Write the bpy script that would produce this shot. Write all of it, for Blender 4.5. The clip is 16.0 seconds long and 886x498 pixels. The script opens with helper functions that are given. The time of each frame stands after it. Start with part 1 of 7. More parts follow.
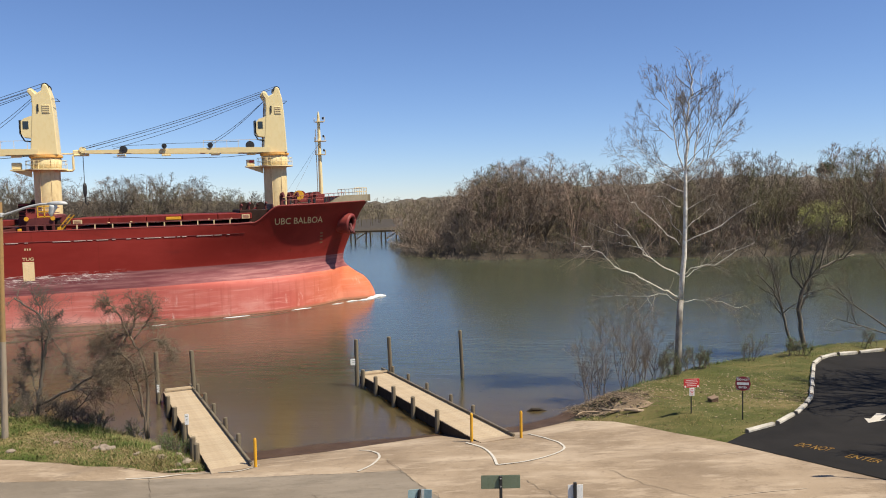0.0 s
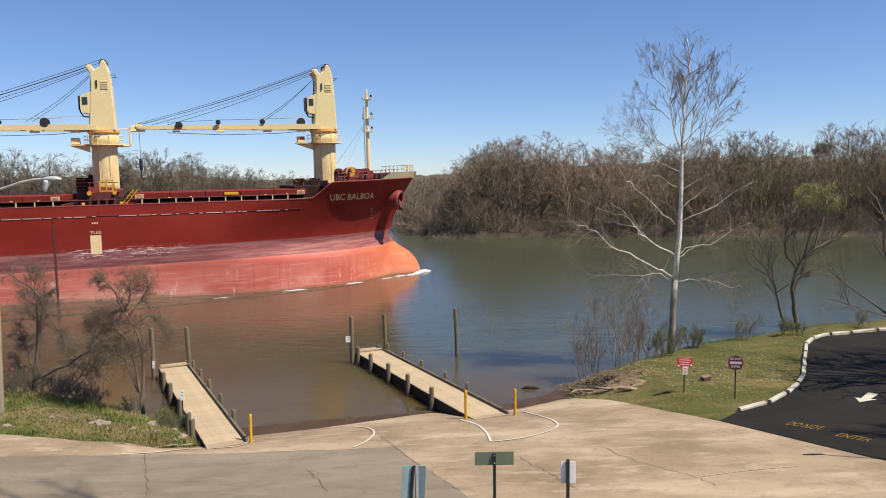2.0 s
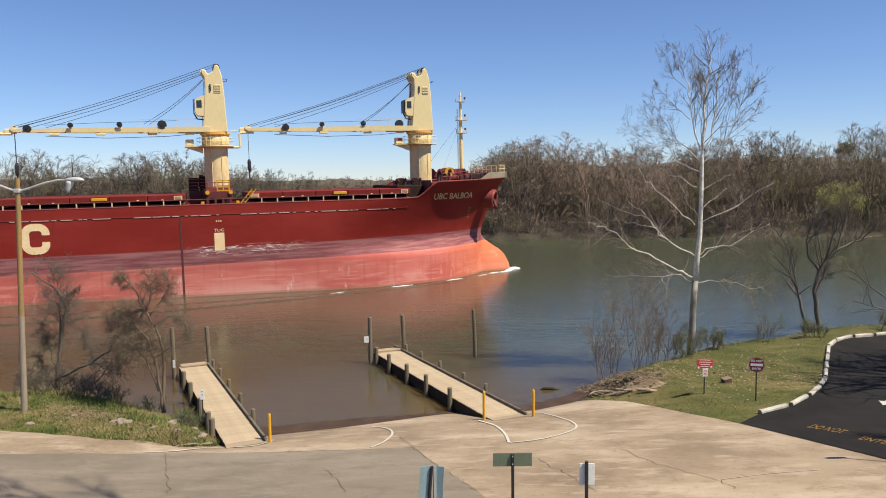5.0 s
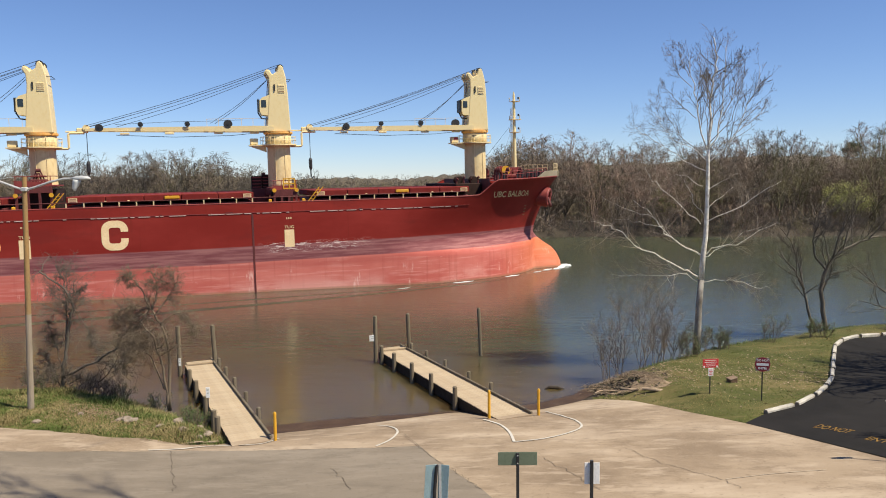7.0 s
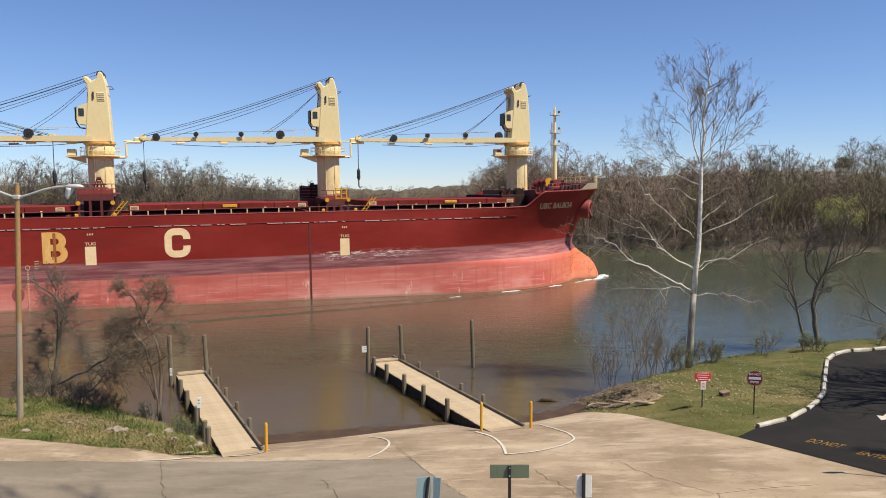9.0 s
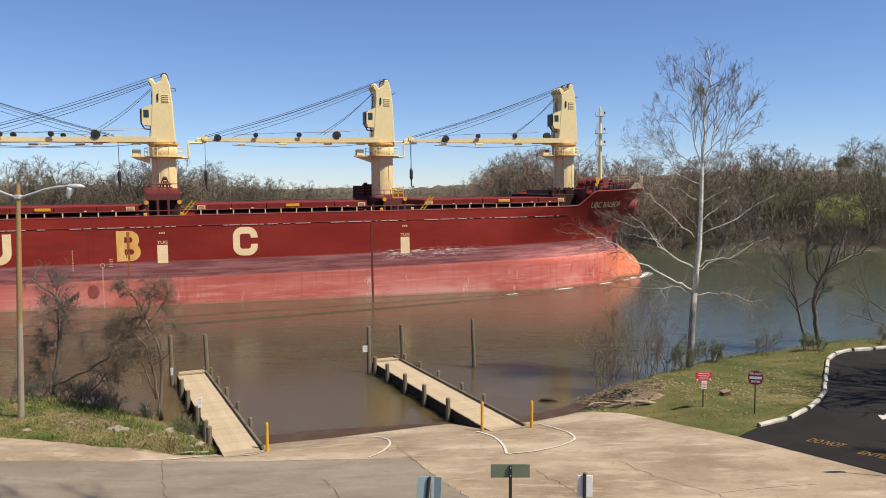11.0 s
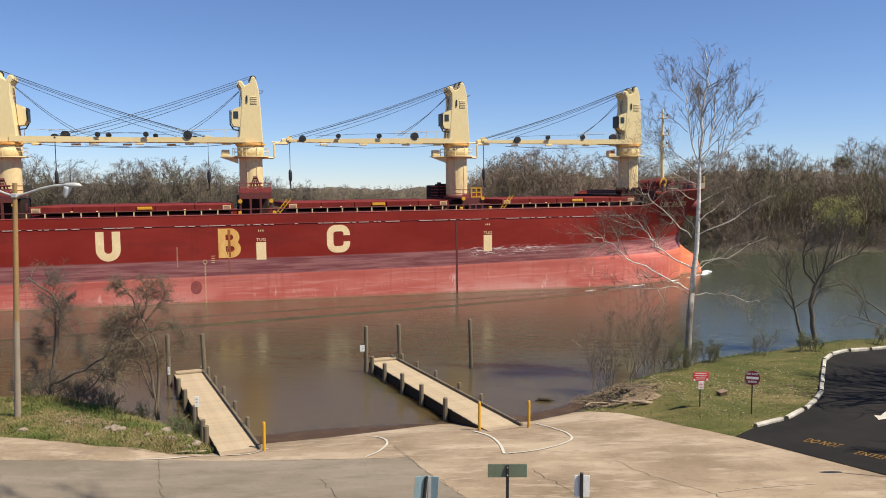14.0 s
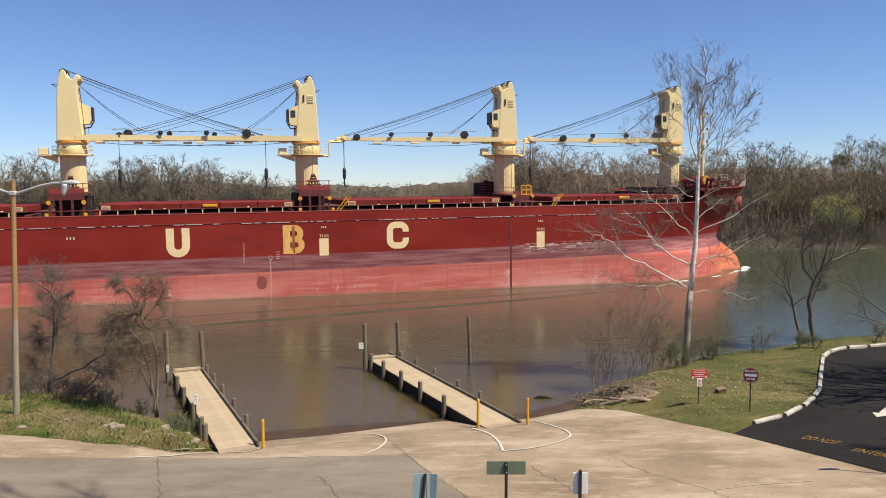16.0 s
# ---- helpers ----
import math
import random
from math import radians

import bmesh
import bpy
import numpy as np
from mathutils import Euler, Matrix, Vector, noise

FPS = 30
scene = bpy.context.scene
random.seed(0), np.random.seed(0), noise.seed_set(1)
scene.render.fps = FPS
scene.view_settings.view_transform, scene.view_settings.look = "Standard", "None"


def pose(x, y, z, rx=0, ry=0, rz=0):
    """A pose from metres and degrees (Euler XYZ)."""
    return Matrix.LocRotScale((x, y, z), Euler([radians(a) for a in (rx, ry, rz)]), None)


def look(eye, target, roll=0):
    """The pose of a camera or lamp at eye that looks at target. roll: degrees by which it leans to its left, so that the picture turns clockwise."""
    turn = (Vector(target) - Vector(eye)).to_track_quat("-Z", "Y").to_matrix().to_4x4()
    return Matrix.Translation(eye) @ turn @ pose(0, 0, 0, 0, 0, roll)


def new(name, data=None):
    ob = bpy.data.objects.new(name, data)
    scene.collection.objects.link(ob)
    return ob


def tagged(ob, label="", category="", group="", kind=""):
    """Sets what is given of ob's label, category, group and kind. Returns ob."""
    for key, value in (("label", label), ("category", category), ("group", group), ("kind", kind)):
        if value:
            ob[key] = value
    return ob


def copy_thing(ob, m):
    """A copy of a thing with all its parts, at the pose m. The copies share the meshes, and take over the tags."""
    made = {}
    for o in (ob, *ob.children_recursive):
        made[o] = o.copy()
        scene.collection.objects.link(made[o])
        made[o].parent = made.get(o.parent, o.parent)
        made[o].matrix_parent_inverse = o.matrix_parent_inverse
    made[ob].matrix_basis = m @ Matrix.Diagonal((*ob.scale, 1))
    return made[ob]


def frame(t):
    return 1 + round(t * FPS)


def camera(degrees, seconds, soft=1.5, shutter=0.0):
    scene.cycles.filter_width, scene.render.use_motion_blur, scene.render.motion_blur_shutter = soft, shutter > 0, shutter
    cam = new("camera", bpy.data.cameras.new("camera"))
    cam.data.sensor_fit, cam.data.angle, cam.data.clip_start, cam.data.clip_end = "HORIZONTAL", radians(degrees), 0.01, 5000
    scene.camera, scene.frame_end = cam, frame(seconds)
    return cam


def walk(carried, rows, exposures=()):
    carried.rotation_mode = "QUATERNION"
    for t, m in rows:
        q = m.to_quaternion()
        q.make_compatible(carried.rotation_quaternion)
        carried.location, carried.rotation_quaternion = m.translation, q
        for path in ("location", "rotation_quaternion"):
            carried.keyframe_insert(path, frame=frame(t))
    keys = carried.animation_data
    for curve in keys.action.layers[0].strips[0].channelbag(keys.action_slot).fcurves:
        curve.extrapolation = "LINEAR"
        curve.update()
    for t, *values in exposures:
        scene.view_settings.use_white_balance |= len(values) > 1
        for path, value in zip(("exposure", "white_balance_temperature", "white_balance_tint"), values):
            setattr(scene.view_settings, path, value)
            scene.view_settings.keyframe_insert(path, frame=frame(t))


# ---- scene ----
from mathutils.geometry import tessellate_polygon

EYE = (0.0, 0.0, 13.0)
# seconds, turn to the left, tilt up, lean (degrees): a phone held by hand at an upper window
VIEW = [
    (0, -0.725, -3.474, -0.997), (0.5, -0.153, -3.883, -1.184), (1, -0.281, -4.432, -0.877),
    (1.5, -0.830, -4.753, -0.690), (2, -1.028, -5.066, -0.611), (2.5, -1.107, -5.055, -0.355),
    (3, -0.812, -4.874, -0.132), (3.5, -0.708, -4.583, 0.148), (4, -0.370, -4.690, -0.133),
    (6.5, 0.717, -5.258, -0.698), (7, 0.695, -5.082, -0.606), (7.5, 0.471, -4.718, -0.334),
    (8, 0.378, -4.422, -0.236), (8.5, 0.324, -4.316, -0.147), (9, 0.220, -4.259, -0.091),
    (11.5, 0.275, -4.317, -0.133), (12, 0.243, -4.342, -0.132), (12.5, 0.198, -4.327, -0.135),
    (13, 0.178, -4.295, -0.116), (13.5, 0.144, -4.300, -0.041), (14, 0.092, -4.311, 0.004),
    (14.5, 0.030, -4.361, 0.101), (15, -0.078, -4.439, 0.128), (15.5, -0.059, -4.499, 0.029),
    (16, 0.000, -4.493, 0.000),
]
cam = camera(58.5, 16.0, soft=1.0)
walk(cam, [(t, Matrix.Translation(EYE) @ pose(0, 0, 0, 0, 0, yaw) @ pose(0, 0, 0, 90 + tilt) @ pose(0, 0, 0, 0, 0, lean))
           for t, yaw, tilt, lean in VIEW])

# ---- world and sun ----
SUN_SIDE, SUN_HIGH = 67.0, 57.0     # degrees to the right of straight behind the camera, and above the horizon
scene.view_settings.exposure = 0.53
world = bpy.data.worlds.new("sky")
scene.world = world
world.use_nodes = True
sky = world.node_tree.nodes.new("ShaderNodeTexSky")
sky.sky_type, sky.sun_disc = "NISHITA", False
sky.sun_elevation, sky.sun_rotation = radians(SUN_HIGH), radians(180 - SUN_SIDE)
sky.air_density, sky.dust_density, sky.ozone_density, sky.altitude = 0.8, 0.0, 4.5, 50
tint = world.node_tree.nodes.new("ShaderNodeMix")
tint.data_type, tint.blend_type = "RGBA", "MULTIPLY"
tint.inputs[0].default_value, tint.inputs[7].default_value = 1.0, (0.90, 0.94, 1.10, 1)
world.node_tree.links.new(sky.outputs[0], tint.inputs[6])
world.node_tree.links.new(tint.outputs[2], world.node_tree.nodes["Background"].inputs[0])
world.node_tree.nodes["Background"].inputs[1].default_value = 0.079
sun_at = Vector((math.sin(radians(SUN_SIDE)) * math.cos(radians(SUN_HIGH)),
                 -math.cos(radians(SUN_SIDE)) * math.cos(radians(SUN_HIGH)), math.sin(radians(SUN_HIGH))))
sun = new("sun", bpy.data.lights.new("sun", "SUN"))
sun.data.energy, sun.data.angle, sun.data.color = 5.0, radians(0.53), (1.0, 0.91, 0.74)
sun.matrix_world = look(sun_at * 200, (0, 0, 0))

# ---- materials ----
def mat(name, c1, c2=None, scale=1.0, rough=0.8, bump=0.0, metal=0.0, fine=8.0, stretch=(1, 1, 1), c3=None, spec=0.5, random_tint=0.0):
    """A painted or natural surface: two colours in broad patches, a third in finer spots, fine relief."""
    m = bpy.data.materials.new(name)
    m.use_nodes = True
    n, li = m.node_tree.nodes, m.node_tree.links
    b = n["Principled BSDF"]
    b.inputs["Metallic"].default_value, b.inputs["Specular IOR Level"].default_value = metal, spec
    co = n.new("ShaderNodeTexCoord")
    mp = n.new("ShaderNodeMapping")
    mp.inputs["Scale"].default_value = stretch
    li.new(co.outputs["Object"], mp.inputs[0])
    n1, n2 = n.new("ShaderNodeTexNoise"), n.new("ShaderNodeTexNoise")
    for q, s, d in ((n1, scale, 5), (n2, scale * fine, 4)):
        q.inputs["Scale"].default_value, q.inputs["Detail"].default_value, q.inputs["Roughness"].default_value = s, d, 0.65
        li.new(mp.outputs[0], q.inputs["Vector"])
    c2 = c2 or tuple(0.75 * v for v in c1)
    r1 = n.new("ShaderNodeValToRGB")
    r1.color_ramp.elements[0].position, r1.color_ramp.elements[1].position = 0.36, 0.66
    r1.color_ramp.elements[0].color, r1.color_ramp.elements[1].color = (*c1, 1), (*c2, 1)
    li.new(n1.outputs["Fac"], r1.inputs[0])
    mix = n.new("ShaderNodeMix")
    mix.data_type = "RGBA"
    r2 = n.new("ShaderNodeValToRGB")
    r2.color_ramp.elements[0].position, r2.color_ramp.elements[1].position = 0.5, 0.72
    li.new(n2.outputs["Fac"], r2.inputs[0])
    li.new(r2.outputs[0], mix.inputs[0])
    li.new(r1.outputs[0], mix.inputs[6])
    mix.inputs[7].default_value = (*(c3 or tuple(0.6 * a + 0.2 * b_ for a, b_ in zip(c1, c2))), 1)
    out = mix.outputs[2]
    if random_tint:
        inf, hsv, mul = n.new("ShaderNodeObjectInfo"), n.new("ShaderNodeHueSaturation"), n.new("ShaderNodeMapRange")
        mul.inputs[3].default_value, mul.inputs[4].default_value = 1 - random_tint, 1 + random_tint
        li.new(inf.outputs["Random"], mul.inputs[0])
        li.new(mul.outputs[0], hsv.inputs["Value"])
        li.new(out, hsv.inputs["Color"])
        out = hsv.outputs[0]
    li.new(out, b.inputs["Base Color"])
    rr = n.new("ShaderNodeMapRange")
    rr.inputs[3].default_value, rr.inputs[4].default_value = max(0.03, rough - 0.1), min(1, rough + 0.1)
    li.new(n2.outputs["Fac"], rr.inputs[0])
    li.new(rr.outputs[0], b.inputs["Roughness"])
    if bump:
        bp = n.new("ShaderNodeBump")
        bp.inputs["Strength"].default_value, bp.inputs["Distance"].default_value = 0.6, bump
        li.new(n2.outputs["Fac"], bp.inputs["Height"])
        li.new(bp.outputs[0], b.inputs["Normal"])
    return m


def paving(name, base, dark, pale):
    """Old poured paving: cloudy stains, drifts along the traffic, small spots and grain, all at different sizes."""
    m = bpy.data.materials.new(name)
    m.use_nodes = True
    n, li = m.node_tree.nodes, m.node_tree.links
    b = n["Principled BSDF"]
    co = n.new("ShaderNodeTexCoord")

    def layer(prev, scale, stretch, turn, lo, hi, col, amount, detail=6, rough=0.62):
        mp, q, r, mul, mx = (n.new("ShaderNode" + k) for k in ("Mapping", "TexNoise", "MapRange", "Math", "Mix"))
        mp.inputs["Scale"].default_value, mp.inputs["Rotation"].default_value = stretch, (0, 0, radians(turn))
        q.inputs["Scale"].default_value, q.inputs["Detail"].default_value, q.inputs["Roughness"].default_value = scale, detail, rough
        r.interpolation_type = "SMOOTHSTEP"
        r.inputs[1].default_value, r.inputs[2].default_value = lo, hi
        mul.operation = "MULTIPLY"
        mul.inputs[1].default_value = amount
        mx.data_type = "RGBA"
        mx.inputs[7].default_value = (*col, 1)
        li.new(co.outputs["Object"], mp.inputs[0])
        li.new(mp.outputs[0], q.inputs["Vector"])
        li.new(q.outputs["Fac"], r.inputs[0])
        li.new(r.outputs[0], mul.inputs[0])
        li.new(mul.outputs[0], mx.inputs[0])
        if isinstance(prev, tuple):
            mx.inputs[6].default_value = (*prev, 1)
        else:
            li.new(prev, mx.inputs[6])
        return mx.outputs[2], q.outputs["Fac"]
    col, _ = layer(base, 0.16, (1, 1, 1), 10, 0.42, 0.66, dark, 0.75)
    col, _ = layer(col, 0.22, (0.5, 1.5, 1), -24, 0.46, 0.68, pale, 0.8)
    col, _ = layer(col, 0.75, (0.6, 1.3, 1), -20, 0.50, 0.66, dark, 0.55, 8, 0.7)
    col, _ = layer(col, 1.1, (0.45, 1.4, 1), 8, 0.52, 0.64, pale, 0.45, 8, 0.7)
    col, mid = layer(col, 4.0, (1, 1, 1), 0, 0.56, 0.68, dark, 0.5, 6, 0.7)
    col, grain = layer(col, 30.0, (1, 1, 1), 0, 0.5, 0.7, pale, 0.3, 3)
    li.new(col, b.inputs["Base Color"])
    b.inputs["Roughness"].default_value = 0.9
    b.inputs["Specular IOR Level"].default_value = 0.3
    bp = n.new("ShaderNodeBump")
    bp.inputs["Strength"].default_value, bp.inputs["Distance"].default_value = 0.5, 0.006
    li.new(mid, bp.inputs["Height"])
    li.new(bp.outputs[0], b.inputs["Normal"])
    return m


def hull_paint():
    """Old red topside, a chalky purple band, a faded pink bottom; scuffs, rust runs and weld seams."""
    m = bpy.data.materials.new("hull_paint")
    m.use_nodes = True
    n, li = m.node_tree.nodes, m.node_tree.links
    b = n["Principled BSDF"]
    b.inputs["Specular IOR Level"].default_value = 0.1
    co, sep = n.new("ShaderNodeTexCoord"), n.new("ShaderNodeSeparateXYZ")
    li.new(co.outputs["Object"], sep.inputs[0])

    def noise_of(scale, stretch, detail=5, rough=0.6):
        mp, q = n.new("ShaderNodeMapping"), n.new("ShaderNodeTexNoise")
        mp.inputs["Scale"].default_value = stretch
        q.inputs["Scale"].default_value, q.inputs["Detail"].default_value, q.inputs["Roughness"].default_value = scale, detail, rough
        li.new(co.outputs["Object"], mp.inputs[0])
        li.new(mp.outputs[0], q.inputs["Vector"])
        return q.outputs["Fac"]

    def calc(op, a, c=None, d=None):
        q = n.new("ShaderNodeMath")
        q.operation = op
        for i, v in enumerate((a, c, d)):
            if v is None:
                continue
            if isinstance(v, (int, float)):
                q.inputs[i].default_value = v
            else:
                li.new(v, q.inputs[i])
        return q.outputs[0]

    def ramp(v, lo, hi):
        q = n.new("ShaderNodeMapRange")
        q.interpolation_type = "SMOOTHSTEP"
        q.inputs[1].default_value, q.inputs[2].default_value = lo, hi
        li.new(v, q.inputs[0])
        return q.outputs[0]

    def mixed(f, a, c):
        q = n.new("ShaderNodeMix")
        q.data_type = "RGBA"
        li.new(f, q.inputs[0])
        for i, v in ((6, a), (7, c)):
            if isinstance(v, tuple):
                q.inputs[i].default_value = (*v, 1)
            else:
                li.new(v, q.inputs[i])
        return q.outputs[2]

    x, z = sep.outputs[0], sep.outputs[2]
    rise = calc("MULTIPLY", ramp(x, 25, 62), 0.34)
    broad = noise_of(0.25, (0.35, 1, 1))
    streak = noise_of(1.3, (0.16, 0.16, 2.4))
    runs = noise_of(1.1, (1.6, 1.6, 0.07))
    fine = noise_of(5.0, (1, 1, 1))
    zz = calc("ADD", calc("SUBTRACT", z, rise), calc("MULTIPLY", calc("SUBTRACT", streak, 0.5), 0.25))
    red = mixed(ramp(broad, 0.35, 0.7), (0.205, 0.020, 0.015), (0.262, 0.031, 0.024))
    red = mixed(ramp(runs, 0.60, 0.85), red, (0.13, 0.017, 0.010))
    purple = mixed(ramp(streak, 0.35, 0.65), (0.185, 0.058, 0.064), (0.31, 0.13, 0.125))
    pink = mixed(ramp(broad, 0.3, 0.7), (0.47, 0.108, 0.086), (0.58, 0.180, 0.145))
    pink = mixed(calc("MULTIPLY", ramp(streak, 0.50, 0.68), 0.6), pink, (0.66, 0.28, 0.235))
    pink = mixed(calc("MULTIPLY", ramp(runs, 0.52, 0.72), 0.55), pink, (0.40, 0.095, 0.07))
    # lower, the bottom paint is paler and more worn towards the water
    worn = calc("MULTIPLY", ramp(z, 1.5, -0.4), ramp(broad, 0.45, 0.62))
    pink = mixed(calc("MULTIPLY", worn, 0.45), pink, (0.72, 0.42, 0.36))
    # pale upright scrapes, a dull line under the purple band and dried scum at the waterline
    scrape = noise_of(0.9, (0.8, 0.8, 0.22), 6, 0.72)
    pink = mixed(calc("MULTIPLY", calc("MULTIPLY", ramp(scrape, 0.58, 0.70), ramp(z, 2.4, 1.2)), 0.75), pink, (0.78, 0.52, 0.45))
    pink = mixed(calc("MULTIPLY", calc("MULTIPLY", ramp(zz, 1.7, 2.3), ramp(zz, 2.95, 2.6)), 0.35), pink, (0.36, 0.075, 0.062))
    # towards the stem the bottom paint is fresher orange
    pink = mixed(calc("MULTIPLY", ramp(x, 66, 78), 0.55), pink, (0.68, 0.18, 0.05))
    col = mixed(ramp(zz, 4.80, 4.92), purple, red)
    col = mixed(ramp(zz, 2.90, 3.05), pink, col)
    low = calc("ADD", z, calc("MULTIPLY", x, math.sin(radians(0.75))))
    col = mixed(calc("MULTIPLY", ramp(calc("ADD", low, calc("MULTIPLY", fine, 0.2)), 0.42, 0.22), 0.55), col, (0.30, 0.17, 0.10))
    # pale scuffs from fenders and berths
    scuff = noise_of(2.2, (0.30, 0.3, 3.2), 6, 0.75)
    at_band = calc("MULTIPLY", ramp(zz, 3.6, 4.5), ramp(zz, 5.25, 4.95))
    along = calc("MULTIPLY", ramp(x, 36, 39), ramp(x, 51, 47))
    hit = calc("MULTIPLY", calc("MULTIPLY", at_band, along), ramp(scuff, 0.53, 0.58))
    col = mixed(hit, col, (0.74, 0.60, 0.55))
    hit2 = calc("MULTIPLY", calc("MULTIPLY", ramp(zz, 0.4, 2.4), ramp(zz, 5.2, 4.6)), ramp(scuff, 0.63, 0.72))
    col = mixed(calc("MULTIPLY", hit2, 0.6), col, (0.70, 0.45, 0.40))
    # dents and dull patches of older coats over the topside
    old = noise_of(0.16, (0.5, 1, 1.6), 6, 0.7)
    col = mixed(calc("MULTIPLY", calc("MULTIPLY", ramp(old, 0.52, 0.62), ramp(zz, 4.9, 5.3)), 0.45), col, (0.155, 0.022, 0.018))
    rust = calc("MULTIPLY", calc("MULTIPLY", ramp(runs, 0.66, 0.74), ramp(fine, 0.45, 0.6)), ramp(zz, 2.6, 4.6))
    col = mixed(calc("MULTIPLY", rust, 0.45), col, (0.20, 0.055, 0.02))
    # plate seams
    bx, bz = calc("PINGPONG", x, 4.5), calc("PINGPONG", z, 1.25)
    seam = calc("MAXIMUM", ramp(bx, 0.07, 0.0), ramp(bz, 0.05, 0.0))
    col = mixed(calc("MULTIPLY", seam, 0.035), col, (0.10, 0.02, 0.02))
    li.new(col, b.inputs["Base Color"])
    rr = n.new("ShaderNodeMapRange")
    rr.inputs[3].default_value, rr.inputs[4].default_value = 0.42, 0.72
    li.new(broad, rr.inputs[0])
    li.new(rr.outputs[0], b.inputs["Roughness"])
    bp = n.new("ShaderNodeBump")
    bp.inputs["Strength"].default_value, bp.inputs["Distance"].default_value = 0.35, 0.03
    li.new(calc("SUBTRACT", calc("MULTIPLY", noise_of(0.5, (1, 1, 0.6), 3), 1.5), calc("MULTIPLY", seam, 0.2)), bp.inputs["Height"])
    li.new(bp.outputs[0], b.inputs["Normal"])
    return m


def water_surface(name, silty):
    """Green-brown river water; silty: the shallows along the ramp carry more brown mud than the open river."""
    m = bpy.data.materials.new(name)
    m.use_nodes = True
    n, li = m.node_tree.nodes, m.node_tree.links
    b = n["Principled BSDF"]
    b.inputs["IOR"].default_value, b.inputs["Specular IOR Level"].default_value = 1.33, 0.5
    co = n.new("ShaderNodeTexCoord")
    tall = []
    for scale, stretch, weight in ((0.9, (0.55, 1.2, 1), 0.5), (3.2, (0.7, 1.3, 1), 0.14), (0.10, (1, 1.6, 1), 0.6)):
        mp, q, mu = n.new("ShaderNodeMapping"), n.new("ShaderNodeTexNoise"), n.new("ShaderNodeMath")
        mp.inputs["Scale"].default_value = stretch
        mp.inputs["Rotation"].default_value = (0, 0, radians(16))
        q.inputs["Scale"].default_value, q.inputs["Detail"].default_value = scale, 3
        mu.operation = "MULTIPLY"
        mu.inputs[1].default_value = weight
        li.new(co.outputs["Object"], mp.inputs[0])
        li.new(mp.outputs[0], q.inputs["Vector"])
        li.new(q.outputs["Fac"], mu.inputs[0])
        tall.append(mu.outputs[0])
    a1, a2 = n.new("ShaderNodeMath"), n.new("ShaderNodeMath")
    li.new(tall[0], a1.inputs[0]), li.new(tall[1], a1.inputs[1])
    li.new(a1.outputs[0], a2.inputs[0]), li.new(tall[2], a2.inputs[1])
    bp = n.new("ShaderNodeBump")
    bp.inputs["Strength"].default_value, bp.inputs["Distance"].default_value = 0.50, 0.10
    li.new(a2.outputs[0], bp.inputs["Height"])
    li.new(bp.outputs[0], b.inputs["Normal"])
    r = n.new("ShaderNodeValToRGB")
    r.color_ramp.elements[0].position, r.color_ramp.elements[1].position = 0.2, 0.4
    r.color_ramp.elements[0].color, r.color_ramp.elements[1].color = (0.049, 0.056, 0.033, 1), (0.059, 0.066, 0.041, 1)
    li.new(tall[2], r.inputs[0])
    colour = r.outputs[0]
    if silty:
        xyz, out, mix = n.new("ShaderNodeSeparateXYZ"), n.new("ShaderNodeMapRange"), n.new("ShaderNodeMix")
        li.new(co.outputs["Object"], xyz.inputs[0])
        li.new(xyz.outputs[1], out.inputs[0])
        out.inputs[1].default_value, out.inputs[2].default_value = 44, 64
        out.interpolation_type = "SMOOTHSTEP"
        mix.data_type = "RGBA"
        mix.inputs[6].default_value = (0.082, 0.057, 0.024, 1)
        li.new(out.outputs[0], mix.inputs[0])
        li.new(colour, mix.inputs[7])
        colour = mix.outputs[2]
    li.new(colour, b.inputs["Base Color"])
    b.inputs["Roughness"].default_value = 0.17
    b.subsurface_method = "BURLEY"
    b.inputs["Subsurface Weight"].default_value, b.inputs["Subsurface Scale"].default_value = 0.8, 1.6
    b.inputs["Subsurface Radius"].default_value = (1.0, 0.8, 0.5)
    return m


HULL = hull_paint()
WATER = water_surface("river_water", True)
SWELL = water_surface("open_river_water", False)
RED = mat("red_deck_paint", (0.193, 0.021, 0.0185), (0.252, 0.042, 0.0336), 0.8, 0.6, 0.004, c3=(0.118, 0.021, 0.0151))
HATCHRED = mat("worn_hatch_paint", (0.15, 0.0155, 0.013), (0.20, 0.028, 0.022), 0.6, 0.8, 0.004, c3=(0.11, 0.018, 0.013), spec=0.15)
BAREPLATE = mat("bare_grey_plate", (0.24, 0.20, 0.13), (0.30, 0.25, 0.17), 1.0, 0.6)
# dark brown that holds the shade of the deck houses and hawse pipes
SHADEDBROWN = mat("dark_shaded_brown_paint", (0.030, 0.018, 0.015), (0.045, 0.026, 0.02), 1.5, 0.85, spec=0.12)
DARKRED = mat("dark_red_paint", (0.0924, 0.0151, 0.0134), (0.126, 0.0252, 0.021), 0.8, 0.65)
YELLOW = mat("cream_crane_paint", (0.756, 0.622, 0.336), (0.739, 0.596, 0.311), 0.35, 0.5, 0.0, c3=(0.714, 0.563, 0.277), stretch=(1, 1, 0.5))
POSTPAINT = mat("soot_streaked_cream_paint", (0.74, 0.60, 0.32), (0.62, 0.48, 0.24), 0.5, 0.6, 0.0, c3=(0.50, 0.36, 0.18), fine=2.2, stretch=(1, 1, 0.5))
BRIGHT = mat("yellow_paint", (0.672, 0.353, 0.0168), (0.588, 0.294, 0.0168), 2.0, 0.5)
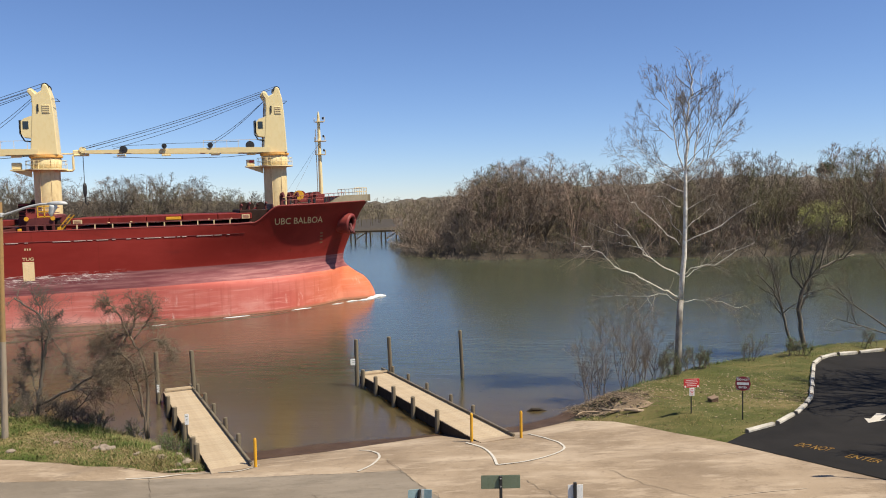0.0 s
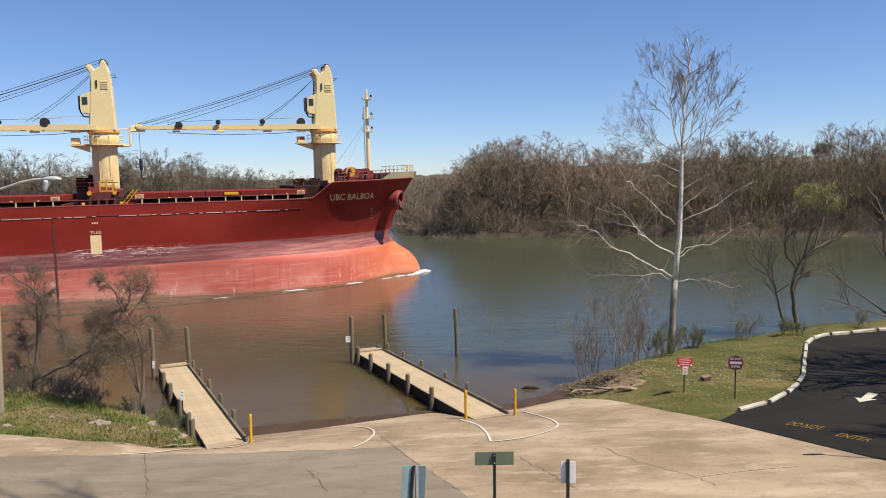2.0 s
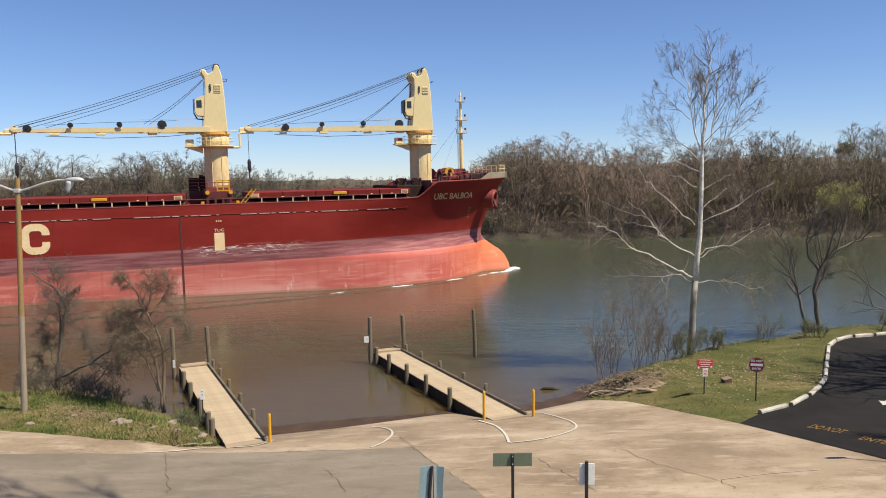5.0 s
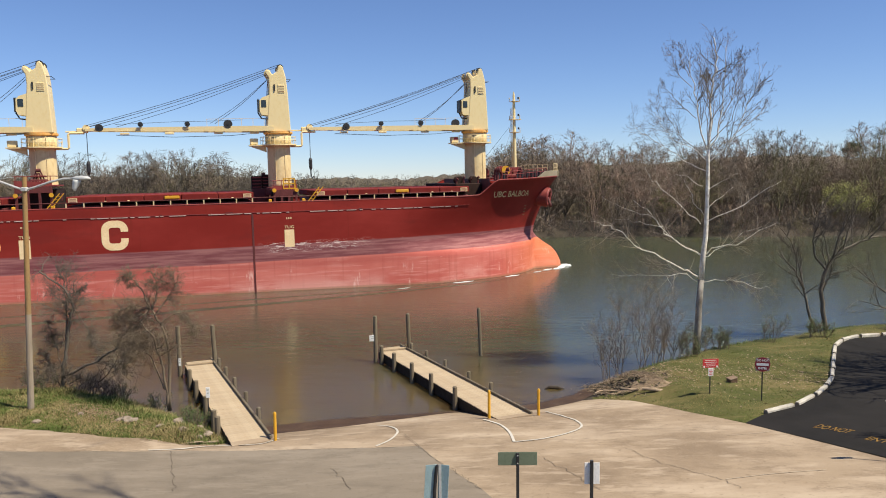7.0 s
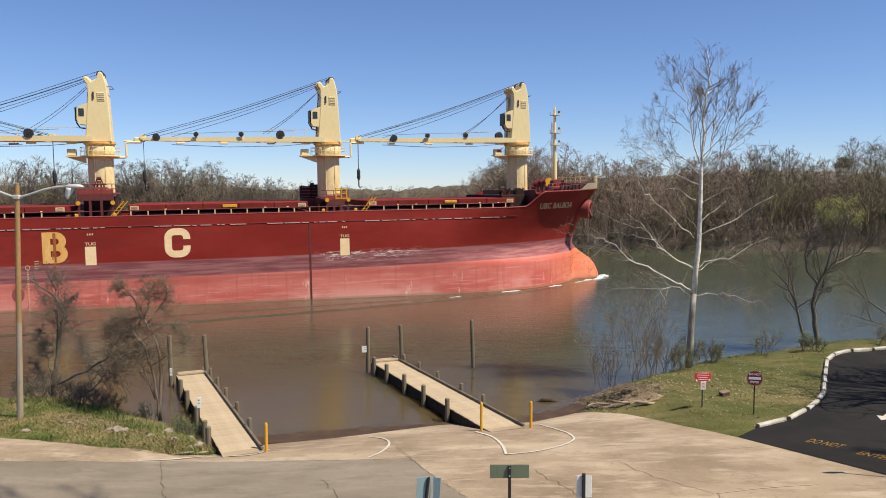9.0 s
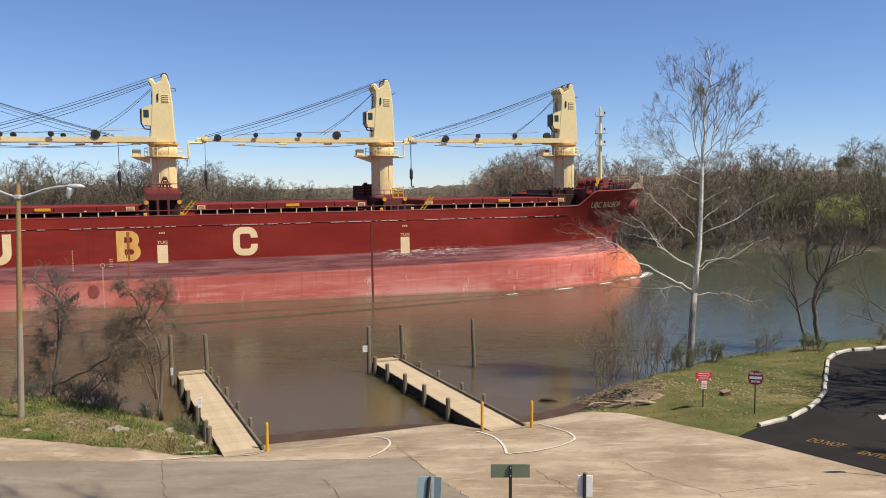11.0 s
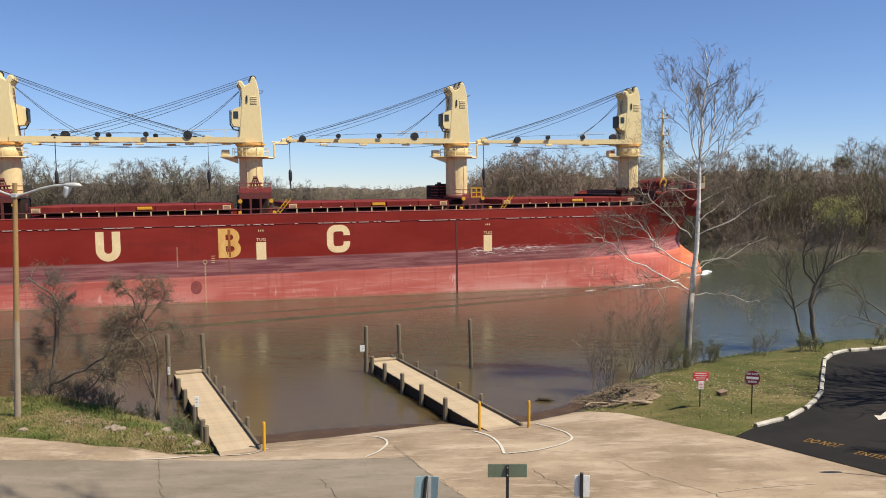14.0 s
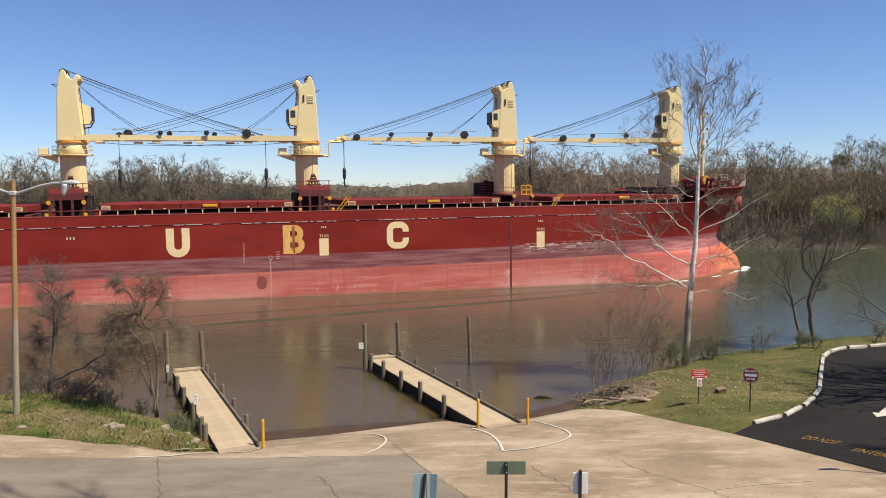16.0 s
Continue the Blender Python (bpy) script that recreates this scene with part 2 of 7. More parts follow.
CREAM = mat("cream_letter_paint", (0.672, 0.521, 0.286), (0.588, 0.437, 0.235), 1.0, 0.6)
LETTER = mat("aged_letter_paint", (0.86, 0.65, 0.38), (0.78, 0.55, 0.29), 0.8, 0.65)
PORT = mat("chalky_pink_white", (0.66, 0.50, 0.44), (0.52, 0.33, 0.28), 3.0, 0.7)
STAIN = mat("faded_round_stain", (0.24, 0.052, 0.045), (0.31, 0.075, 0.062), 1.5, 0.7)
RUSTRUN = mat("orange_rust_run", (0.36, 0.115, 0.02), (0.22, 0.06, 0.015), 2.5, 0.8, stretch=(1, 1, 0.3))
RUSTED = mat("rusted_cream_paint", (0.76, 0.46, 0.15), (0.66, 0.29, 0.05), 0.8, 0.7, stretch=(1.5, 1, 0.3))
WHITE = mat("white_paint", (0.80, 0.79, 0.76), (0.70, 0.685, 0.65), 2.0, 0.6)
BLACK = mat("black_steel", (0.015, 0.015, 0.017), (0.03, 0.028, 0.027), 3.0, 0.5)
STEEL = mat("galvanised_steel", (0.58, 0.58, 0.56), (0.46, 0.46, 0.45), 4.0, 0.5, metal=0.3)
CABLE = mat("steel_rope", (0.03, 0.03, 0.034), (0.05, 0.05, 0.055), 4.0, 0.6)
GLASS = mat("dark_cab_glass", (0.03, 0.04, 0.045), (0.02, 0.03, 0.035), 1.0, 0.1)
WOODPOLE = mat("weathered_pole_wood", (0.25, 0.165, 0.075), (0.36, 0.20, 0.06), 0.5, 0.85, 0.006, fine=20, stretch=(1, 1, 0.5))
PILEWOOD = mat("weathered_pile_wood", (0.120, 0.094, 0.060), (0.185, 0.150, 0.10), 4.0, 0.9, 0.01, stretch=(1, 1, 0.15))
DECKWOOD = mat("sun_bleached_planks", (0.37, 0.281, 0.181), (0.42, 0.332, 0.223), 1.2, 0.85, 0.004, fine=6, stretch=(1, 1, 1), c3=(0.31, 0.232, 0.147), random_tint=0.06)
# dark timber; on the docks its colour carries the shade of their sides
FASCIA = mat("dark_shaded_timber", (0.036, 0.027, 0.019), (0.06, 0.046, 0.032), 2.0, 0.85, 0.01, spec=0.15)
CONCRETE = paving("tan_concrete", (0.292, 0.221, 0.150), (0.160, 0.114, 0.074), (0.435, 0.348, 0.256))
OLDASPHALT = paving("grey_worn_asphalt", (0.190, 0.156, 0.118), (0.130, 0.108, 0.081), (0.245, 0.205, 0.159))
ASPHALT = mat("fresh_asphalt", (0.0145, 0.0135, 0.013), (0.0225, 0.0205, 0.0195), 0.3, 0.95, 0.004, fine=30, c3=(0.022, 0.0205, 0.019), spec=0.12)
WETMUD = mat("wet_ramp_mud", (0.052, 0.030, 0.018), (0.085, 0.053, 0.032), 0.8, 0.6, 0.006, spec=0.25)
LINE = mat("worn_white_road_paint", (0.55, 0.515, 0.45), (0.43, 0.39, 0.33), 2.0, 0.8)
CRACK = mat("dirt_filled_crack", (0.10, 0.078, 0.055), (0.15, 0.118, 0.085), 1.5, 0.95)
LINE_FAINT = mat("pale_worn_concrete", (0.44, 0.36, 0.27), (0.38, 0.30, 0.22), 3.0, 0.9)
WEED = mat("fresh_weed_green", (0.10, 0.145, 0.028), (0.165, 0.175, 0.048), 0.8, 0.85)
YLINE = mat("worn_yellow_road_paint", (0.42, 0.245, 0.045), (0.25, 0.14, 0.035), 4.0, 0.8)
GRASS = paving("mown_spring_grass", (0.072, 0.075, 0.017), (0.044, 0.054, 0.010), (0.165, 0.128, 0.052))
BARESOIL = mat("sandy_bare_soil", (0.36, 0.265, 0.17), (0.22, 0.155, 0.095), 1.2, 0.95, 0.02, fine=9, c3=(0.11, 0.08, 0.05))
SOIL = mat("leaf_litter_soil", (0.036, 0.027, 0.018), (0.056, 0.043, 0.028), 0.3, 0.95, 0.05, fine=10)
BARK = mat("grey_brown_bark", (0.109, 0.0882, 0.0672), (0.16, 0.134, 0.105), 0.4, 0.95)
BARK_B = mat("warm_brown_bark", (0.193, 0.143, 0.0966), (0.26, 0.202, 0.143), 0.3, 0.95)
BROWNTWIG = mat("warm_brown_twigs", (0.15, 0.115, 0.084), (0.205, 0.163, 0.122), 0.05, 0.95)
TWIG = mat("brown_twigs", (0.25, 0.187, 0.137), (0.325, 0.255, 0.195), 0.05, 0.95)
DARKBARK = mat("dark_grey_bark", (0.075, 0.060, 0.047), (0.115, 0.095, 0.075), 0.05, 0.95)
DULLBARK = mat("dull_brown_bark", (0.21, 0.158, 0.115), (0.285, 0.222, 0.165), 0.05, 0.95)
SCRUBBARK = mat("grey_scrub_bark", (0.128, 0.094, 0.060), (0.185, 0.142, 0.098), 0.4, 0.95)
PALETWIG = mat("pale_sycamore_twigs", (0.36, 0.30, 0.235), (0.24, 0.195, 0.145), 0.6, 0.9)
PALEBARK = mat("white_sycamore_bark", (0.80, 0.77, 0.70), (0.50, 0.44, 0.36), 2.6, 0.9, 0.012, c3=(0.36, 0.31, 0.25), fine=2.5)
TRUNKBARK = mat("mottled_sycamore_trunk", (0.11, 0.088, 0.066), (0.46, 0.42, 0.36), 3.0, 0.9, 0.02, c3=(0.19, 0.15, 0.11), stretch=(1, 1, 0.4))
BUD = mat("spring_bud_green", (0.109, 0.113, 0.0294), (0.143, 0.13, 0.042), 0.1, 0.9)
WILLOW = mat("yellow_green_willow_leaves", (0.15, 0.155, 0.04), (0.19, 0.18, 0.055), 0.1, 0.9)
LEAF = mat("fresh_shrub_leaves", (0.0504, 0.084, 0.0168), (0.084, 0.118, 0.0252), 0.6, 0.8)
EVERGREEN = mat("dark_pine_needles", (0.02, 0.035, 0.015), (0.03, 0.05, 0.02), 0.2, 0.9)
OLIVEBARK = mat("olive_budding_twigs", (0.15, 0.13, 0.065), (0.195, 0.168, 0.09), 0.1, 0.95)
RUSTBARK = mat("rusty_brown_twigs", (0.24, 0.165, 0.122), (0.31, 0.22, 0.165), 0.1, 0.95)
HILL = mat("far_wooded_ridge", (0.084, 0.0672, 0.0462), (0.118, 0.0966, 0.0672), 0.05, 1.0, 0.5, fine=20)
FOAM = mat("white_foam", (0.655, 0.672, 0.672), (0.588, 0.605, 0.596), 2.0, 0.6)
KERB = mat("weathered_white_concrete", (0.52, 0.49, 0.43), (0.25, 0.225, 0.19), 1.6, 0.85, 0.006, c3=(0.40, 0.37, 0.31))
ROCK = mat("pale_rock", (0.20, 0.155, 0.115), (0.33, 0.27, 0.21), 2.0, 0.9, 0.03)
DRIFT = mat("dry_driftwood", (0.302, 0.218, 0.143), (0.395, 0.302, 0.21), 3.0, 0.9, 0.01)
SIGNRED = mat("sign_red", (0.55, 0.03, 0.035), (0.48, 0.03, 0.03), 2.0, 0.45)
DEEPRED = mat("dull_sign_red", (0.25, 0.018, 0.034), (0.21, 0.02, 0.032), 2.0, 0.45)
SIGNBACK = mat("bare_aluminium_back", (0.30, 0.42, 0.44), (0.26, 0.36, 0.38), 2.0, 0.5, metal=0.2)
OLIVE = mat("olive_sign_back", (0.135, 0.165, 0.105), (0.16, 0.19, 0.125), 2.0, 0.6)
LENSGLASS = mat("lamp_lens", (0.62, 0.63, 0.62), (0.55, 0.56, 0.55), 2.0, 0.25)


# ---- building helpers ----
class Shape:
    """Collects vertices and faces of one mesh."""

    def __init__(self):
        self.v, self.f = [], []

    def add(self, verts, faces):
        o = len(self.v)
        self.v += [tuple(p) for p in verts]
        self.f += [tuple(o + i for i in f) for f in faces]
        return self

    def box(self, cx, cy, cz, sx, sy, sz, m=None, bevel=0.0):
        hx, hy, hz = sx / 2, sy / 2, sz / 2
        if bevel:
            k = min(bevel, hx * 0.9, hy * 0.9, hz * 0.9)
            ring = lambda a, b, z: [(a, -b + k, z), (a, b - k, z), (a - k, b, z), (-a + k, b, z), (-a, b - k, z), (-a, -b + k, z), (-a + k, -b, z), (a - k, -b, z)]
            pts = ring(hx - k, hy - k, -hz) + ring(hx, hy, -hz + k) + ring(hx, hy, hz - k) + ring(hx - k, hy - k, hz)
            faces = [tuple(reversed(range(8))), tuple(range(24, 32))]
            for r in range(3):
                faces += [(r * 8 + i, r * 8 + (i + 1) % 8, r * 8 + 8 + (i + 1) % 8, r * 8 + 8 + i) for i in range(8)]
        else:
            pts = [(x, y, z) for z in (-hz, hz) for x, y in ((-hx, -hy), (hx, -hy), (hx, hy), (-hx, hy))]
            faces = [(3, 2, 1, 0), (4, 5, 6, 7), (0, 1, 5, 4), (1, 2, 6, 5), (2, 3, 7, 6), (3, 0, 4, 7)]
        m = m or Matrix.Identity(4)
        c = Vector((cx, cy, cz))
        return self.add([m @ (Vector(p) + c) for p in pts], faces)

    def tube(self, path, radii, sides=8, caps=True):
        """A round bar along a path of points, with a radius at each."""
        path = [Vector(p) for p in path]
        if isinstance(radii, (int, float)):
            radii = [radii] * len(path)
        pts, up = [], None
        for i, p in enumerate(path):
            d = (path[min(i + 1, len(path) - 1)] - path[max(i - 1, 0)]).normalized()
            if up is None:
                up = d.orthogonal().normalized()
            up = (up - d * up.dot(d))
            up = up.normalized() if up.length > 1e-6 else d.orthogonal().normalized()
            side = d.cross(up)
            pts += [p + (up * math.cos(a) + side * math.sin(a)) * radii[i] for a in (2 * math.pi * j / sides for j in range(sides))]
        faces = [(i * sides + j, i * sides + (j + 1) % sides, (i + 1) * sides + (j + 1) % sides, (i + 1) * sides + j)
                 for i in range(len(path) - 1) for j in range(sides)]
        if caps:
            faces += [tuple(reversed(range(sides))), tuple(range((len(path) - 1) * sides, len(path) * sides))]
        return self.add(pts, faces)

    def prism(self, outline, y0, y1, m=None):
        """An outline in x and z, drawn out from y0 to y1."""
        k = len(outline)
        m = m or Matrix.Identity(4)
        pts = [m @ Vector((x, y, z)) for y in (y0, y1) for x, z in outline]
        return self.add(pts, [tuple(range(k)), tuple(reversed(range(k, 2 * k)))] + [(j, j + k, (j + 1) % k + k, (j + 1) % k) for j in range(k)])

    def mesh(self, name, material, smooth=False):
        me = bpy.data.meshes.new(name)
        me.from_pydata(self.v, [], self.f)
        me.materials.append(material)
        bm = bmesh.new()
        bm.from_mesh(me)
        bmesh.ops.recalc_face_normals(bm, faces=bm.faces)
        bm.to_mesh(me)
        bm.free()
        if smooth:
            me.shade_smooth()
        return me


def part(name, shape, material, parent=None, label="", smooth=False):
    ob = new(name, shape.mesh(name, material, smooth))
    ob.parent = parent
    return tagged(ob, label)


def thing(name, label, category, group="", kind="", at=None):
    ob = tagged(new(name), label, category, group, kind)
    ob.empty_display_size = 0.2
    if at is not None:
        ob.matrix_basis = at
    return ob


def array_mesh(name, verts, faces, material):
    """A large mesh from arrays; faces all have the same number of corners."""
    verts, faces = np.asarray(verts, np.float32), np.asarray(faces, np.int32)
    me = bpy.data.meshes.new(name)
    me.vertices.add(len(verts))
    me.vertices.foreach_set("co", verts.ravel())
    k = faces.shape[1]
    me.loops.add(faces.size)
    me.loops.foreach_set("vertex_index", faces.ravel())
    me.polygons.add(len(faces))
    me.polygons.foreach_set("loop_start", np.arange(0, faces.size, k, dtype=np.int32))
    me.update(calc_edges=True)
    me.materials.append(material)
    return me


def smooth01(v, lo, hi):
    q = np.clip((np.asarray(v, float) - lo) / (hi - lo), 0, 1)
    return q * q * (3 - 2 * q)


def text_mesh(words, size, m, material, name="lettering", thick=0.004, bold=0.0):
    """Writing in Blender's own font as a mesh, laid at the pose m."""
    cu = bpy.data.curves.new(name, "FONT")
    cu.body, cu.size, cu.extrude, cu.align_x, cu.align_y, cu.offset = words, size, thick, "CENTER", "CENTER", bold
    cu.resolution_u = 3
    tmp = bpy.data.objects.new(name, cu)
    me = bpy.data.meshes.new_from_object(tmp)
    bpy.data.objects.remove(tmp)
    me.transform(m)
    me.materials.clear()
    me.materials.append(material)
    ob = new(name, me)
    return ob

# ---- the lie of the land ----
SHORE = [(-900, 160), (-200, 72), (-60, 52), (-27, 46.8), (-22.5, 47.4), (-17.5, 44.6), (-13.6, 41.2), (-11.2, 39.0), (-9.4, 39.7), (-5.5, 40.9),
         (-0.4, 43.1), (4.6, 43.5), (7.1, 45.1), (8.4, 46.6), (8.6, 48.6), (11.0, 50.9), (14.6, 54.0), (18.5, 57.2), (25, 60.8), (30, 63.6), (36, 65.6), (46, 67.6),
         (60, 70), (120, 80), (900, 170)]
FAR_RIGHT = [(500, 430), (40, 420), (8, 330), (-6, 240), (-8, 200), (-3, 184), (10, 171), (29, 173), (68, 167), (99, 170), (160, 166), (900, 260)]
FAR_LEFT = [(-900, 330), (-160, 206), (-90, 212), (-52, 232), (-38, 262), (-34, 330), (20, 450), (500, 470)]


def side_of(poly, x, y):
    """Signed distance to a polyline that runs left to right; positive on its near side (towards -y)."""
    best = np.full(np.shape(x), 1e9)
    sign = np.ones(np.shape(x))
    for (ax, ay), (bx, by) in zip(poly, poly[1:]):
        dx, dy = bx - ax, by - ay
        q = np.clip(((x - ax) * dx + (y - ay) * dy) / (dx * dx + dy * dy), 0, 1)
        ex, ey = x - ax - q * dx, y - ay - q * dy
        d = np.hypot(ex, ey)
        s = np.where(dx * (y - ay) - dy * (x - ax) > 0, -1.0, 1.0)
        nearer = d < best - 1e-9
        best, sign = np.where(nearer, d, best), np.where(nearer, s, sign)
    return best * sign


def height(x, y):
    x, y = np.asarray(x, float), np.asarray(y, float)
    d = side_of(SHORE, x, y)
    dp = np.maximum(d, 0)
    ramp = np.where(dp < 3.6, 0.19 * dp, 0.684 + np.where(dp < 10, 0.075 * (dp - 3.6), 0.48 + 0.05 * np.minimum(dp - 10, 24)))
    bank = np.where(x < 0, 0.86, 1.05) * smooth01(dp, 0, 2.6) + 0.028 * np.minimum(dp, 40)
    bump = 0.07 * np.sin(0.9 * x + 1.3) * np.sin(0.8 * y) + 0.05 * np.sin(2.1 * x) * np.cos(1.7 * y + 0.5)
    on_ramp = smooth01(x + 10.9 + 1.2 * np.clip(38.5 - y, 0, 6), -0.9, 0.6) * smooth01(x - 9.6 - 0.85 * (45.5 - y), 1.6, -0.6)
    far_up = smooth01(d, 6, 10)
    keep = np.maximum(on_ramp, far_up)
    z = ramp * keep + (bank + bump * smooth01(dp, 0, 3)) * (1 - keep)
    z = np.where(d < 0, np.maximum(-2.0, 0.22 * d), z)
    dr, dl = -side_of(FAR_RIGHT, x, y), -side_of(FAR_LEFT, x, y)
    far = np.maximum(np.minimum(1.6, 0.5 * dr) + 0.012 * np.clip(dr, 0, 700), np.minimum(1.2, 0.5 * dl) + 0.008 * np.clip(dl, 0, 700))
    return np.where((dr > 0) | (dl > 0), far, z)


def gz(x, y):
    return float(height(x, y))


def within(x, y, poly):
    """Which points lie inside an outline."""
    hit = np.zeros(np.shape(x), bool)
    for (ax, ay), (bx, by) in zip(poly, poly[1:] + poly[:1]):
        if ay != by:
            hit ^= ((ay > y) != (by > y)) & (x < ax + (y - ay) / (by - ay) * (bx - ax))
    return hit


def build_ground():
    xs = np.unique(np.r_[np.linspace(-2500, -200, 24), np.linspace(-200, -40, 40), np.linspace(-40, 45, 160), np.linspace(45, 200, 40), np.linspace(200, 2500, 24)])
    ys = np.unique(np.r_[np.linspace(-300, 15, 20), np.linspace(15, 70, 110), np.linspace(70, 480, 100), np.linspace(480, 3200, 24)])
    gx, gy = np.meshgrid(xs, ys)
    z = height(gx, gy) - 0.14 * (within(gx, gy, LOT_EDGE) | within(gx, gy, DRIVE_EDGE))
    v = np.stack([gx.ravel(), gy.ravel(), z.ravel()], -1)
    i = np.arange(len(xs) * len(ys)).reshape(len(ys), len(xs))
    f = np.stack([i[:-1, :-1].ravel(), i[:-1, 1:].ravel(), i[1:, 1:].ravel(), i[1:, :-1].ravel()], -1)
    me = array_mesh("ground", v, f, GRASS)
    me.materials.append(SOIL)
    c = v[f].mean(1)
    woods = (c[:, 1] > 90) | (c[:, 2] < 0.1)
    me.polygons.foreach_set("material_index", woods.astype(np.int32))
    me.shade_smooth()
    tagged(new("ground", me), "grassy river banks with bare soil", "ground", kind="structure")
    w = Shape().add([(-2600, 20, 0), (2600, 20, 0), (2600, 3200, 0), (-2600, 3200, 0)], [(0, 1, 2, 3)])
    ob = part("water", w, WATER)
    tagged(ob, "muddy brown river water with small ripples", "river", kind="structure")


def draped(name, outline, material, lift, label="", category="", step=1.0, parent=None, kind="structure"):
    """A thin sheet with the given outline that follows the land."""
    bm = bmesh.new()
    bm.faces.new([bm.verts.new((x, y, 0)) for x, y in outline])
    lo = [min(p[k] for p in outline) for k in (0, 1)]
    hi = [max(p[k] for p in outline) for k in (0, 1)]
    for k in (0, 1):
        q = (math.floor(lo[k] / step) + 1) * step
        while q < hi[k] - 0.2:
            no = (1, 0, 0) if k == 0 else (0, 1, 0)
            bmesh.ops.bisect_plane(bm, geom=bm.verts[:] + bm.edges[:] + bm.faces[:], plane_co=(q, q, 0), plane_no=no)
            q += step
    zs = height(np.array([v.co.x for v in bm.verts]), np.array([v.co.y for v in bm.verts]))
    for v, z in zip(bm.verts, zs):
        v.co.z = z + lift
    bmesh.ops.recalc_face_normals(bm, faces=bm.faces)
    if sum(f.normal.z for f in bm.faces) < 0:
        bmesh.ops.reverse_faces(bm, faces=bm.faces)
    me = bpy.data.meshes.new(name)
    bm.to_mesh(me)
    bm.free()
    me.materials.append(material)
    ob = new(name, me)
    ob.parent = parent
    if category:
        tagged(ob, label, category, kind=kind)
    return ob


def curve_points(points, per=8):
    """A smooth line through the points."""
    pts = [Vector(p) for p in points]
    out = []
    for i in range(len(pts) - 1):
        p0, p1, p2, p3 = pts[max(i - 1, 0)], pts[i], pts[i + 1], pts[min(i + 2, len(pts) - 1)]
        for k in range(per):
            t = k / per
            out.append(0.5 * ((2 * p1) + (p2 - p0) * t + (2 * p0 - 5 * p1 + 4 * p2 - p3) * t * t + (3 * p1 - p0 - 3 * p2 + p3) * t ** 3))
    return out + [pts[-1]]


def stripe(name, points, width, material, lift, parent=None, label="", category="", per=8, jag=0.0):
    """A painted line or a crack that follows the land."""
    line = curve_points([(x, y, 0) for x, y in points], per)
    pts = []
    if jag:
        rnd = random.Random(int(points[0][0] * 100))
        line = [p + Vector((rnd.gauss(0, jag), rnd.gauss(0, jag), 0)) for p in line]
    for i, p in enumerate(line):
        d = (line[min(i + 1, len(line) - 1)] - line[max(i - 1, 0)]).normalized()
        s = Vector((-d.y, d.x, 0)) * width / 2
        for q in (p - s, p + s):
            pts.append((q.x, q.y, gz(q.x, q.y) + lift))
    ob = part(name, Shape().add(pts, [(2 * i, 2 * i + 2, 2 * i + 3, 2 * i + 1) for i in range(len(line) - 1)]), material, parent, "")
    if category:
        tagged(ob, label, category, kind="structure")
    return ob


LOT_EDGE = [(-60, 39.4), (-40, 38.8), (-21.5, 37.5), (-19.7, 37.2), (-16.7, 36.1), (-14.7, 36.1), (-12.8, 36.2), (-11.3, 36.6), (-10.8, 37.4), (-10.9, 39.4), (-9.4, 40.6), (-5.5, 41.9), (-0.4, 44.1),
            (4.6, 44.5), (7.0, 45.3), (8.4, 44.7), (9.8, 42.8), (11.0, 41.2), (12.0, 39.65), (13.0, 38.3), (13.85, 37.1), (17.75, 30.8), (23, 24.4), (33, 14), (-60, 14)]
DRIVE_EDGE = [(13.9, 37.05), (15.4, 38.5), (17.75, 39.85), (20.4, 42.7), (22.2, 45.7), (24.2, 49.7), (26.6, 54.3), (28.4, 56.0), (31.5, 57.6), (60, 62),
              (60, 14.2), (33.2, 14.2), (23.2, 24.4), (17.85, 30.8)]
build_ground()
draped("pavement", LOT_EDGE, CONCRETE, 0.03, "sunlit tan concrete boat ramp apron with stains", "pavement")
old = draped("old_asphalt", [(-58, 33.4), (-19.33, 33.78), (-15.89, 34.26), (-12.35, 34.87), (-7.71, 34.65), (-3.65, 34.60), (-1.57, 34.67), (-0.76, 32.32), (0.24, 30.24), (1.01, 28.68), (1.6, 27.0), (4.5, 14.5), (-58, 14.5)],
             OLDASPHALT, 0.075, "grey worn asphalt strip", "pavement")
road = draped("road", DRIVE_EDGE, ASPHALT, 0.04, "fresh black asphalt driveway", "road")


# the wet, muddy foot of the ramp, just awash
draped("ramp_foot", [(-10.6, 38.2), (-9.2, 39.3), (-5.5, 40.6), (-0.4, 42.8), (4.6, 43.2), (7.4, 45.0), (8.6, 46.9), (8.2, 48.2), (7.2, 46.6), (4.5, 44.6), (2.0, 43.9), (-2.0, 42.95), (-6.6, 42.0), (-9.8, 40.9), (-11.3, 40.2)],
       WETMUD, 0.0, "wet brown mud at the foot of the ramp", "ramp")
for v in bpy.data.objects["ramp_foot"].data.vertices:
    v.co.z = max(v.co.z + 0.04, 0.015)


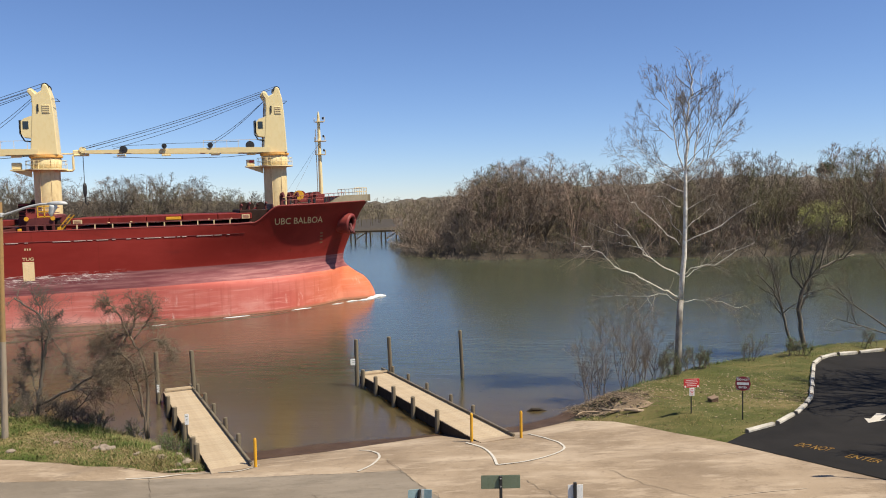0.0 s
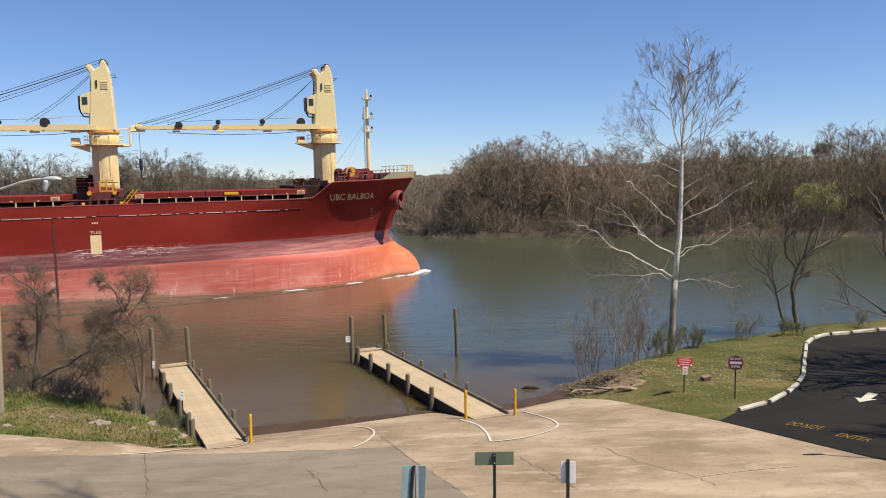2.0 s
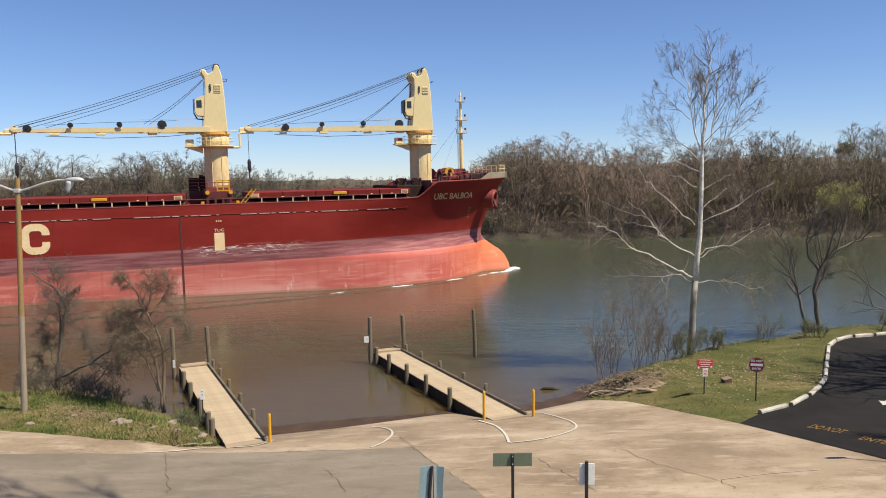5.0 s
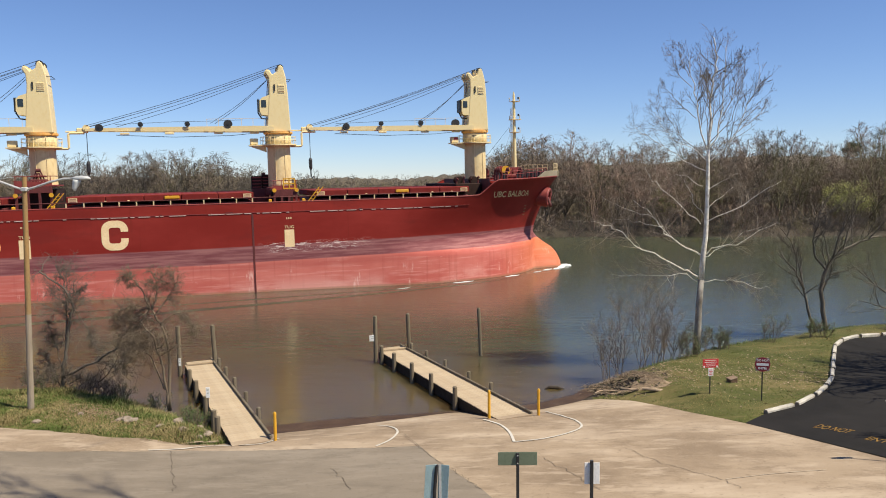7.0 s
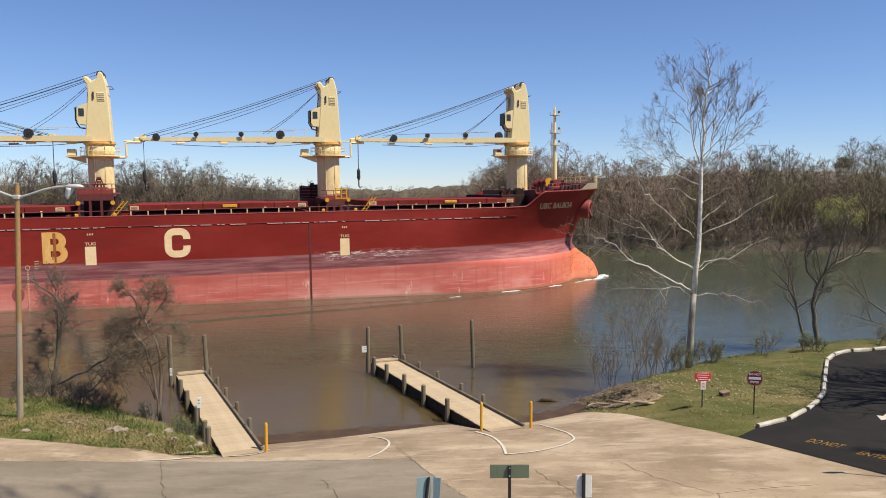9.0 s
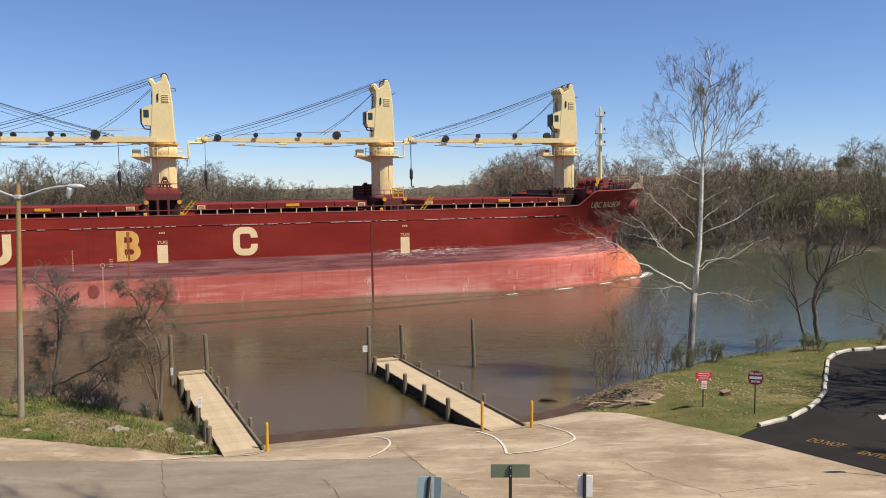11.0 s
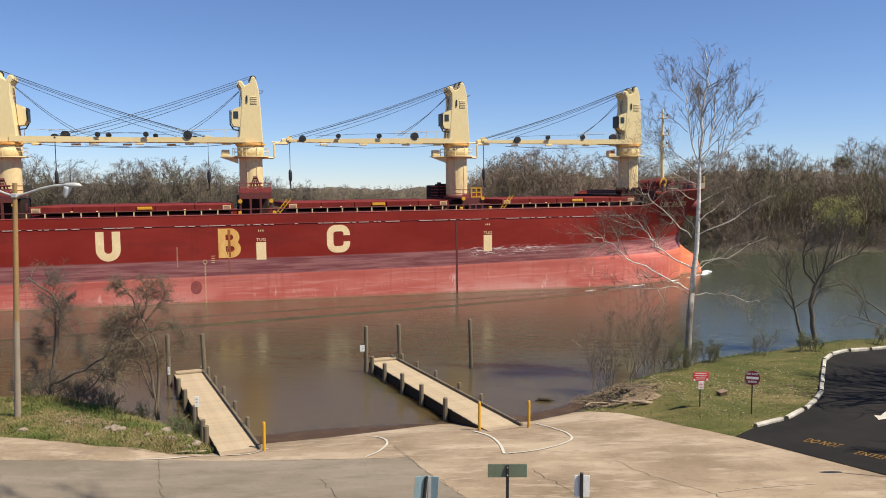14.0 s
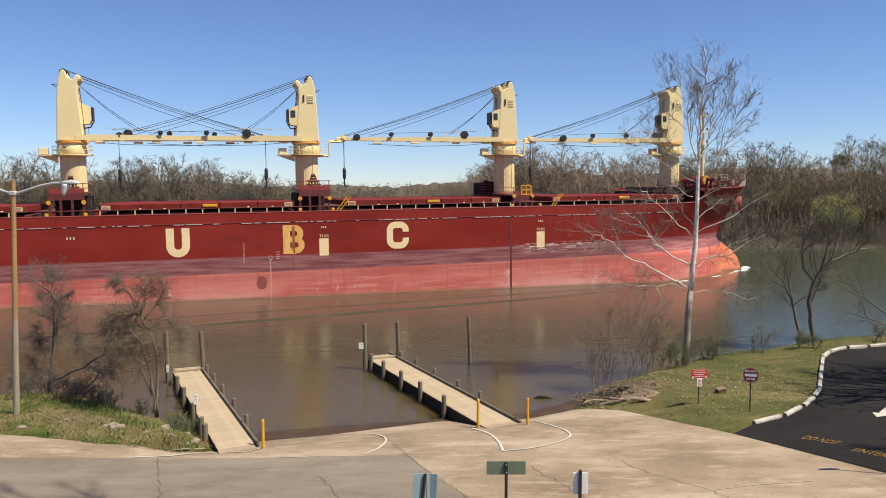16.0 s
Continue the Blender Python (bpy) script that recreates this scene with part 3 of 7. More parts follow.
# ---- docks ----
def build_dock(root, end, width, deck_z, label, long_piles, stub_side_a, stub_side_b):
    """root and end: the two ends of its right-hand edge, seen from the land."""
    a, b = Vector((*root, 0)), Vector((*end, 0))
    along = (b - a).normalized()
    left = Vector((-along.y, along.x, 0))
    length = (b - a).length
    m = Matrix(((along.x, left.x, 0, a.x), (along.y, left.y, 0, a.y), (0, 0, 1, deck_z), (0, 0, 0, 1)))
    dock = thing("dock", label, "dock", "boat docks", at=m)
    # side timbers and beams take a colour already darkened as in shade
    frame_ = Shape()
    for y in (0.06, width - 0.06):
        frame_.box(length / 2, y, -0.34, length, 0.09, 0.62, bevel=0.01)
    part("fascia", frame_, FASCIA, dock, "dark side timbers with shade put into their colour")
    for k in range(8):
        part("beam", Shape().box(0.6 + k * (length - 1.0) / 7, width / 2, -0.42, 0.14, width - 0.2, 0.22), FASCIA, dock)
    rail = Shape()
    rail.box(length / 2 + 0.25, 0.03, 0.11, length + 1.2, 0.13, 0.14, bevel=0.02)
    for k in range(6):
        rail.box(0.9 + k * (length - 1.6) / 5, 0.03, 0.03, 0.4, 0.12, 0.07)
    part("edge_rail", rail, PILEWOOD, dock, "low weathered timber edge rail")
    for dx in (0.06, 0.42):
        part("end_rail", Shape().box(length - dx, width / 2, 0.14, 0.12, width - 0.2, 0.12, bevel=0.02), DECKWOOD, dock, "pale timber across the dock's end")
    plank = Shape().box(0, 0, 0, 0.292, width - 0.03, 0.05, bevel=0.006).mesh("plank", DECKWOOD)
    k, rnd = 0, random.Random(3)
    while 0.15 + k * 0.3 < length:
        ob = new("plank", plank)
        ob.parent = dock
        ob.matrix_basis = pose(0.15 + k * 0.3, width / 2 + rnd.uniform(-0.012, 0.012), rnd.uniform(-0.006, 0.004), 0, 0, rnd.uniform(-0.25, 0.25))
        k += 1

    # the worn threshold where the deck meets the paving
    foot = m @ Vector((-0.4, width / 2, 0))
    drop = gz(foot.x, foot.y) + 0.05 - deck_z
    lip = Shape().prism([(0.02, 0.03), (-0.42, drop + 0.02), (-0.42, drop - 0.3), (0.02, drop - 0.3)], 0.02, width - 0.02)
    part("threshold", lip, CONCRETE, dock, "worn sandy concrete threshold")

    def pile(x, y, low, high, r, lean=(0, 0)):
        path = [(x, y, low - deck_z), (x + lean[0] * 0.5, y + lean[1] * 0.5, (low + high) / 2 - deck_z), (x + lean[0], y + lean[1], high - deck_z), (x + lean[0], y + lean[1], high - deck_z + 0.04)]
        part("mooring_post", Shape().tube(path, [r * 1.04, r, r * 0.95, r * 0.6], 10), PILEWOOD, dock, smooth=False)
    for x in stub_side_a:
        pile(x, -0.16, -1.5, deck_z + 0.52, 0.12)
    for x in stub_side_b:
        pile(x, width + 0.17, -1.5, deck_z + 0.60, 0.145)
    for x, y, high, lx, ly in long_piles:
        pile(x, y, -2.0, high, 0.15, (lx, ly))
    return dock, m


dock_a, dock_a_m = build_dock((-8.85, 37.0), (-16.35, 52.8), 1.9, 0.7, "weathered plank dock beside the grassy bank",
                              [(17.3, -0.2, 3.25, 0.15, 0.2), (17.4, 2.15, 3.4, 0, 0.1)], (3.45, 6.9, 10.4, 13.4, 16.2), (2.5, 3.7, 6.6, 10.4, 13.4))
dock_b, dock_b_m = build_dock((3.92, 40.65), (-3.55, 56.8), 2.05, 0.7, "weathered plank dock reaching into the muddy river",
                              [(17.3, -0.25, 3.3, 0, 0.2), (17.5, 2.35, 3.3, 0, 0)], (4.6, 7.5, 11.0, 14.1, 16.9), (4.4, 7.8, 10.9, 14.1, 16.6))

# ---- the ship ----
TRIM = 0.75                       # degrees, bow up
HEAD = 17.22                      # degrees, course to the left of +x
HALF = 13.6
ship = thing("cargo_ship", "red bulk carrier with cream deck cranes under way", "cargo ship")
STEM = [(-6, 79.5), (-4, 80.6), (-1.3, 81.3), (-0.15, 81.05), (0.9, 80.5), (1.8, 79.75), (2.5, 78.6), (3.2, 77.65), (3.8, 77.05), (4.5, 76.85), (5.5, 77.05), (7.5, 77.9), (10.6, 79.4), (12.2, 80.5), (13.4, 81.3)]


def stem_x(z):
    return float(np.interp(z, [p[0] for p in STEM], [p[1] for p in STEM]))


def sheer(x):
    """The hull's top edge: the main deck's bulwark, then the curved step up to the forecastle."""
    return 9.95 + 1.95 * float(smooth01(x, 63.8, 67.2)) + 0.3 * float(smooth01(x, 66.5, 82))


def half_breadth(x, z):
    high = max(0.0, min(1.0, (z - 4.2) / 8.8)) ** 1.5
    start, stem = 52 - 2.5 * float(smooth01(z, 2.6, 4.6)) + 13.0 * high, min(stem_x(max(z, 4.5)), 81) if z > 4.5 else 76.85
    b = 0.0
    u = (x - start) / (stem - start)
    if u <= 0:
        b = HALF
    elif u < 1:
        b = HALF * (1 - u ** (2.4 - 0.6 * float(smooth01(z, 2.6, 4.6)) + 0.48 * high)) ** (0.70 - 0.04 * high)
    if z < 4.4:
        wide = 2.9 * math.sqrt(max(0.0, 1 - ((z + 1.8) / 6.3) ** 2))
        end = stem_x(z)
        q = (x - 70) / (end - 70)
        if 0 < q < 1:
            b = max(b, wide * (1 - q ** 3.2) ** 0.5)
    if x < -70:
        q = min(1.0, (-70 - x) / 25)
        b *= 1 - (0.16 + 0.5 * (1 - high)) * q * q
    return b


def build_hull():
    levels = [-5, -3.5, -2.4, -1.6, -0.9, -0.3, 0.3, 0.9, 1.4, 1.9, 2.4, 2.9, 3.4, 3.9, 4.4, 4.9, 5.6, 6.4, 7.3, 8.2, 9.0, 9.5]
    front = [1 - (1 - k / 44) ** 1.6 for k in range(45)]
    rows = []
    for side in (-1, 1):
        grid = []
        for k in range(len(levels) + 9):
            line = []
            for x0 in (-95, -90, -84, -78, -70, -50, -30, -10, 10, 30, 45):
                z = levels[k] if k < len(levels) else levels[-1] + (sheer(x0) - levels[-1]) * (k - len(levels) + 1) / 9
                line.append((x0, side * half_breadth(x0, z), z))
            for q in front[1:]:
                z = levels[min(k, len(levels) - 1)]
                x = 45 + (stem_x(z) - 45) * q
                if k >= len(levels):
                    for _ in range(6):
                        z = levels[-1] + (sheer(x) - levels[-1]) * (k - len(levels) + 1) / 9
                        x = 45 + (stem_x(z) - 45) * q
                line.append((x, side * (half_breadth(x, z) if q < 1 else 0.0), z))
            grid.append(line)
        rows.append(grid)
    s = Shape()
    for grid in rows:
        w = len(grid[0])
        s.add([p for line in grid for p in line], [(i * w + j, i * w + j + 1, (i + 1) * w + j + 1, (i + 1) * w + j) for i in range(len(grid) - 1) for j in range(w - 1)])
    a, b = [line[0] for line in rows[0]], [line[0] for line in rows[1]]
    k = len(a)
    s.add(a + b, [(i, i + 1, k + i + 1, k + i) for i in range(k - 1)])
    me = bpy.data.meshes.new("hull")
    me.from_pydata(s.v, [], s.f)
    bm = bmesh.new()
    bm.from_mesh(me)
    bmesh.ops.remove_doubles(bm, verts=bm.verts, dist=0.002)
    bmesh.ops.recalc_face_normals(bm, faces=bm.faces)
    bm.to_mesh(me)
    bm.free()
    me.materials.append(HULL)
    me.shade_smooth()
    hull = new("hull", me)
    hull.parent = ship
    tagged(hull, "faded red hull with chalky purple and pink bottom bands")
    # decks, a little below the hull's top edge
    for name, x0, x1, z in (("main_deck", -94.5, 66.6, 8.75), ("forecastle_deck", 66.6, 79.6, 11.75)):
        xs = [x0 + (x1 - x0) * i / 30 for i in range(31)]
        d = Shape()
        d.add([(x, sgn * max(half_breadth(x, z) - 0.45, 0.02), z) for x in xs for sgn in (-1, 1)],
              [(2 * i, 2 * i + 2, 2 * i + 3, 2 * i + 1) for i in range(30)])
        part(name, d, DARKRED, ship)
    part("forecastle_bulkhead", Shape().box(66.6, 0, 10.4, 0.12, 20.6, 3.4), DARKRED, ship)
    # the thick lip along the hull's top edge, and the step at the forecastle
    for sgn in (-1, 1):
        lip = Shape()
        xs = [-94 + i * 2.0 for i in range(79)] + [64.2 + i * 0.25 for i in range(15)] + [68.2 + i * 0.4 for i in range(29)]
        lip.tube([(x, sgn * (half_breadth(x, sheer(x)) - 0.05), sheer(x)) for x in xs if x < stem_x(sheer(x)) - 0.35], 0.085, 6)
        part("bulwark_lip", lip, RED, ship)
    return hull


hull = build_hull()


def on_side(x, z, out=0.012):
    return Vector((x, -half_breadth(x, z) - out, z))


def build_hull_marks():
    """Letters, tug marks, draught marks and freeing ports on the side that faces the near bank."""
    up = pose(0, 0, 0, 90, 0, 0)

    def letter(word, x0, x1, z0, z1, material, lab, bold=1.0):
        size = (z1 - z0) / 0.70
        ob = text_mesh(word, size, Matrix.Identity(4), material, "hull_letter", 0.004, 0.09 * bold * (z1 - z0) / 3.3)
        co = np.array([v.co for v in ob.data.vertices])
        lo, hi = co.min(0), co.max(0)
        for v in ob.data.vertices:
            x = x0 + (v.co.x - lo[0]) / (hi[0] - lo[0]) * (x1 - x0)
            z = z0 + (v.co.y - lo[1]) / (hi[1] - lo[1]) * (z1 - z0)
            p = on_side(x, z, 0.012 + v.co.z)
            v.co = p
        ob.parent = ship
        tagged(ob, lab)
    def stroke_letter(strokes, x0, z0, wide, material, lab):
        """A block letter of thick strokes: each stroke is a line of (across, up) with a width."""
        sh = Shape()
        for n_, (line, w) in enumerate(strokes):
            pts = [Vector(p) for p in line]
            rim = []
            for k, p in enumerate(pts):
                d = (pts[min(k + 1, len(pts) - 1)] - pts[max(k - 1, 0)]).normalized()
                rim.append((p + Vector((-d.y, d.x)) * w / 2, p - Vector((-d.y, d.x)) * w / 2))
            for out in (0.016 + 0.003 * n_,):
                vs = [on_side(x0 + q.x, z0 + q.y, out) for pair in rim for q in pair] + [on_side(x0 + q.x, z0 + q.y, -0.02) for pair in rim for q in pair]
                m = 2 * len(pts)
                fs = [(2 * k, 2 * k + 1, 2 * k + 3, 2 * k + 2) for k in range(len(pts) - 1)]
                fs += [(2 * k, 2 * k + 2, m + 2 * k + 2, m + 2 * k) for k in range(len(pts) - 1)] + [(2 * k + 1, m + 2 * k + 1, m + 2 * k + 3, 2 * k + 3) for k in range(len(pts) - 1)]
                fs += [(0, m, m + 1, 1), (m - 2, m - 1, 2 * m - 1, 2 * m - 2)]
                sh.add(vs, fs)
        part("hull_letter", sh, material, ship, lab)

    def arc(cx, cz, rx, rz, a0, a1, n=10):
        return [(cx + rx * math.cos(radians(a0 + (a1 - a0) * k / n)), cz + rz * math.sin(radians(a0 + (a1 - a0) * k / n))) for k in range(n + 1)]
    stroke_letter([([(0.43, 3.28), (0.43, 1.9)] + arc(1.275, 1.27, 0.845, 0.845, 180, 360, 16) + [(2.12, 1.9), (2.12, 3.28)], 0.86)], -5.66, 5.10, 2.55, LETTER, "large cream letter U on the hull")
    stroke_letter([([(2.40, 2.05), (2.40, 2.2)] + arc(1.70, 2.22, 0.70, 0.70, 0, 90, 8) + arc(1.10, 2.22, 0.70, 0.70, 90, 180, 8) + arc(1.10, 1.09, 0.70, 0.70, 180, 270, 8) + arc(1.70, 1.09, 0.70, 0.70, 270, 360, 8) + [(2.40, 1.15), (2.40, 1.32)], 0.78)],
                  19.8, 5.17, 2.8, LETTER, "large cream letter C on the hull")
    stroke_letter([([(0.41, 0.0), (0.41, 3.38)], 0.82), ([(0.6, 3.03), (1.35, 3.03)] + arc(1.40, 2.36, 0.62, 0.67, 90, -90, 12) + [(1.35, 1.69), (0.6, 1.69)], 0.70), ([(0.6, 1.69), (1.35, 1.69)] + arc(1.45, 1.02, 0.70, 0.67, 90, -90, 12) + [(1.35, 0.35), (0.6, 0.35)], 0.70)],
                  7.32, 5.02, 2.5, RUSTED, "large rust-stained cream letter B on the hull")

    def plate(name, x0, x1, z0, z1, material, out=0.012, lab=""):
        s = Shape()
        n = max(1, int((x1 - x0) / 1.0))
        pts = []
        for i in range(n + 1):
            x = x0 + (x1 - x0) * i / n
            pts += [on_side(x, z0, out), on_side(x, z1, out), on_side(x, z1, -0.05), on_side(x, z0, -0.05)]
        faces = [(0, 1, 2, 3), tuple(reversed(range(4 * n, 4 * n + 4)))]
        for i in range(n):
            faces += [(4 * i + j, 4 * i + 4 + j, 4 * i + 4 + (j + 1) % 4, 4 * i + (j + 1) % 4) for j in range(4)]
        s.add(pts, faces)
        return part(name, s, material, ship, lab)
    for x in (12.12, 40.25):
        plate("tug_mark", x - 0.56, x + 0.56, 4.66, 6.72 - 0.01, LETTER, lab="cream tug push mark")
        letter("TUG", x - 0.56, x + 0.56, 6.84, 7.18, CREAM, "small cream word over the tug mark")
        for k in range(3):
            plate("mark_bar", x - 0.30 + k * 0.24, x - 0.17 + k * 0.24, 7.95, 8.16, CREAM)
    for k in range(3):
        plate("mark_bar", -15.9 + k * 0.34, -15.74 + k * 0.34, 7.45, 7.72, CREAM)
    for x, w, z0, z1 in ((8.39, 0.30, 6.0, 8.28), (8.47, 0.22, 5.1, 6.3), (8.27, 0.12, 5.4, 6.2), (8.43, 0.14, 3.3, 5.0)):
        plate("rust_run", x, x + w, z0, z1, RUSTRUN, 0.028, "rust run over the painted letter")
    # draught marks amidships, and the load line
    for k in range(24):
        plate("draught_mark", 5.72, 5.84 + 0.06 * (k % 2), -0.1 + k * 0.19, -0.02 + k * 0.19, CREAM)
    for k in range(9):
        plate("draught_mark", 2.75, 2.87, 4.2 + k * 0.26, 4.3 + k * 0.26, CREAM)
    ring = Shape().tube([on_side(5.8 + 0.22 * math.cos(a), 4.65 + 0.22 * math.sin(a)) for a in (i * math.pi / 8 for i in range(17))], 0.035, 4)
    part("load_line", ring, CREAM, ship)
    for k in range(4):
        plate("load_line_bar", 6.5, 6.9, 4.5 + k * 0.25, 4.56 + k * 0.25, CREAM)
    part("thruster_mark", Shape().prism([(4.75 + 0.62 * math.cos(i * math.pi / 8), 1.75 + 0.78 * math.sin(i * math.pi / 8)) for i in range(16)], -HALF - 0.012, -HALF + 0.03), STAIN, ship, "dark round stain mark")
    plate("weld_seam", 35.99, 36.21, -2.0, 8.7, DARKRED, 0.03, "dark vertical fender seam")
    plate("rubbing_strip", -90, 63.0, 8.80, 8.88, RED, 0.05, "thin rubbing strip")
    rnd = random.Random(8)
    x = -34.0
    while x < 61:
        w = rnd.choice((0.35, 0.5, 0.8, 1.2, 1.8))
        plate("freeing_port", x, x + w, 8.72, 8.79, PORT, 0.056)
        if rnd.random() < 0.15:
            plate("scupper", x - 0.1, x + w * rnd.uniform(0.4, 1.1), 8.885, 8.94, BLACK, 0.015)
        x += w + rnd.choice((0.15, 0.2, 0.3, 0.4, 0.6, 1.1, 2.4))
    # the name on the bow, drawn as slanting letters
    letter("UBC BALBOA", 66.6, 72.9, 9.62, 10.40, CREAM, "cream name lettering on the bow", 0.25)
    for k in range(4):
        plate("draught_mark", 72.7, 73.1, 6.9 + k * 0.42, 7.1 + k * 0.42, mat("dulled_mark", (0.24, 0.11, 0.05), (0.20, 0.08, 0.04), 2.0, 0.7))


build_hull_marks()


def bow_fittings():
    for sgn in (-1, 1):
        x, z = 76.2, 9.4
        y = sgn * (half_breadth(x, z) + 0.1)
        out = Vector((0.80, sgn * 0.58, -0.18)).normalized()
        c = Vector((x, y, z))
        a = out.orthogonal().normalized()
        b = out.cross(a)
        rim = Shape().tube([c + (a * math.cos(q) + b * math.sin(q)) * 1.12 + out * 0.95 for q in (i * math.pi / 10 for i in range(21))], 0.26, 10)
        rim.tube([c - out * 1.6, c + out * 0.95], [1.36, 1.36], 24, caps=False)
        ring = part("anchor_bolster", rim, RED, ship, "thick red ring round the hawse pipe", True)
        # the shade inside the pipe is put into its colour
        drum = Shape().tube([c - out * 0.9, c + out * 0.5], [1.12, 1.12], 20)
        part("hawse_pipe", drum, SHADEDBROWN, ring)
        anchor = Shape()
        d = Vector((0.15, sgn * 0.45, -1)).normalized()
        p = c + out * 0.95
        anchor.tube([p, p + d * 1.0], [0.16, 0.2], 8)
        side = d.cross(out).normalized()
        anchor.tube([p + d * 0.6 - side * 0.8, p + d * 1.15 - side * 0.5, p + d * 1.2, p + d * 1.15 + side * 0.5, p + d * 0.6 + side * 0.8], [0.06, 0.2, 0.26, 0.2, 0.06], 8)
        part("anchor", anchor, DARKRED, ship, "stowed rust-red anchor")
    # windlasses, winches, bollards and vents on the forecastle
    for x, y, r in ((70.6, -4.6, 0.75), (70.6, 4.6, 0.75), (73.0, -2.6, 0.6), (73.0, 2.6, 0.6)):
        w = Shape()
        w.tube([(x, y - 1.3, 13.35), (x, y + 1.3, 13.35)], r * 0.75, 16)
        for dy in (-1.3, -0.4, 0.5, 1.3):
            w.tube([(x, y + dy - 0.06, 13.35), (x, y + dy + 0.06, 13.35)], r, 16)
        w.box(x, y, 12.75, 1.7, 2.9, 0.35, bevel=0.05)
        w.box(x + 0.9, y, 13.2, 0.5, 1.0, 0.9, bevel=0.05)
        part("windlass", w, RED, ship)
    part("winch_wheel", Shape().tube([(70.3, -6.6, 13.5), (70.3, -6.45, 13.5)], 0.62, 18), BRIGHT, ship, "yellow brake wheel")
    for x, y in ((68.4, -9.8), (71.6, -8.2), (74.0, -5.8), (76.2, -3.4)):
        s = Shape()
        for dx in (-0.35, 0.35):
            s.tube([(x + dx, y, 12.1), (x + dx, y, 13.15), (x + dx, y, 13.2)], [0.16, 0.16, 0.2], 10)
        part("bollard", s, BLACK, ship)
    for i, (x, y) in enumerate(((67.6, -10.4), (69.6, -8.6), (72.2, -6.6), (69.0, -5.8))):
        part("vent", Shape().tube([(x, y, 12.1), (x, y, 13.3), (x + 0.1, y - 0.1, 13.55), (x + 0.3, y - 0.2, 13.6)], [0.2, 0.2, 0.3, 0.34], 10), DARKRED, ship)
    # rails along the forecastle edge
    xs = [67.6 + i * 0.75 for i in range(12)]
    for h in (0.55, 0.95):
        part("forecastle_rail", Shape().tube([(x, -half_breadth(x, 12.2) + 0.5, 12.3 + h + 0.05 * (x - 67)) for x in xs], 0.035, 5), RED, ship)
    for x in xs:
        y, z = -half_breadth(x, 12.2) + 0.5, 12.1 + 0.05 * (x - 67)
        part("rail_post", Shape().tube([(x, y, z), (x, y, z + 1.15)], 0.04, 5), RED, ship)
    # the bare-metal bulwark at the stem, with its pale railing
    for k in range(7):
        x = 77.6 + k * 0.42
        for sgn in (-1, 1):
            y = sgn * max(half_breadth(x, 12.2) - 0.05, 0.05)
            part("bow_rail_post", Shape().tube([(x, y, sheer(x) + 0.75), (x, y, sheer(x) + 1.75)], 0.045, 5), CREAM, ship)
    for sgn in (-1, 1):
        for h in (0.5, 1.0):
            part("bow_rail", Shape().tube([(77.6 + k * 0.42, sgn * max(half_breadth(77.6 + k * 0.42, 12.2) - 0.05, 0.05), sheer(77.6 + k * 0.42) + 0.75 + h) for k in range(7)], 0.04, 5), CREAM, ship)
    xs = [73.0 + i * 0.19 for i in range(42)]
    for sgn in (-1, 1):
        plate_ = Shape()
        pts = []
        for x in xs:
            tall = 0.85 * float(smooth01(x, 73.0, 75.6))
            q = min(x, 80.35)
            y0 = max(half_breadth(q, sheer(q)), 0.06)
            for dy, dz in ((0.0, -0.05), (0.05, tall), (-0.03, tall), (-0.08, -0.05)):
                pts.append((x, sgn * (y0 + dy), sheer(x) + dz))
        k = len(xs)
        faces = [(4 * i + j, 4 * i + 4 + j, 4 * i + 4 + (j + 1) % 4, 4 * i + (j + 1) % 4) for i in range(k - 1) for j in range(4)]
        part("bulwark_plate", plate_.add(pts, faces + [(0, 1, 2, 3), (4 * k - 4, 4 * k - 3, 4 * k - 2, 4 * k - 1)]), BAREPLATE, ship, "unpainted grey-brown bulwark plate")
    # the foremast
    mast = Shape().tube([(74.2, 0, 12.2), (74.2, 0, 17.0), (74.2, 0, 22.6)], [0.30, 0.26, 0.2], 10)
    mast_ob = part("foremast", mast, YELLOW, ship, "cream foremast with lights and ladder")
    part("topmast", Shape().tube([(74.2, 0, 22.6), (74.2, 0, 23.9), (74.2, 0, 24.4)], [0.2, 0.16, 0.05], 8), YELLOW, mast_ob)
    for z, w in ((18.6, 1.2), (20.4, 1.5), (23.0, 1.1)):
        part("mast_platform", Shape().box(74.35, 0, z, w, 1.2, 0.08).tube([(74.9, -0.5, z), (74.9, -0.5, z + 0.6)], 0.05, 6).tube([(73.7, 0.5, z), (73.7, 0.5, z + 0.6)], 0.05, 6), CREAM, mast_ob)
    for z in (19.0, 20.9, 23.3):
        part("mast_light", Shape().tube([(74.75, -0.3, z), (74.75, -0.3, z + 0.3)], 0.13, 8), BLACK, mast_ob)
    lad = Shape()
    for x in (73.75, 73.75):
        lad.tube([(x, -0.18, 12.4), (x, -0.18, 22.0)], 0.03, 4).tube([(x, 0.18, 12.4), (x, 0.18, 22.0)], 0.03, 4)
    for k in range(24):
        lad.tube([(73.75, -0.18, 12.6 + k * 0.4), (73.75, 0.18, 12.6 + k * 0.4)], 0.022, 4)
    part("ladder", lad, CREAM, mast_ob)
    for y in (-5.0, 5.0):
        part("stay_wire", Shape().tube([(74.2, 0, 20.2), (69.8, y, 13.2)], 0.016, 4), CABLE, mast_ob)


had = set(ship.children)
bow_fittings()
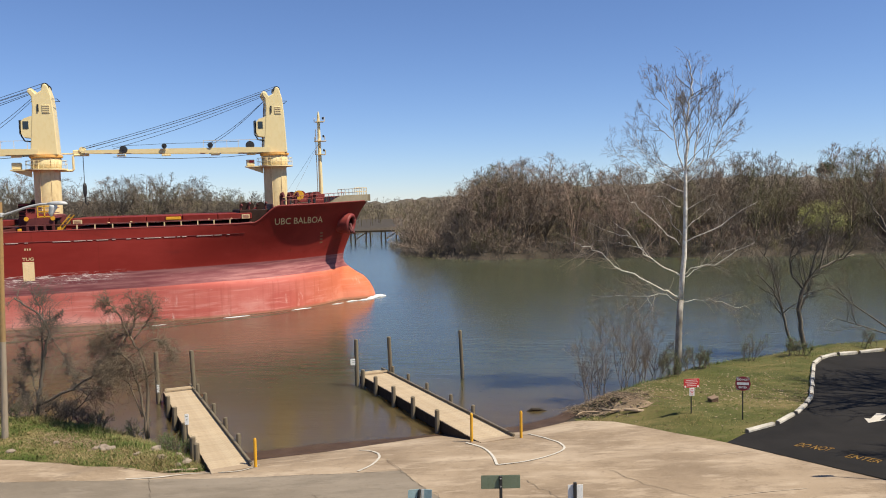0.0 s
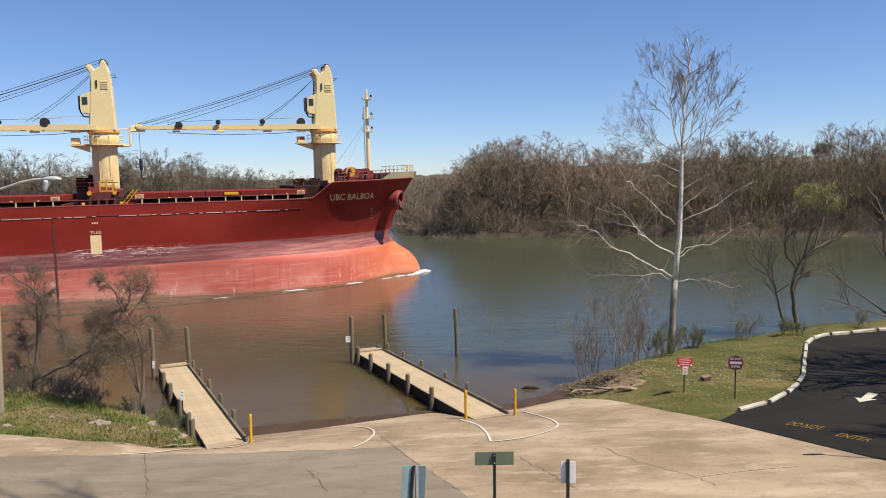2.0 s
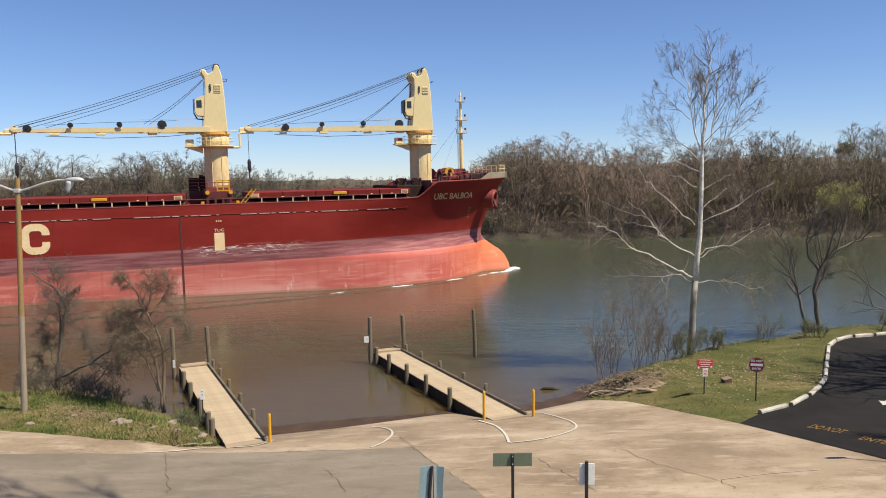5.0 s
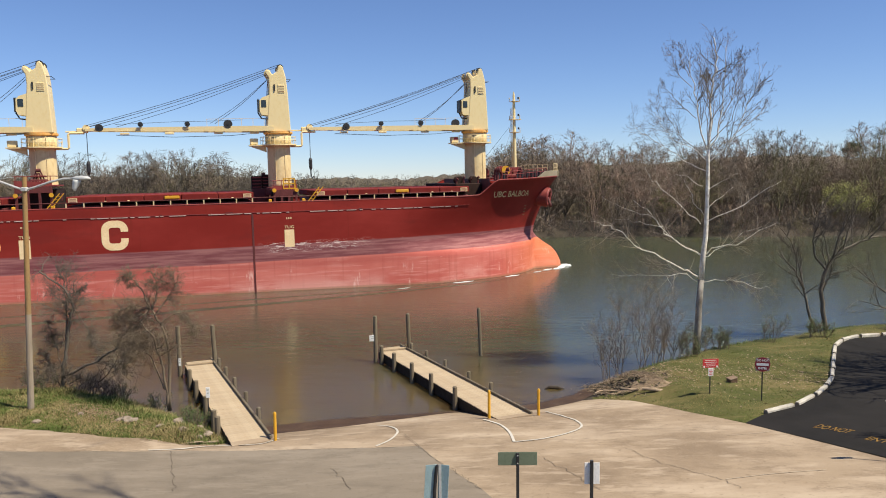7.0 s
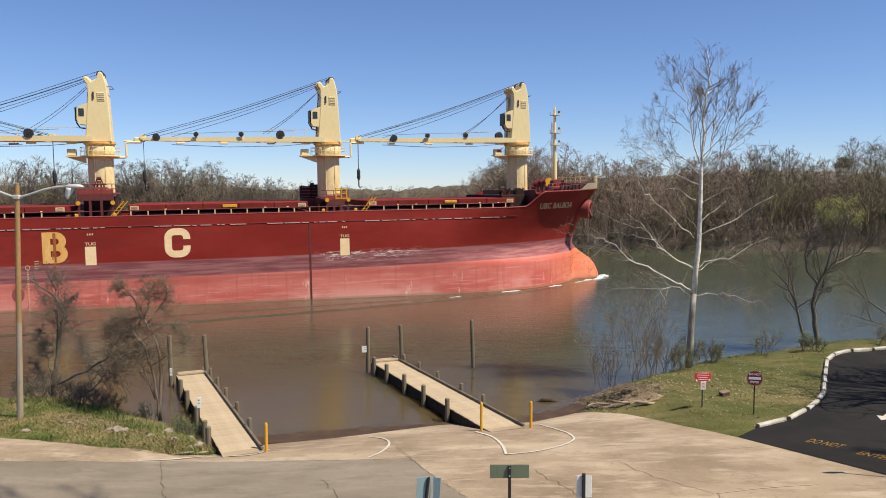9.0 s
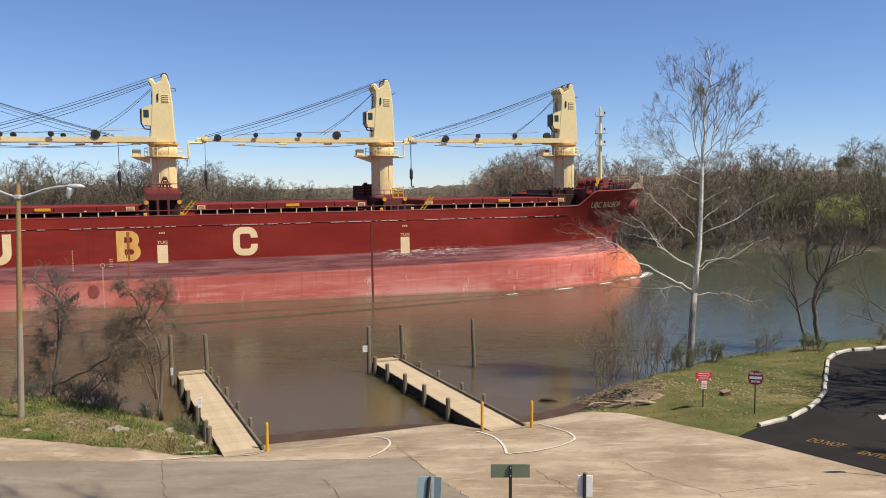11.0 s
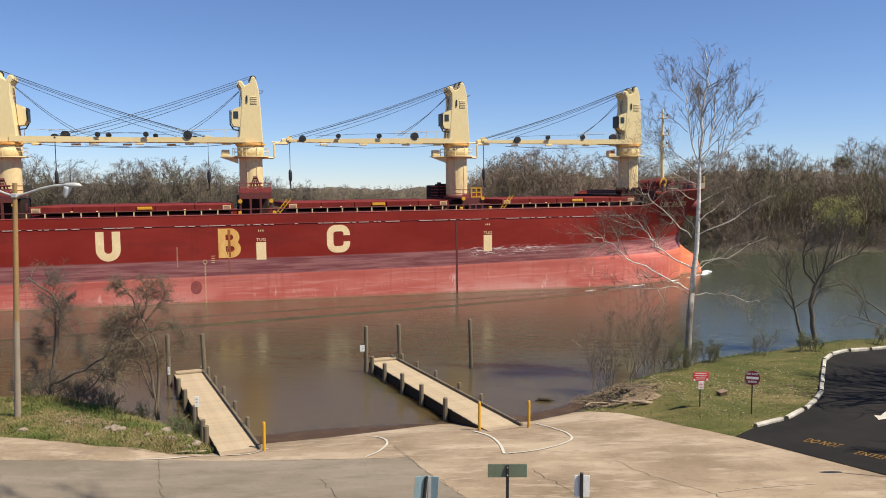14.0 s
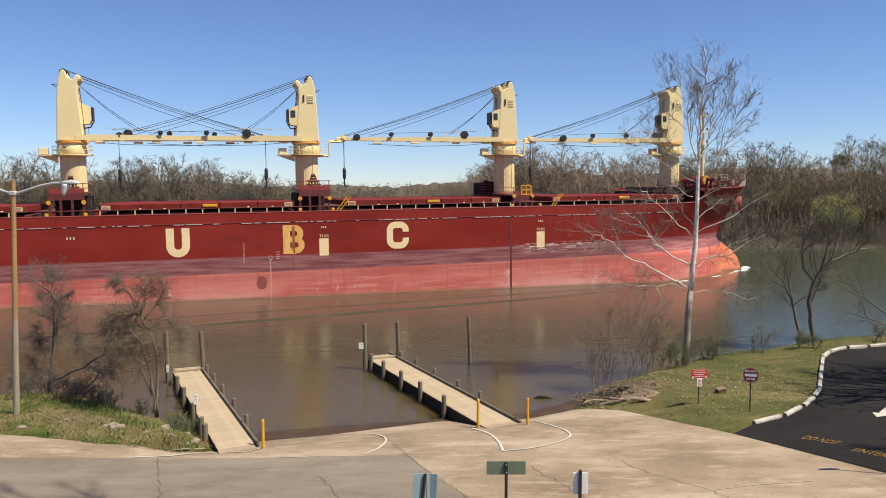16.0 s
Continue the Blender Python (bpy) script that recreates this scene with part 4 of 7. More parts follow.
for q in set(ship.children) - had:
    if q.name.split(".")[0] in ("windlass", "winch_wheel", "bollard", "vent", "forecastle_rail", "rail_post"):
        q.location.z = -0.38


RIB = Shape().box(0, 0, 0, 0.10, 0.3, 1.3).mesh("coaming_rib", DARKRED)


def build_deck():
    """Hatches with coamings and covers between the cranes, the side rail in front of them, stores and ladders."""
    for x0, x1 in ((-66, -48.5), (-40.5, -20.6), (-13.0, 9.3), (15.7, 36.6), (44.0, 64.2)):
        body = Shape().box((x0 + x1) / 2, 0, 9.4, x1 - x0, 16.6, 1.35, bevel=0.06)
        hatch = part("hatch_coaming", body, DARKRED, ship, "dark red hatch coaming")
        n = 5
        for k in range(n):
            w = (x1 - x0) / n
            part("hatch_cover", Shape().box(x0 + (k + 0.5) * w, 0, 10.78, w - 0.05, 17.8, 0.72, bevel=0.07), HATCHRED, hatch)
        q = x0 + 0.6
        while q < x1:
            ob = new("coaming_rib", RIB)
            ob.parent, ob.location = hatch, (q, -8.42, 9.4)
            q += 1.8
        for x in (x0 + 0.75, x1 - 0.75):
            part("notice_board", Shape().box(x, -8.94, 10.72, 0.95, 0.05, 0.52, bevel=0.01), CREAM, hatch, "cream notice board")
            for j in range(3):
                part("notice_line", Shape().box(x, -8.975, 10.85 - j * 0.14, 0.7, 0.01, 0.05), RED, hatch)
        part("life_raft_board", Shape().box(x0 + 0.55 * (x1 - x0), -9.0, 10.80, 1.7, 0.16, 0.40, bevel=0.08), BRIGHT, hatch, "bright yellow marker board")
        for q in (0.2, 0.32, 0.75, 0.88):
            part("cleat", Shape().box(x0 + q * (x1 - x0), -8.96, 10.52, 0.25, 0.12, 0.14, bevel=0.03), YELLOW, hatch)
    top = Shape().tube([(-60, -13.3, 10.55), (55, -13.3, 10.55), (62.5, -12.4, 10.55)], 0.055, 6)
    part("side_rail", top, DARKRED, ship)
    post = Shape().box(0, 0, 0.32, 0.13, 0.06, 0.66).mesh("rail_post", CREAM)
    x = -34.0
    while x < 62.5:
        if not any(c - 3.1 < x < c + 3.3 for c in (-16.65, 12.1, 40.6)):
            ob = new("rail_post", post)
            ob.parent = ship
            ob.location = (x, -13.3 if x < 55 else -13.3 + 0.12 * (x - 55), 9.9)
        x += 1.8
    part("rack_stand", Shape().box(38.3, 2.0, 10.1, 2.6, 2.4, 2.7, bevel=0.05), DARKRED, ship)
    # drawn-up ladders, stores and lockers by the crane houses
    for x0 in (42.4, 70.6 - 57.0):
        lad = Shape()
        for dx in (0, 0.45):
            lad.tube([(x0 + dx, -11.2, 9.3), (x0 + 1.9 + dx, -11.2, 11.6)], 0.06, 5)
        for k in range(6):
            lad.tube([(x0 + 0.3 * k, -11.2, 9.4 + k * 0.38), (x0 + 0.45 + 0.3 * k, -11.2, 9.4 + k * 0.38)], 0.04, 4)
        part("deck_ladder", lad, BRIGHT, ship, "yellow inclined deck ladder")
    for x, y, s in ((37.6, 2.0, (1.2, 2.2, 1.7)), (38.95, 2.2, (1.2, 2.0, 1.9))):
        box_ = part("deck_rack", Shape().box(x, y, 11.4 + s[2] / 2, *s, bevel=0.05), SHADEDBROWN, ship, "dark slatted deck rack")
        for k in range(4):
            part("slat", Shape().box(x, y - s[1] / 2 - 0.03, 11.65 + k * 0.42, s[0] - 0.1, 0.05, 0.12), RED, box_)
    # the house in front of the forecastle, dark with painted-in bulkhead shade, with reels and vents on it
    house_ = part("fore_house", Shape().box(64.6, 0, 10.1, 3.6, 15.0, 2.8, bevel=0.08), SHADEDBROWN, ship, "house below the foremost crane, its shade put into the dark colour")
    for y in (-6.2, -3.8, -1.6):
        part("house_door", Shape().box(62.76, y, 9.9, 0.06, 0.9, 1.9, bevel=0.02), DARKRED, house_)
    for x, y in ((63.4, -6.6), (65.4, -6.9), (64.3, -4.4)):
        part("rope_reel", Shape().tube([(x, y - 0.5, 11.95), (x, y - 0.42, 11.95), (x, y + 0.42, 11.95), (x, y + 0.5, 11.95)], [0.5, 0.34, 0.34, 0.5], 14), SHADEDBROWN, ship, "dark mooring rope reel")
    for k in range(4):
        part("vent", Shape().tube([(63.0 + k * 1.0, -7.2, 11.4), (63.0 + k * 1.0, -7.2, 12.0 + 0.2 * (k % 2)), (63.15 + k * 1.0, -7.3, 12.15 + 0.2 * (k % 2))], [0.13, 0.13, 0.2], 8), DARKRED, ship)


build_deck()


def build_crane():
    """One crane on its post; its own x axis runs from the jib towards the back of the house."""
    crane = thing("deck_crane", "cream deck crane with a lowered lattice-free box jib", "", at=pose(0, 0, 0))
    post = Shape().tube([(0, 0, 9.0), (0, 0, 12.0), (0, 0, 16.6), (0, 0, 16.9), (0, 0, 17.0), (0, 0, 18.6)], [1.52, 1.52, 1.5, 1.5, 1.7, 1.7], 40)
    part("post", post, POSTPAINT, crane, "cream round crane post with brown runs", True)
    ring = Shape().tube([(0, 0, 17.05), (0, 0, 17.2)], 2.35, 24)
    part("platform", ring, YELLOW, crane)
    rail = Shape()
    for h in (0.55, 1.0):
        rail.tube([(2.3 * math.cos(a), 2.3 * math.sin(a), 17.2 + h) for a in (i * math.pi / 12 for i in range(25))], 0.03, 4)
    for i in range(12):
        a = i * math.pi / 6
        rail.tube([(2.3 * math.cos(a), 2.3 * math.sin(a), 17.2), (2.3 * math.cos(a), 2.3 * math.sin(a), 18.2)], 0.03, 4)
    part("platform_rail", rail, YELLOW, crane)
    part("side_platform", Shape().box(-2.9, -0.4, 17.1, 1.9, 1.5, 0.12).prism([(-3.8, 17.0), (-1.6, 17.0), (-1.6, 16.2)], -0.5, -0.3), YELLOW, crane)
    box_ = part("control_box", Shape().box(-3.2, -0.4, 17.6, 1.0, 1.0, 0.8, bevel=0.06), YELLOW, crane, "cream control box on the platform")
    part("box_label", Shape().box(-3.1, -0.92, 17.75, 0.55, 0.03, 0.32), SIGNRED, box_)
    part("slew_ring", Shape().tube([(0, 0, 18.5), (0, 0, 18.62), (0, 0, 18.85)], [1.72, 1.9, 1.9], 28), RUSTED, crane)
    house = Shape()
    prof = [(-1.5, 18.85), (1.55, 18.85), (1.32, 24.0), (1.15, 25.9), (0.80, 27.2), (0.52, 27.42), (0.25, 27.25), (0.05, 26.55), (-0.55, 26.2), (-0.95, 26.7),
            (-1.3, 26.75), (-1.4, 26.35), (-1.05, 25.8), (-1.0, 24.6)]
    house.prism(prof, -1.5, 1.5)
    hou = part("house", house, YELLOW, crane, "tall tapered cream crane house")
    bev = hou.modifiers.new("bevel", "BEVEL")
    bev.width, bev.segments, bev.limit_method = 0.10, 2, "ANGLE"
    part("hatch_plate", Shape().box(0.5, -1.53, 24.35, 0.85, 0.06, 1.0, bevel=0.02), YELLOW, hou)
    for k in range(4):
        part("louvre", Shape().box(0.5, -1.565, 24.0 + k * 0.23, 0.75, 0.03, 0.05), DARKRED, hou)
    part("hook_bracket", Shape().box(-0.35, -1.56, 24.5, 0.16, 0.12, 0.85, Matrix.Identity(4)), BLACK, hou)
    part("top_rail", Shape().tube([(1.15, -1.3, 25.6), (1.75, -1.3, 25.6), (1.75, 1.3, 25.6), (1.15, 1.3, 25.6)], 0.04, 5), BLACK, hou)
    for y in (-1.0, 1.0):
        part("sheave", Shape().tube([(0.5, y - 0.1, 27.1), (0.5, y + 0.1, 27.1)], 0.45, 16), BLACK, hou)
        part("sheave", Shape().tube([(-1.1, y - 0.1, 26.5), (-1.1, y + 0.1, 26.5)], 0.38, 16), YELLOW, hou)
    cab = Shape().prism([(-1.1, 20.9), (-2.1, 21.0), (-2.35, 21.5), (-2.3, 22.9), (-1.95, 23.25), (-1.0, 23.6)], -1.45, 0.2)
    cab_ob = part("cab", cab, YELLOW, crane, "operator cab with dark windows")
    part("window", Shape().box(-1.8, -1.47, 22.45, 0.62, 0.06, 0.9, bevel=0.02), GLASS, cab_ob)
    part("window", Shape().box(-2.37, -0.62, 22.3, 0.06, 1.4, 1.6, bevel=0.02), GLASS, cab_ob)
    part("sun_guard", Shape().box(-2.5, -0.62, 22.2, 0.10, 1.5, 1.7, bevel=0.02).tube([(-2.5, -0.7, 21.3), (-2.1, -0.7, 20.6), (-1.3, -0.7, 20.5)], 0.09, 6), BLACK, cab_ob)
    lad = Shape()
    for y in (-0.2, 0.2):
        lad.tube([(-1.62, y, 18.9), (-1.3, y, 23.0), (-1.1, y, 25.4)], 0.035, 4)
    for k in range(16):
        lad.tube([(-1.62 + 0.03 * k, -0.2, 19.0 + 0.4 * k), (-1.62 + 0.03 * k, 0.2, 19.0 + 0.4 * k)], 0.03, 4)
    part("ladder", lad, DARKRED, crane)
    part("jib_rest", Shape().tube([(1.5, -0.3, 16.95), (2.9, -0.3, 16.95), (3.05, -0.3, 17.1), (3.05, -0.3, 18.7), (3.2, -0.3, 18.85), (4.9, -0.3, 18.85)], 0.14, 8), YELLOW, crane, "cream bent arm that carries the next jib's head")
    # worn runs below the house and hoses down the post
    for a, r in ((-1.95, 0.04), (-1.15, 0.03)):
        part("hose", Shape().tube([(1.56 * math.cos(a), 1.56 * math.sin(a), 12.0), (1.56 * math.cos(a), 1.56 * math.sin(a), 16.6), (1.8 * math.cos(a), 1.8 * math.sin(a), 17.0), (1.76 * math.cos(a), 1.76 * math.sin(a), 18.5)], r, 5), YELLOW, crane)
    # the jib: two box girders that meet at the head
    tip = -23.5
    jib = thing("jib", "", "")
    jib.parent = crane
    for sgn in (-1, 1):
        g = Shape()
        stations = [(-0.6, 1.38, 0.30), (-2.6, 1.28, 0.35), (-8.0, 1.0, 0.33), (-15.0, 0.75, 0.28), (tip + 1.5, 0.5, 0.20), (tip, 0.4, 0.16)]
        pts = []
        for x, y, h in stations:
            for dy, dz in ((-0.2, -h), (0.2, -h), (0.2, h), (-0.2, h)):
                pts.append((x, sgn * y + dy, 19.25 + dz))
        faces = [(0, 1, 2, 3), tuple(reversed(range(20, 24)))]
        for i in range(5):
            faces += [(4 * i + j, 4 * i + (j + 1) % 4, 4 * i + 4 + (j + 1) % 4, 4 * i + 4 + j) for j in range(4)]
        part("girder", g.add(pts, faces), YELLOW, jib, "cream box girder")
    for x, w in ((-4, 2.3), (-9, 1.8), (-14, 1.5), (-19, 1.2), (tip + 0.6, 0.9)):
        part("cross_member", Shape().box(x, 0, 19.25, 0.4, w, 0.36), YELLOW, jib)
    part("jib_head", Shape().box(tip - 0.35, 0, 19.2, 1.3, 0.7, 0.6, bevel=0.08).tube([(tip + 0.1, -0.45, 19.5), (tip + 0.1, 0.45, 19.5)], 0.38, 14), YELLOW, jib, "cream jib head with sheaves")
    part("jib_head_spur", Shape().box(tip - 1.5, 0, 19.05, 1.6, 0.4, 0.16, bevel=0.03), YELLOW, jib)
    for x, r, z in ((-3.2, 0.56, 19.85), (-8.2, 0.33, 19.9), (-13.8, 0.31, 19.85), (-18.6, 0.46, 19.45)):
        part("rope_sheave", Shape().tube([(x, -1.3, z), (x, -1.24, z), (x, -0.96, z), (x, -0.9, z)], [r, r * 0.8, r * 0.8, r], 20).tube([(x, -1.36, z), (x, -0.84, z)], r * 0.25, 10), BLACK, jib, "black rope sheave")
        part("sheave_bracket", Shape().prism([(x - r * 0.6, 19.3), (x + r * 0.6, 19.3), (x + r * 0.25, z + 0.1), (x - r * 0.25, z + 0.1)], -1.18, -1.02), YELLOW, jib)
    for x in (-3.1, -7.6, -13.6, -18.9):
        part("jib_bracket", Shape().box(x, -0.9, 18.72, 1.1, 0.3, 0.24, bevel=0.04), YELLOW, jib)
    rail = Shape().tube([(-1.8, -1.2, 20.6), (-9.0, -1.0, 20.5)], 0.03, 4)
    for k in range(6):
        rail.tube([(-1.8 - 1.44 * k, -1.2 + 0.04 * k, 19.5), (-1.8 - 1.44 * k, -1.2 + 0.04 * k, 20.55)], 0.03, 4)
    part("jib_rail", rail, CREAM, jib)
    part("handline", Shape().tube([(-4.5, -0.9, 20.4), (-9, -0.8, 20.25), (-13, -0.6, 20.2), (-20, -0.4, 19.9)], 0.03, 4), CABLE, jib)
    ropes = []
    for y, z0, x0, z1, x1 in ((-0.9, 27.5, 0.3, 19.75, tip + 0.1), (0.9, 27.45, 0.3, 19.7, tip + 0.5), (-0.5, 26.75, -1.1, 19.6, tip + 0.2), (0.5, 26.6, -1.1, 19.6, tip + 1.6), (-0.2, 26.3, -1.2, 19.6, tip + 3.6),
                              (-0.7, 25.6, -1.2, 20.0, -8.6), (0.4, 25.6, -1.2, 20.0, -8.0)):
        mid = [((1 - t) * x0 + t * x1, y * (1 - 0.5 * t), (1 - t) * z0 + t * z1 - 0.35 * math.sin(math.pi * t)) for t in (i / 8 for i in range(9))]
        part("wire_rope", Shape().tube(mid, 0.038, 4), CABLE, crane)
    for y in (-0.2, 0.2):
        part("wire_rope", Shape().tube([(-0.9, y, 18.9), (-6, y, 18.45), (-13, y, 18.3), (-20, y, 18.6)], 0.03, 4), CABLE, crane)
    # the hook hangs from the head
    for y in (-0.12, 0.12):
        part("hoist_rope", Shape().tube([(tip + 0.1, y, 18.9), (tip + 0.1, y, 15.3)], 0.035, 4), CABLE, crane)
    part("hook_block", Shape().tube([(tip + 0.1, 0, 15.4), (tip + 0.1, 0, 15.1), (tip + 0.1, 0, 14.1), (tip + 0.1, 0, 13.7)], [0.12, 0.24, 0.24, 0.08], 10)
         .tube([(tip + 0.1, 0, 13.7), (tip + 0.1, 0, 13.0), (tip + 0.3, 0, 12.7), (tip + 0.45, 0, 12.95)], 0.09, 6), BLACK, crane, "black hook block")
    return crane


def crane_house_base(x, zg, forward=False, k=0.68):
    """The mast house at a crane's foot, with a railed gallery at the height zg."""
    part("crane_foot", Shape().tube([(x, 0, 10.6), (x, 0, 11.5), (x, 0, 11.7)], [1.9, 1.9, 1.62], 24), DARKRED, ship, "dark red collar at the crane's foot")
    base = part("mast_house", Shape().box(x, 0, (8.75 + zg - 0.4) / 2, 5.4 * k, 6.0, zg - 0.4 - 8.75, bevel=0.1), SHADEDBROWN, ship, "dark mast house at the crane foot")
    part("gallery", Shape().box(x, -3.2, zg, 6.0 * k, 7.6, 0.16), RED, base, "red gallery floor")
    part("gallery_skirt", Shape().box(x, -6.98, zg - 0.45, 5.0 * k, 0.08, 0.75), DARKRED, base)
    part("gallery_skirt", Shape().box(x, -6.93, zg + 0.28, 5.8 * k, 0.06, 0.4), RED, base)
    for dx in (-2.7 * k, -0.9 * k, 0.9 * k, 2.7 * k):
        part("gallery_post", Shape().box(x + dx, -6.9, (8.75 + zg) / 2, 0.26, 0.26, zg - 8.75), DARKRED, base)
        part("rail_post", Shape().tube([(x + dx, -6.9, zg), (x + dx, -6.9, zg + 1.1)], 0.05, 5), RED, base)
    for h in (0.55, 1.1):
        part("gallery_rail", Shape().tube([(x - 3.0 * k, -3.0, zg + h), (x - 3.0 * k, -6.9, zg + h), (x + 3.0 * k, -6.9, zg + h), (x + 3.0 * k, -3.0, zg + h)], 0.05, 5), RED, base)
    for dx in (-2.75 * k, 2.75 * k):
        part("floodlight", Shape().tube([(x + dx, -7.2, zg - 1.1 if zg > 12 else zg - 0.1), (x + dx, -6.8, zg - 1.1 if zg > 12 else zg - 0.1)], [0.26, 0.2], 12), BRIGHT, base, "round yellow deck light")
    if forward:
        gate = Shape()
        for z in (zg + 0.1, zg + 0.7, zg + 1.3):
            gate.box(x + 0.5, -6.98, z, 1.5, 0.08, 0.14)
        for dx in (-0.2, 0.5, 1.2):
            gate.box(x + dx, -6.98, zg + 0.7, 0.14, 0.08, 1.4)
        part("gate", gate, BRIGHT, base, "yellow access gate")
    for dx in (-2.0, 2.1):
        part("deck_light", Shape().box(x + dx, -8.0, 10.0, 0.4, 0.3, 0.35, bevel=0.05), BRIGHT, base)


crane = build_crane()
crane.parent = ship
crane.location = (68.15, 0, 0)
for x, y, turn in ((40.6, 0, 0), (12.1, 0, 0), (-16.65, 0, 180)):
    other = copy_thing(crane, pose(x, y, 0, 0, 0, turn))
    for o in other.children:
        if turn and o.name.startswith(("side_platform", "control_box")):
            o.matrix_basis = pose(0, 0, 0, 0, 0, 180)
        # the rope sheaves sit further out along these jibs
        for q in list(o.children):
            if q.name.startswith("box_label"):
                bpy.data.objects.remove(q)
            elif q.name.startswith("rope_sheave"):
                q.location.x -= 4.6 if 0 < x < 20 else 3.2
            elif q.name.startswith("sheave_bracket"):
                q.location.x -= 4.6 if 0 < x < 20 else 3.2
for one, q in [(one, q) for one in ship.children if one.name.startswith("deck_crane") for q in one.children if q.name.startswith("jib_rest")]:
    if one.location.x > 60 or one.location.x < 0:
        bpy.data.objects.remove(q)
# every piece of a crane hangs directly from its crane
for one in [q for q in ship.children if q.name.startswith("deck_crane")]:
    for o in list(one.children):
        for q in list(o.children):
            m = o.matrix_basis @ q.matrix_basis
            q.parent = one
            q.matrix_basis = m
        if o.type == "EMPTY":
            bpy.data.objects.remove(o)
for x in (-16.65, 12.1):
    crane_house_base(x, 12.5)
crane_house_base(40.6, 11.35, True, 0.5)
# the grab that hangs at two of the crane feet
for x, y, z in ((12.3, -4.6, 12.6), (38.6, 2.0, 11.6), (-16.4, -4.6, 12.6)):
    s = Shape()
    for dx in (-0.8, 0.8):
        s.tube([(x + dx, y, z), (x + dx * 0.25, y, z + 1.7)], [0.10, 0.08], 6)
    s.tube([(x - 0.25, y, z + 1.7), (x + 0.25, y, z + 1.7)], 0.22, 8)
    for h in (0.1, 0.55, 1.0):
        s.box(x, y, z + h, 2.0 - 0.5 * h, 1.5, 0.22, bevel=0.06)
    s.tube([(x - 0.3, y, z + 0.3), (x - 0.1, y, z + 1.4)], 0.12, 6).tube([(x + 0.3, y, z + 0.3), (x + 0.1, y, z + 1.4)], 0.12, 6)
    part("grab", s, DARKRED, ship, "dark red cargo grab")


# ---- what the ship pushes along: foam at the bow and along the side ----
bow_wave = thing("bow_wave", "small white bow wave and foam flecks beside the hull", "foam")


def foam_piece(x, y, length, wide, tall, turn):
    rnd = random.Random(int(x * 7))
    path, radii = [], []
    for i in range(9):
        t = i / 8 - 0.5
        path.append(Vector((x + math.cos(turn) * t * length, y + math.sin(turn) * t * length, 0.0 + rnd.uniform(-0.02, 0.04))))
        radii.append(max(0.03, wide * (1 - (2 * t) ** 2) ** 0.7 * rnd.uniform(0.7, 1.15)))
    s = Shape().tube(path, radii, 8)
    s.v = [(p[0], p[1], p[2] * tall / wide) for p in s.v]
    part("foam", s, FOAM, bow_wave, smooth=True)


for x, y, length, wide, tall, turn in ((81.4, -1.5, 2.2, 0.6, 0.30, 0.2), (80.2, -2.7, 2.2, 0.4, 0.2, 0.6), (79.0, -4.3, 3.0, 0.34, 0.12, 0.55), (76.9, -5.2, 2.2, 0.18, 0.09, 0.5), (74.6, -7.0, 2.0, 0.10, 0.05, 0.55),
                                       (69.6, -10.2, 3.0, 0.20, 0.08, 0.45), (61.6, -13.75, 3.2, 0.15, 0.06, 0.3), (53.4, -16.7, 2.6, 0.07, 0.04, 0.3)):
    foam_piece(x, y, length, wide, tall, turn)


def wake_ridge(points, wide, tall):
    """A long low swell that spreads from the bow."""
    line = curve_points([(x, y, 0) for x, y in points], 8)
    pts = []
    for i, p in enumerate(line):
        d = (line[min(i + 1, len(line) - 1)] - line[max(i - 1, 0)]).normalized()
        n = Vector((-d.y, d.x, 0))
        fade = min(1.0, i / 6, (len(line) - 1 - i) / 10)
        for q, h in ((-1, -0.04), (-0.55, 0.35), (-0.12, 0.95), (0.12, 1.0), (0.5, 0.45), (1, -0.04)):
            pts.append(p + n * q * wide / 2 + Vector((0, 0, tall * fade * h - 0.022)))
    s = Shape().add(pts, [(6 * i + j, 6 * i + 6 + j, 6 * i + 7 + j, 6 * i + 1 + j) for i in range(len(line) - 1) for j in range(5)])
    part("wake_swell", s, SWELL, bow_wave, "low smooth swell spreading from the bow", True)


wake_ridge([(74.0, -8.2), (62.0, -14.9), (49.0, -19.4), (32.0, -23.8), (17.0, -26.8), (0.0, -29.8), (-30.0, -35.0)], 2.2, 0.10)
wake_ridge([(70.0, -12.0), (58.0, -15.6), (45.0, -17.6), (30.0, -19.8), (10.0, -22.6), (-20.0, -26.6)], 1.7, 0.06)


# ---- trees ----
def limb(rnd, p, d, length, n, wander, lift):
    """A wandering path from p along d that bends upwards by lift."""
    pts = [Vector(p)]
    d = Vector(d).normalized()
    for _ in range(n):
        d = (d + Vector((rnd.gauss(0, wander), rnd.gauss(0, wander), rnd.gauss(0, wander) * 0.7 + lift))).normalized()
        pts.append(pts[-1] + d * (length / n))
    return pts


def off_dir(rnd, d, angle):
    """A way that leaves d by the angle (degrees), to any side."""
    a = d.orthogonal().normalized()
    b = d.cross(a)
    q = rnd.uniform(0, 2 * math.pi)
    return (d * math.cos(radians(angle)) + (a * math.cos(q) + b * math.sin(q)) * math.sin(radians(angle))).normalized()


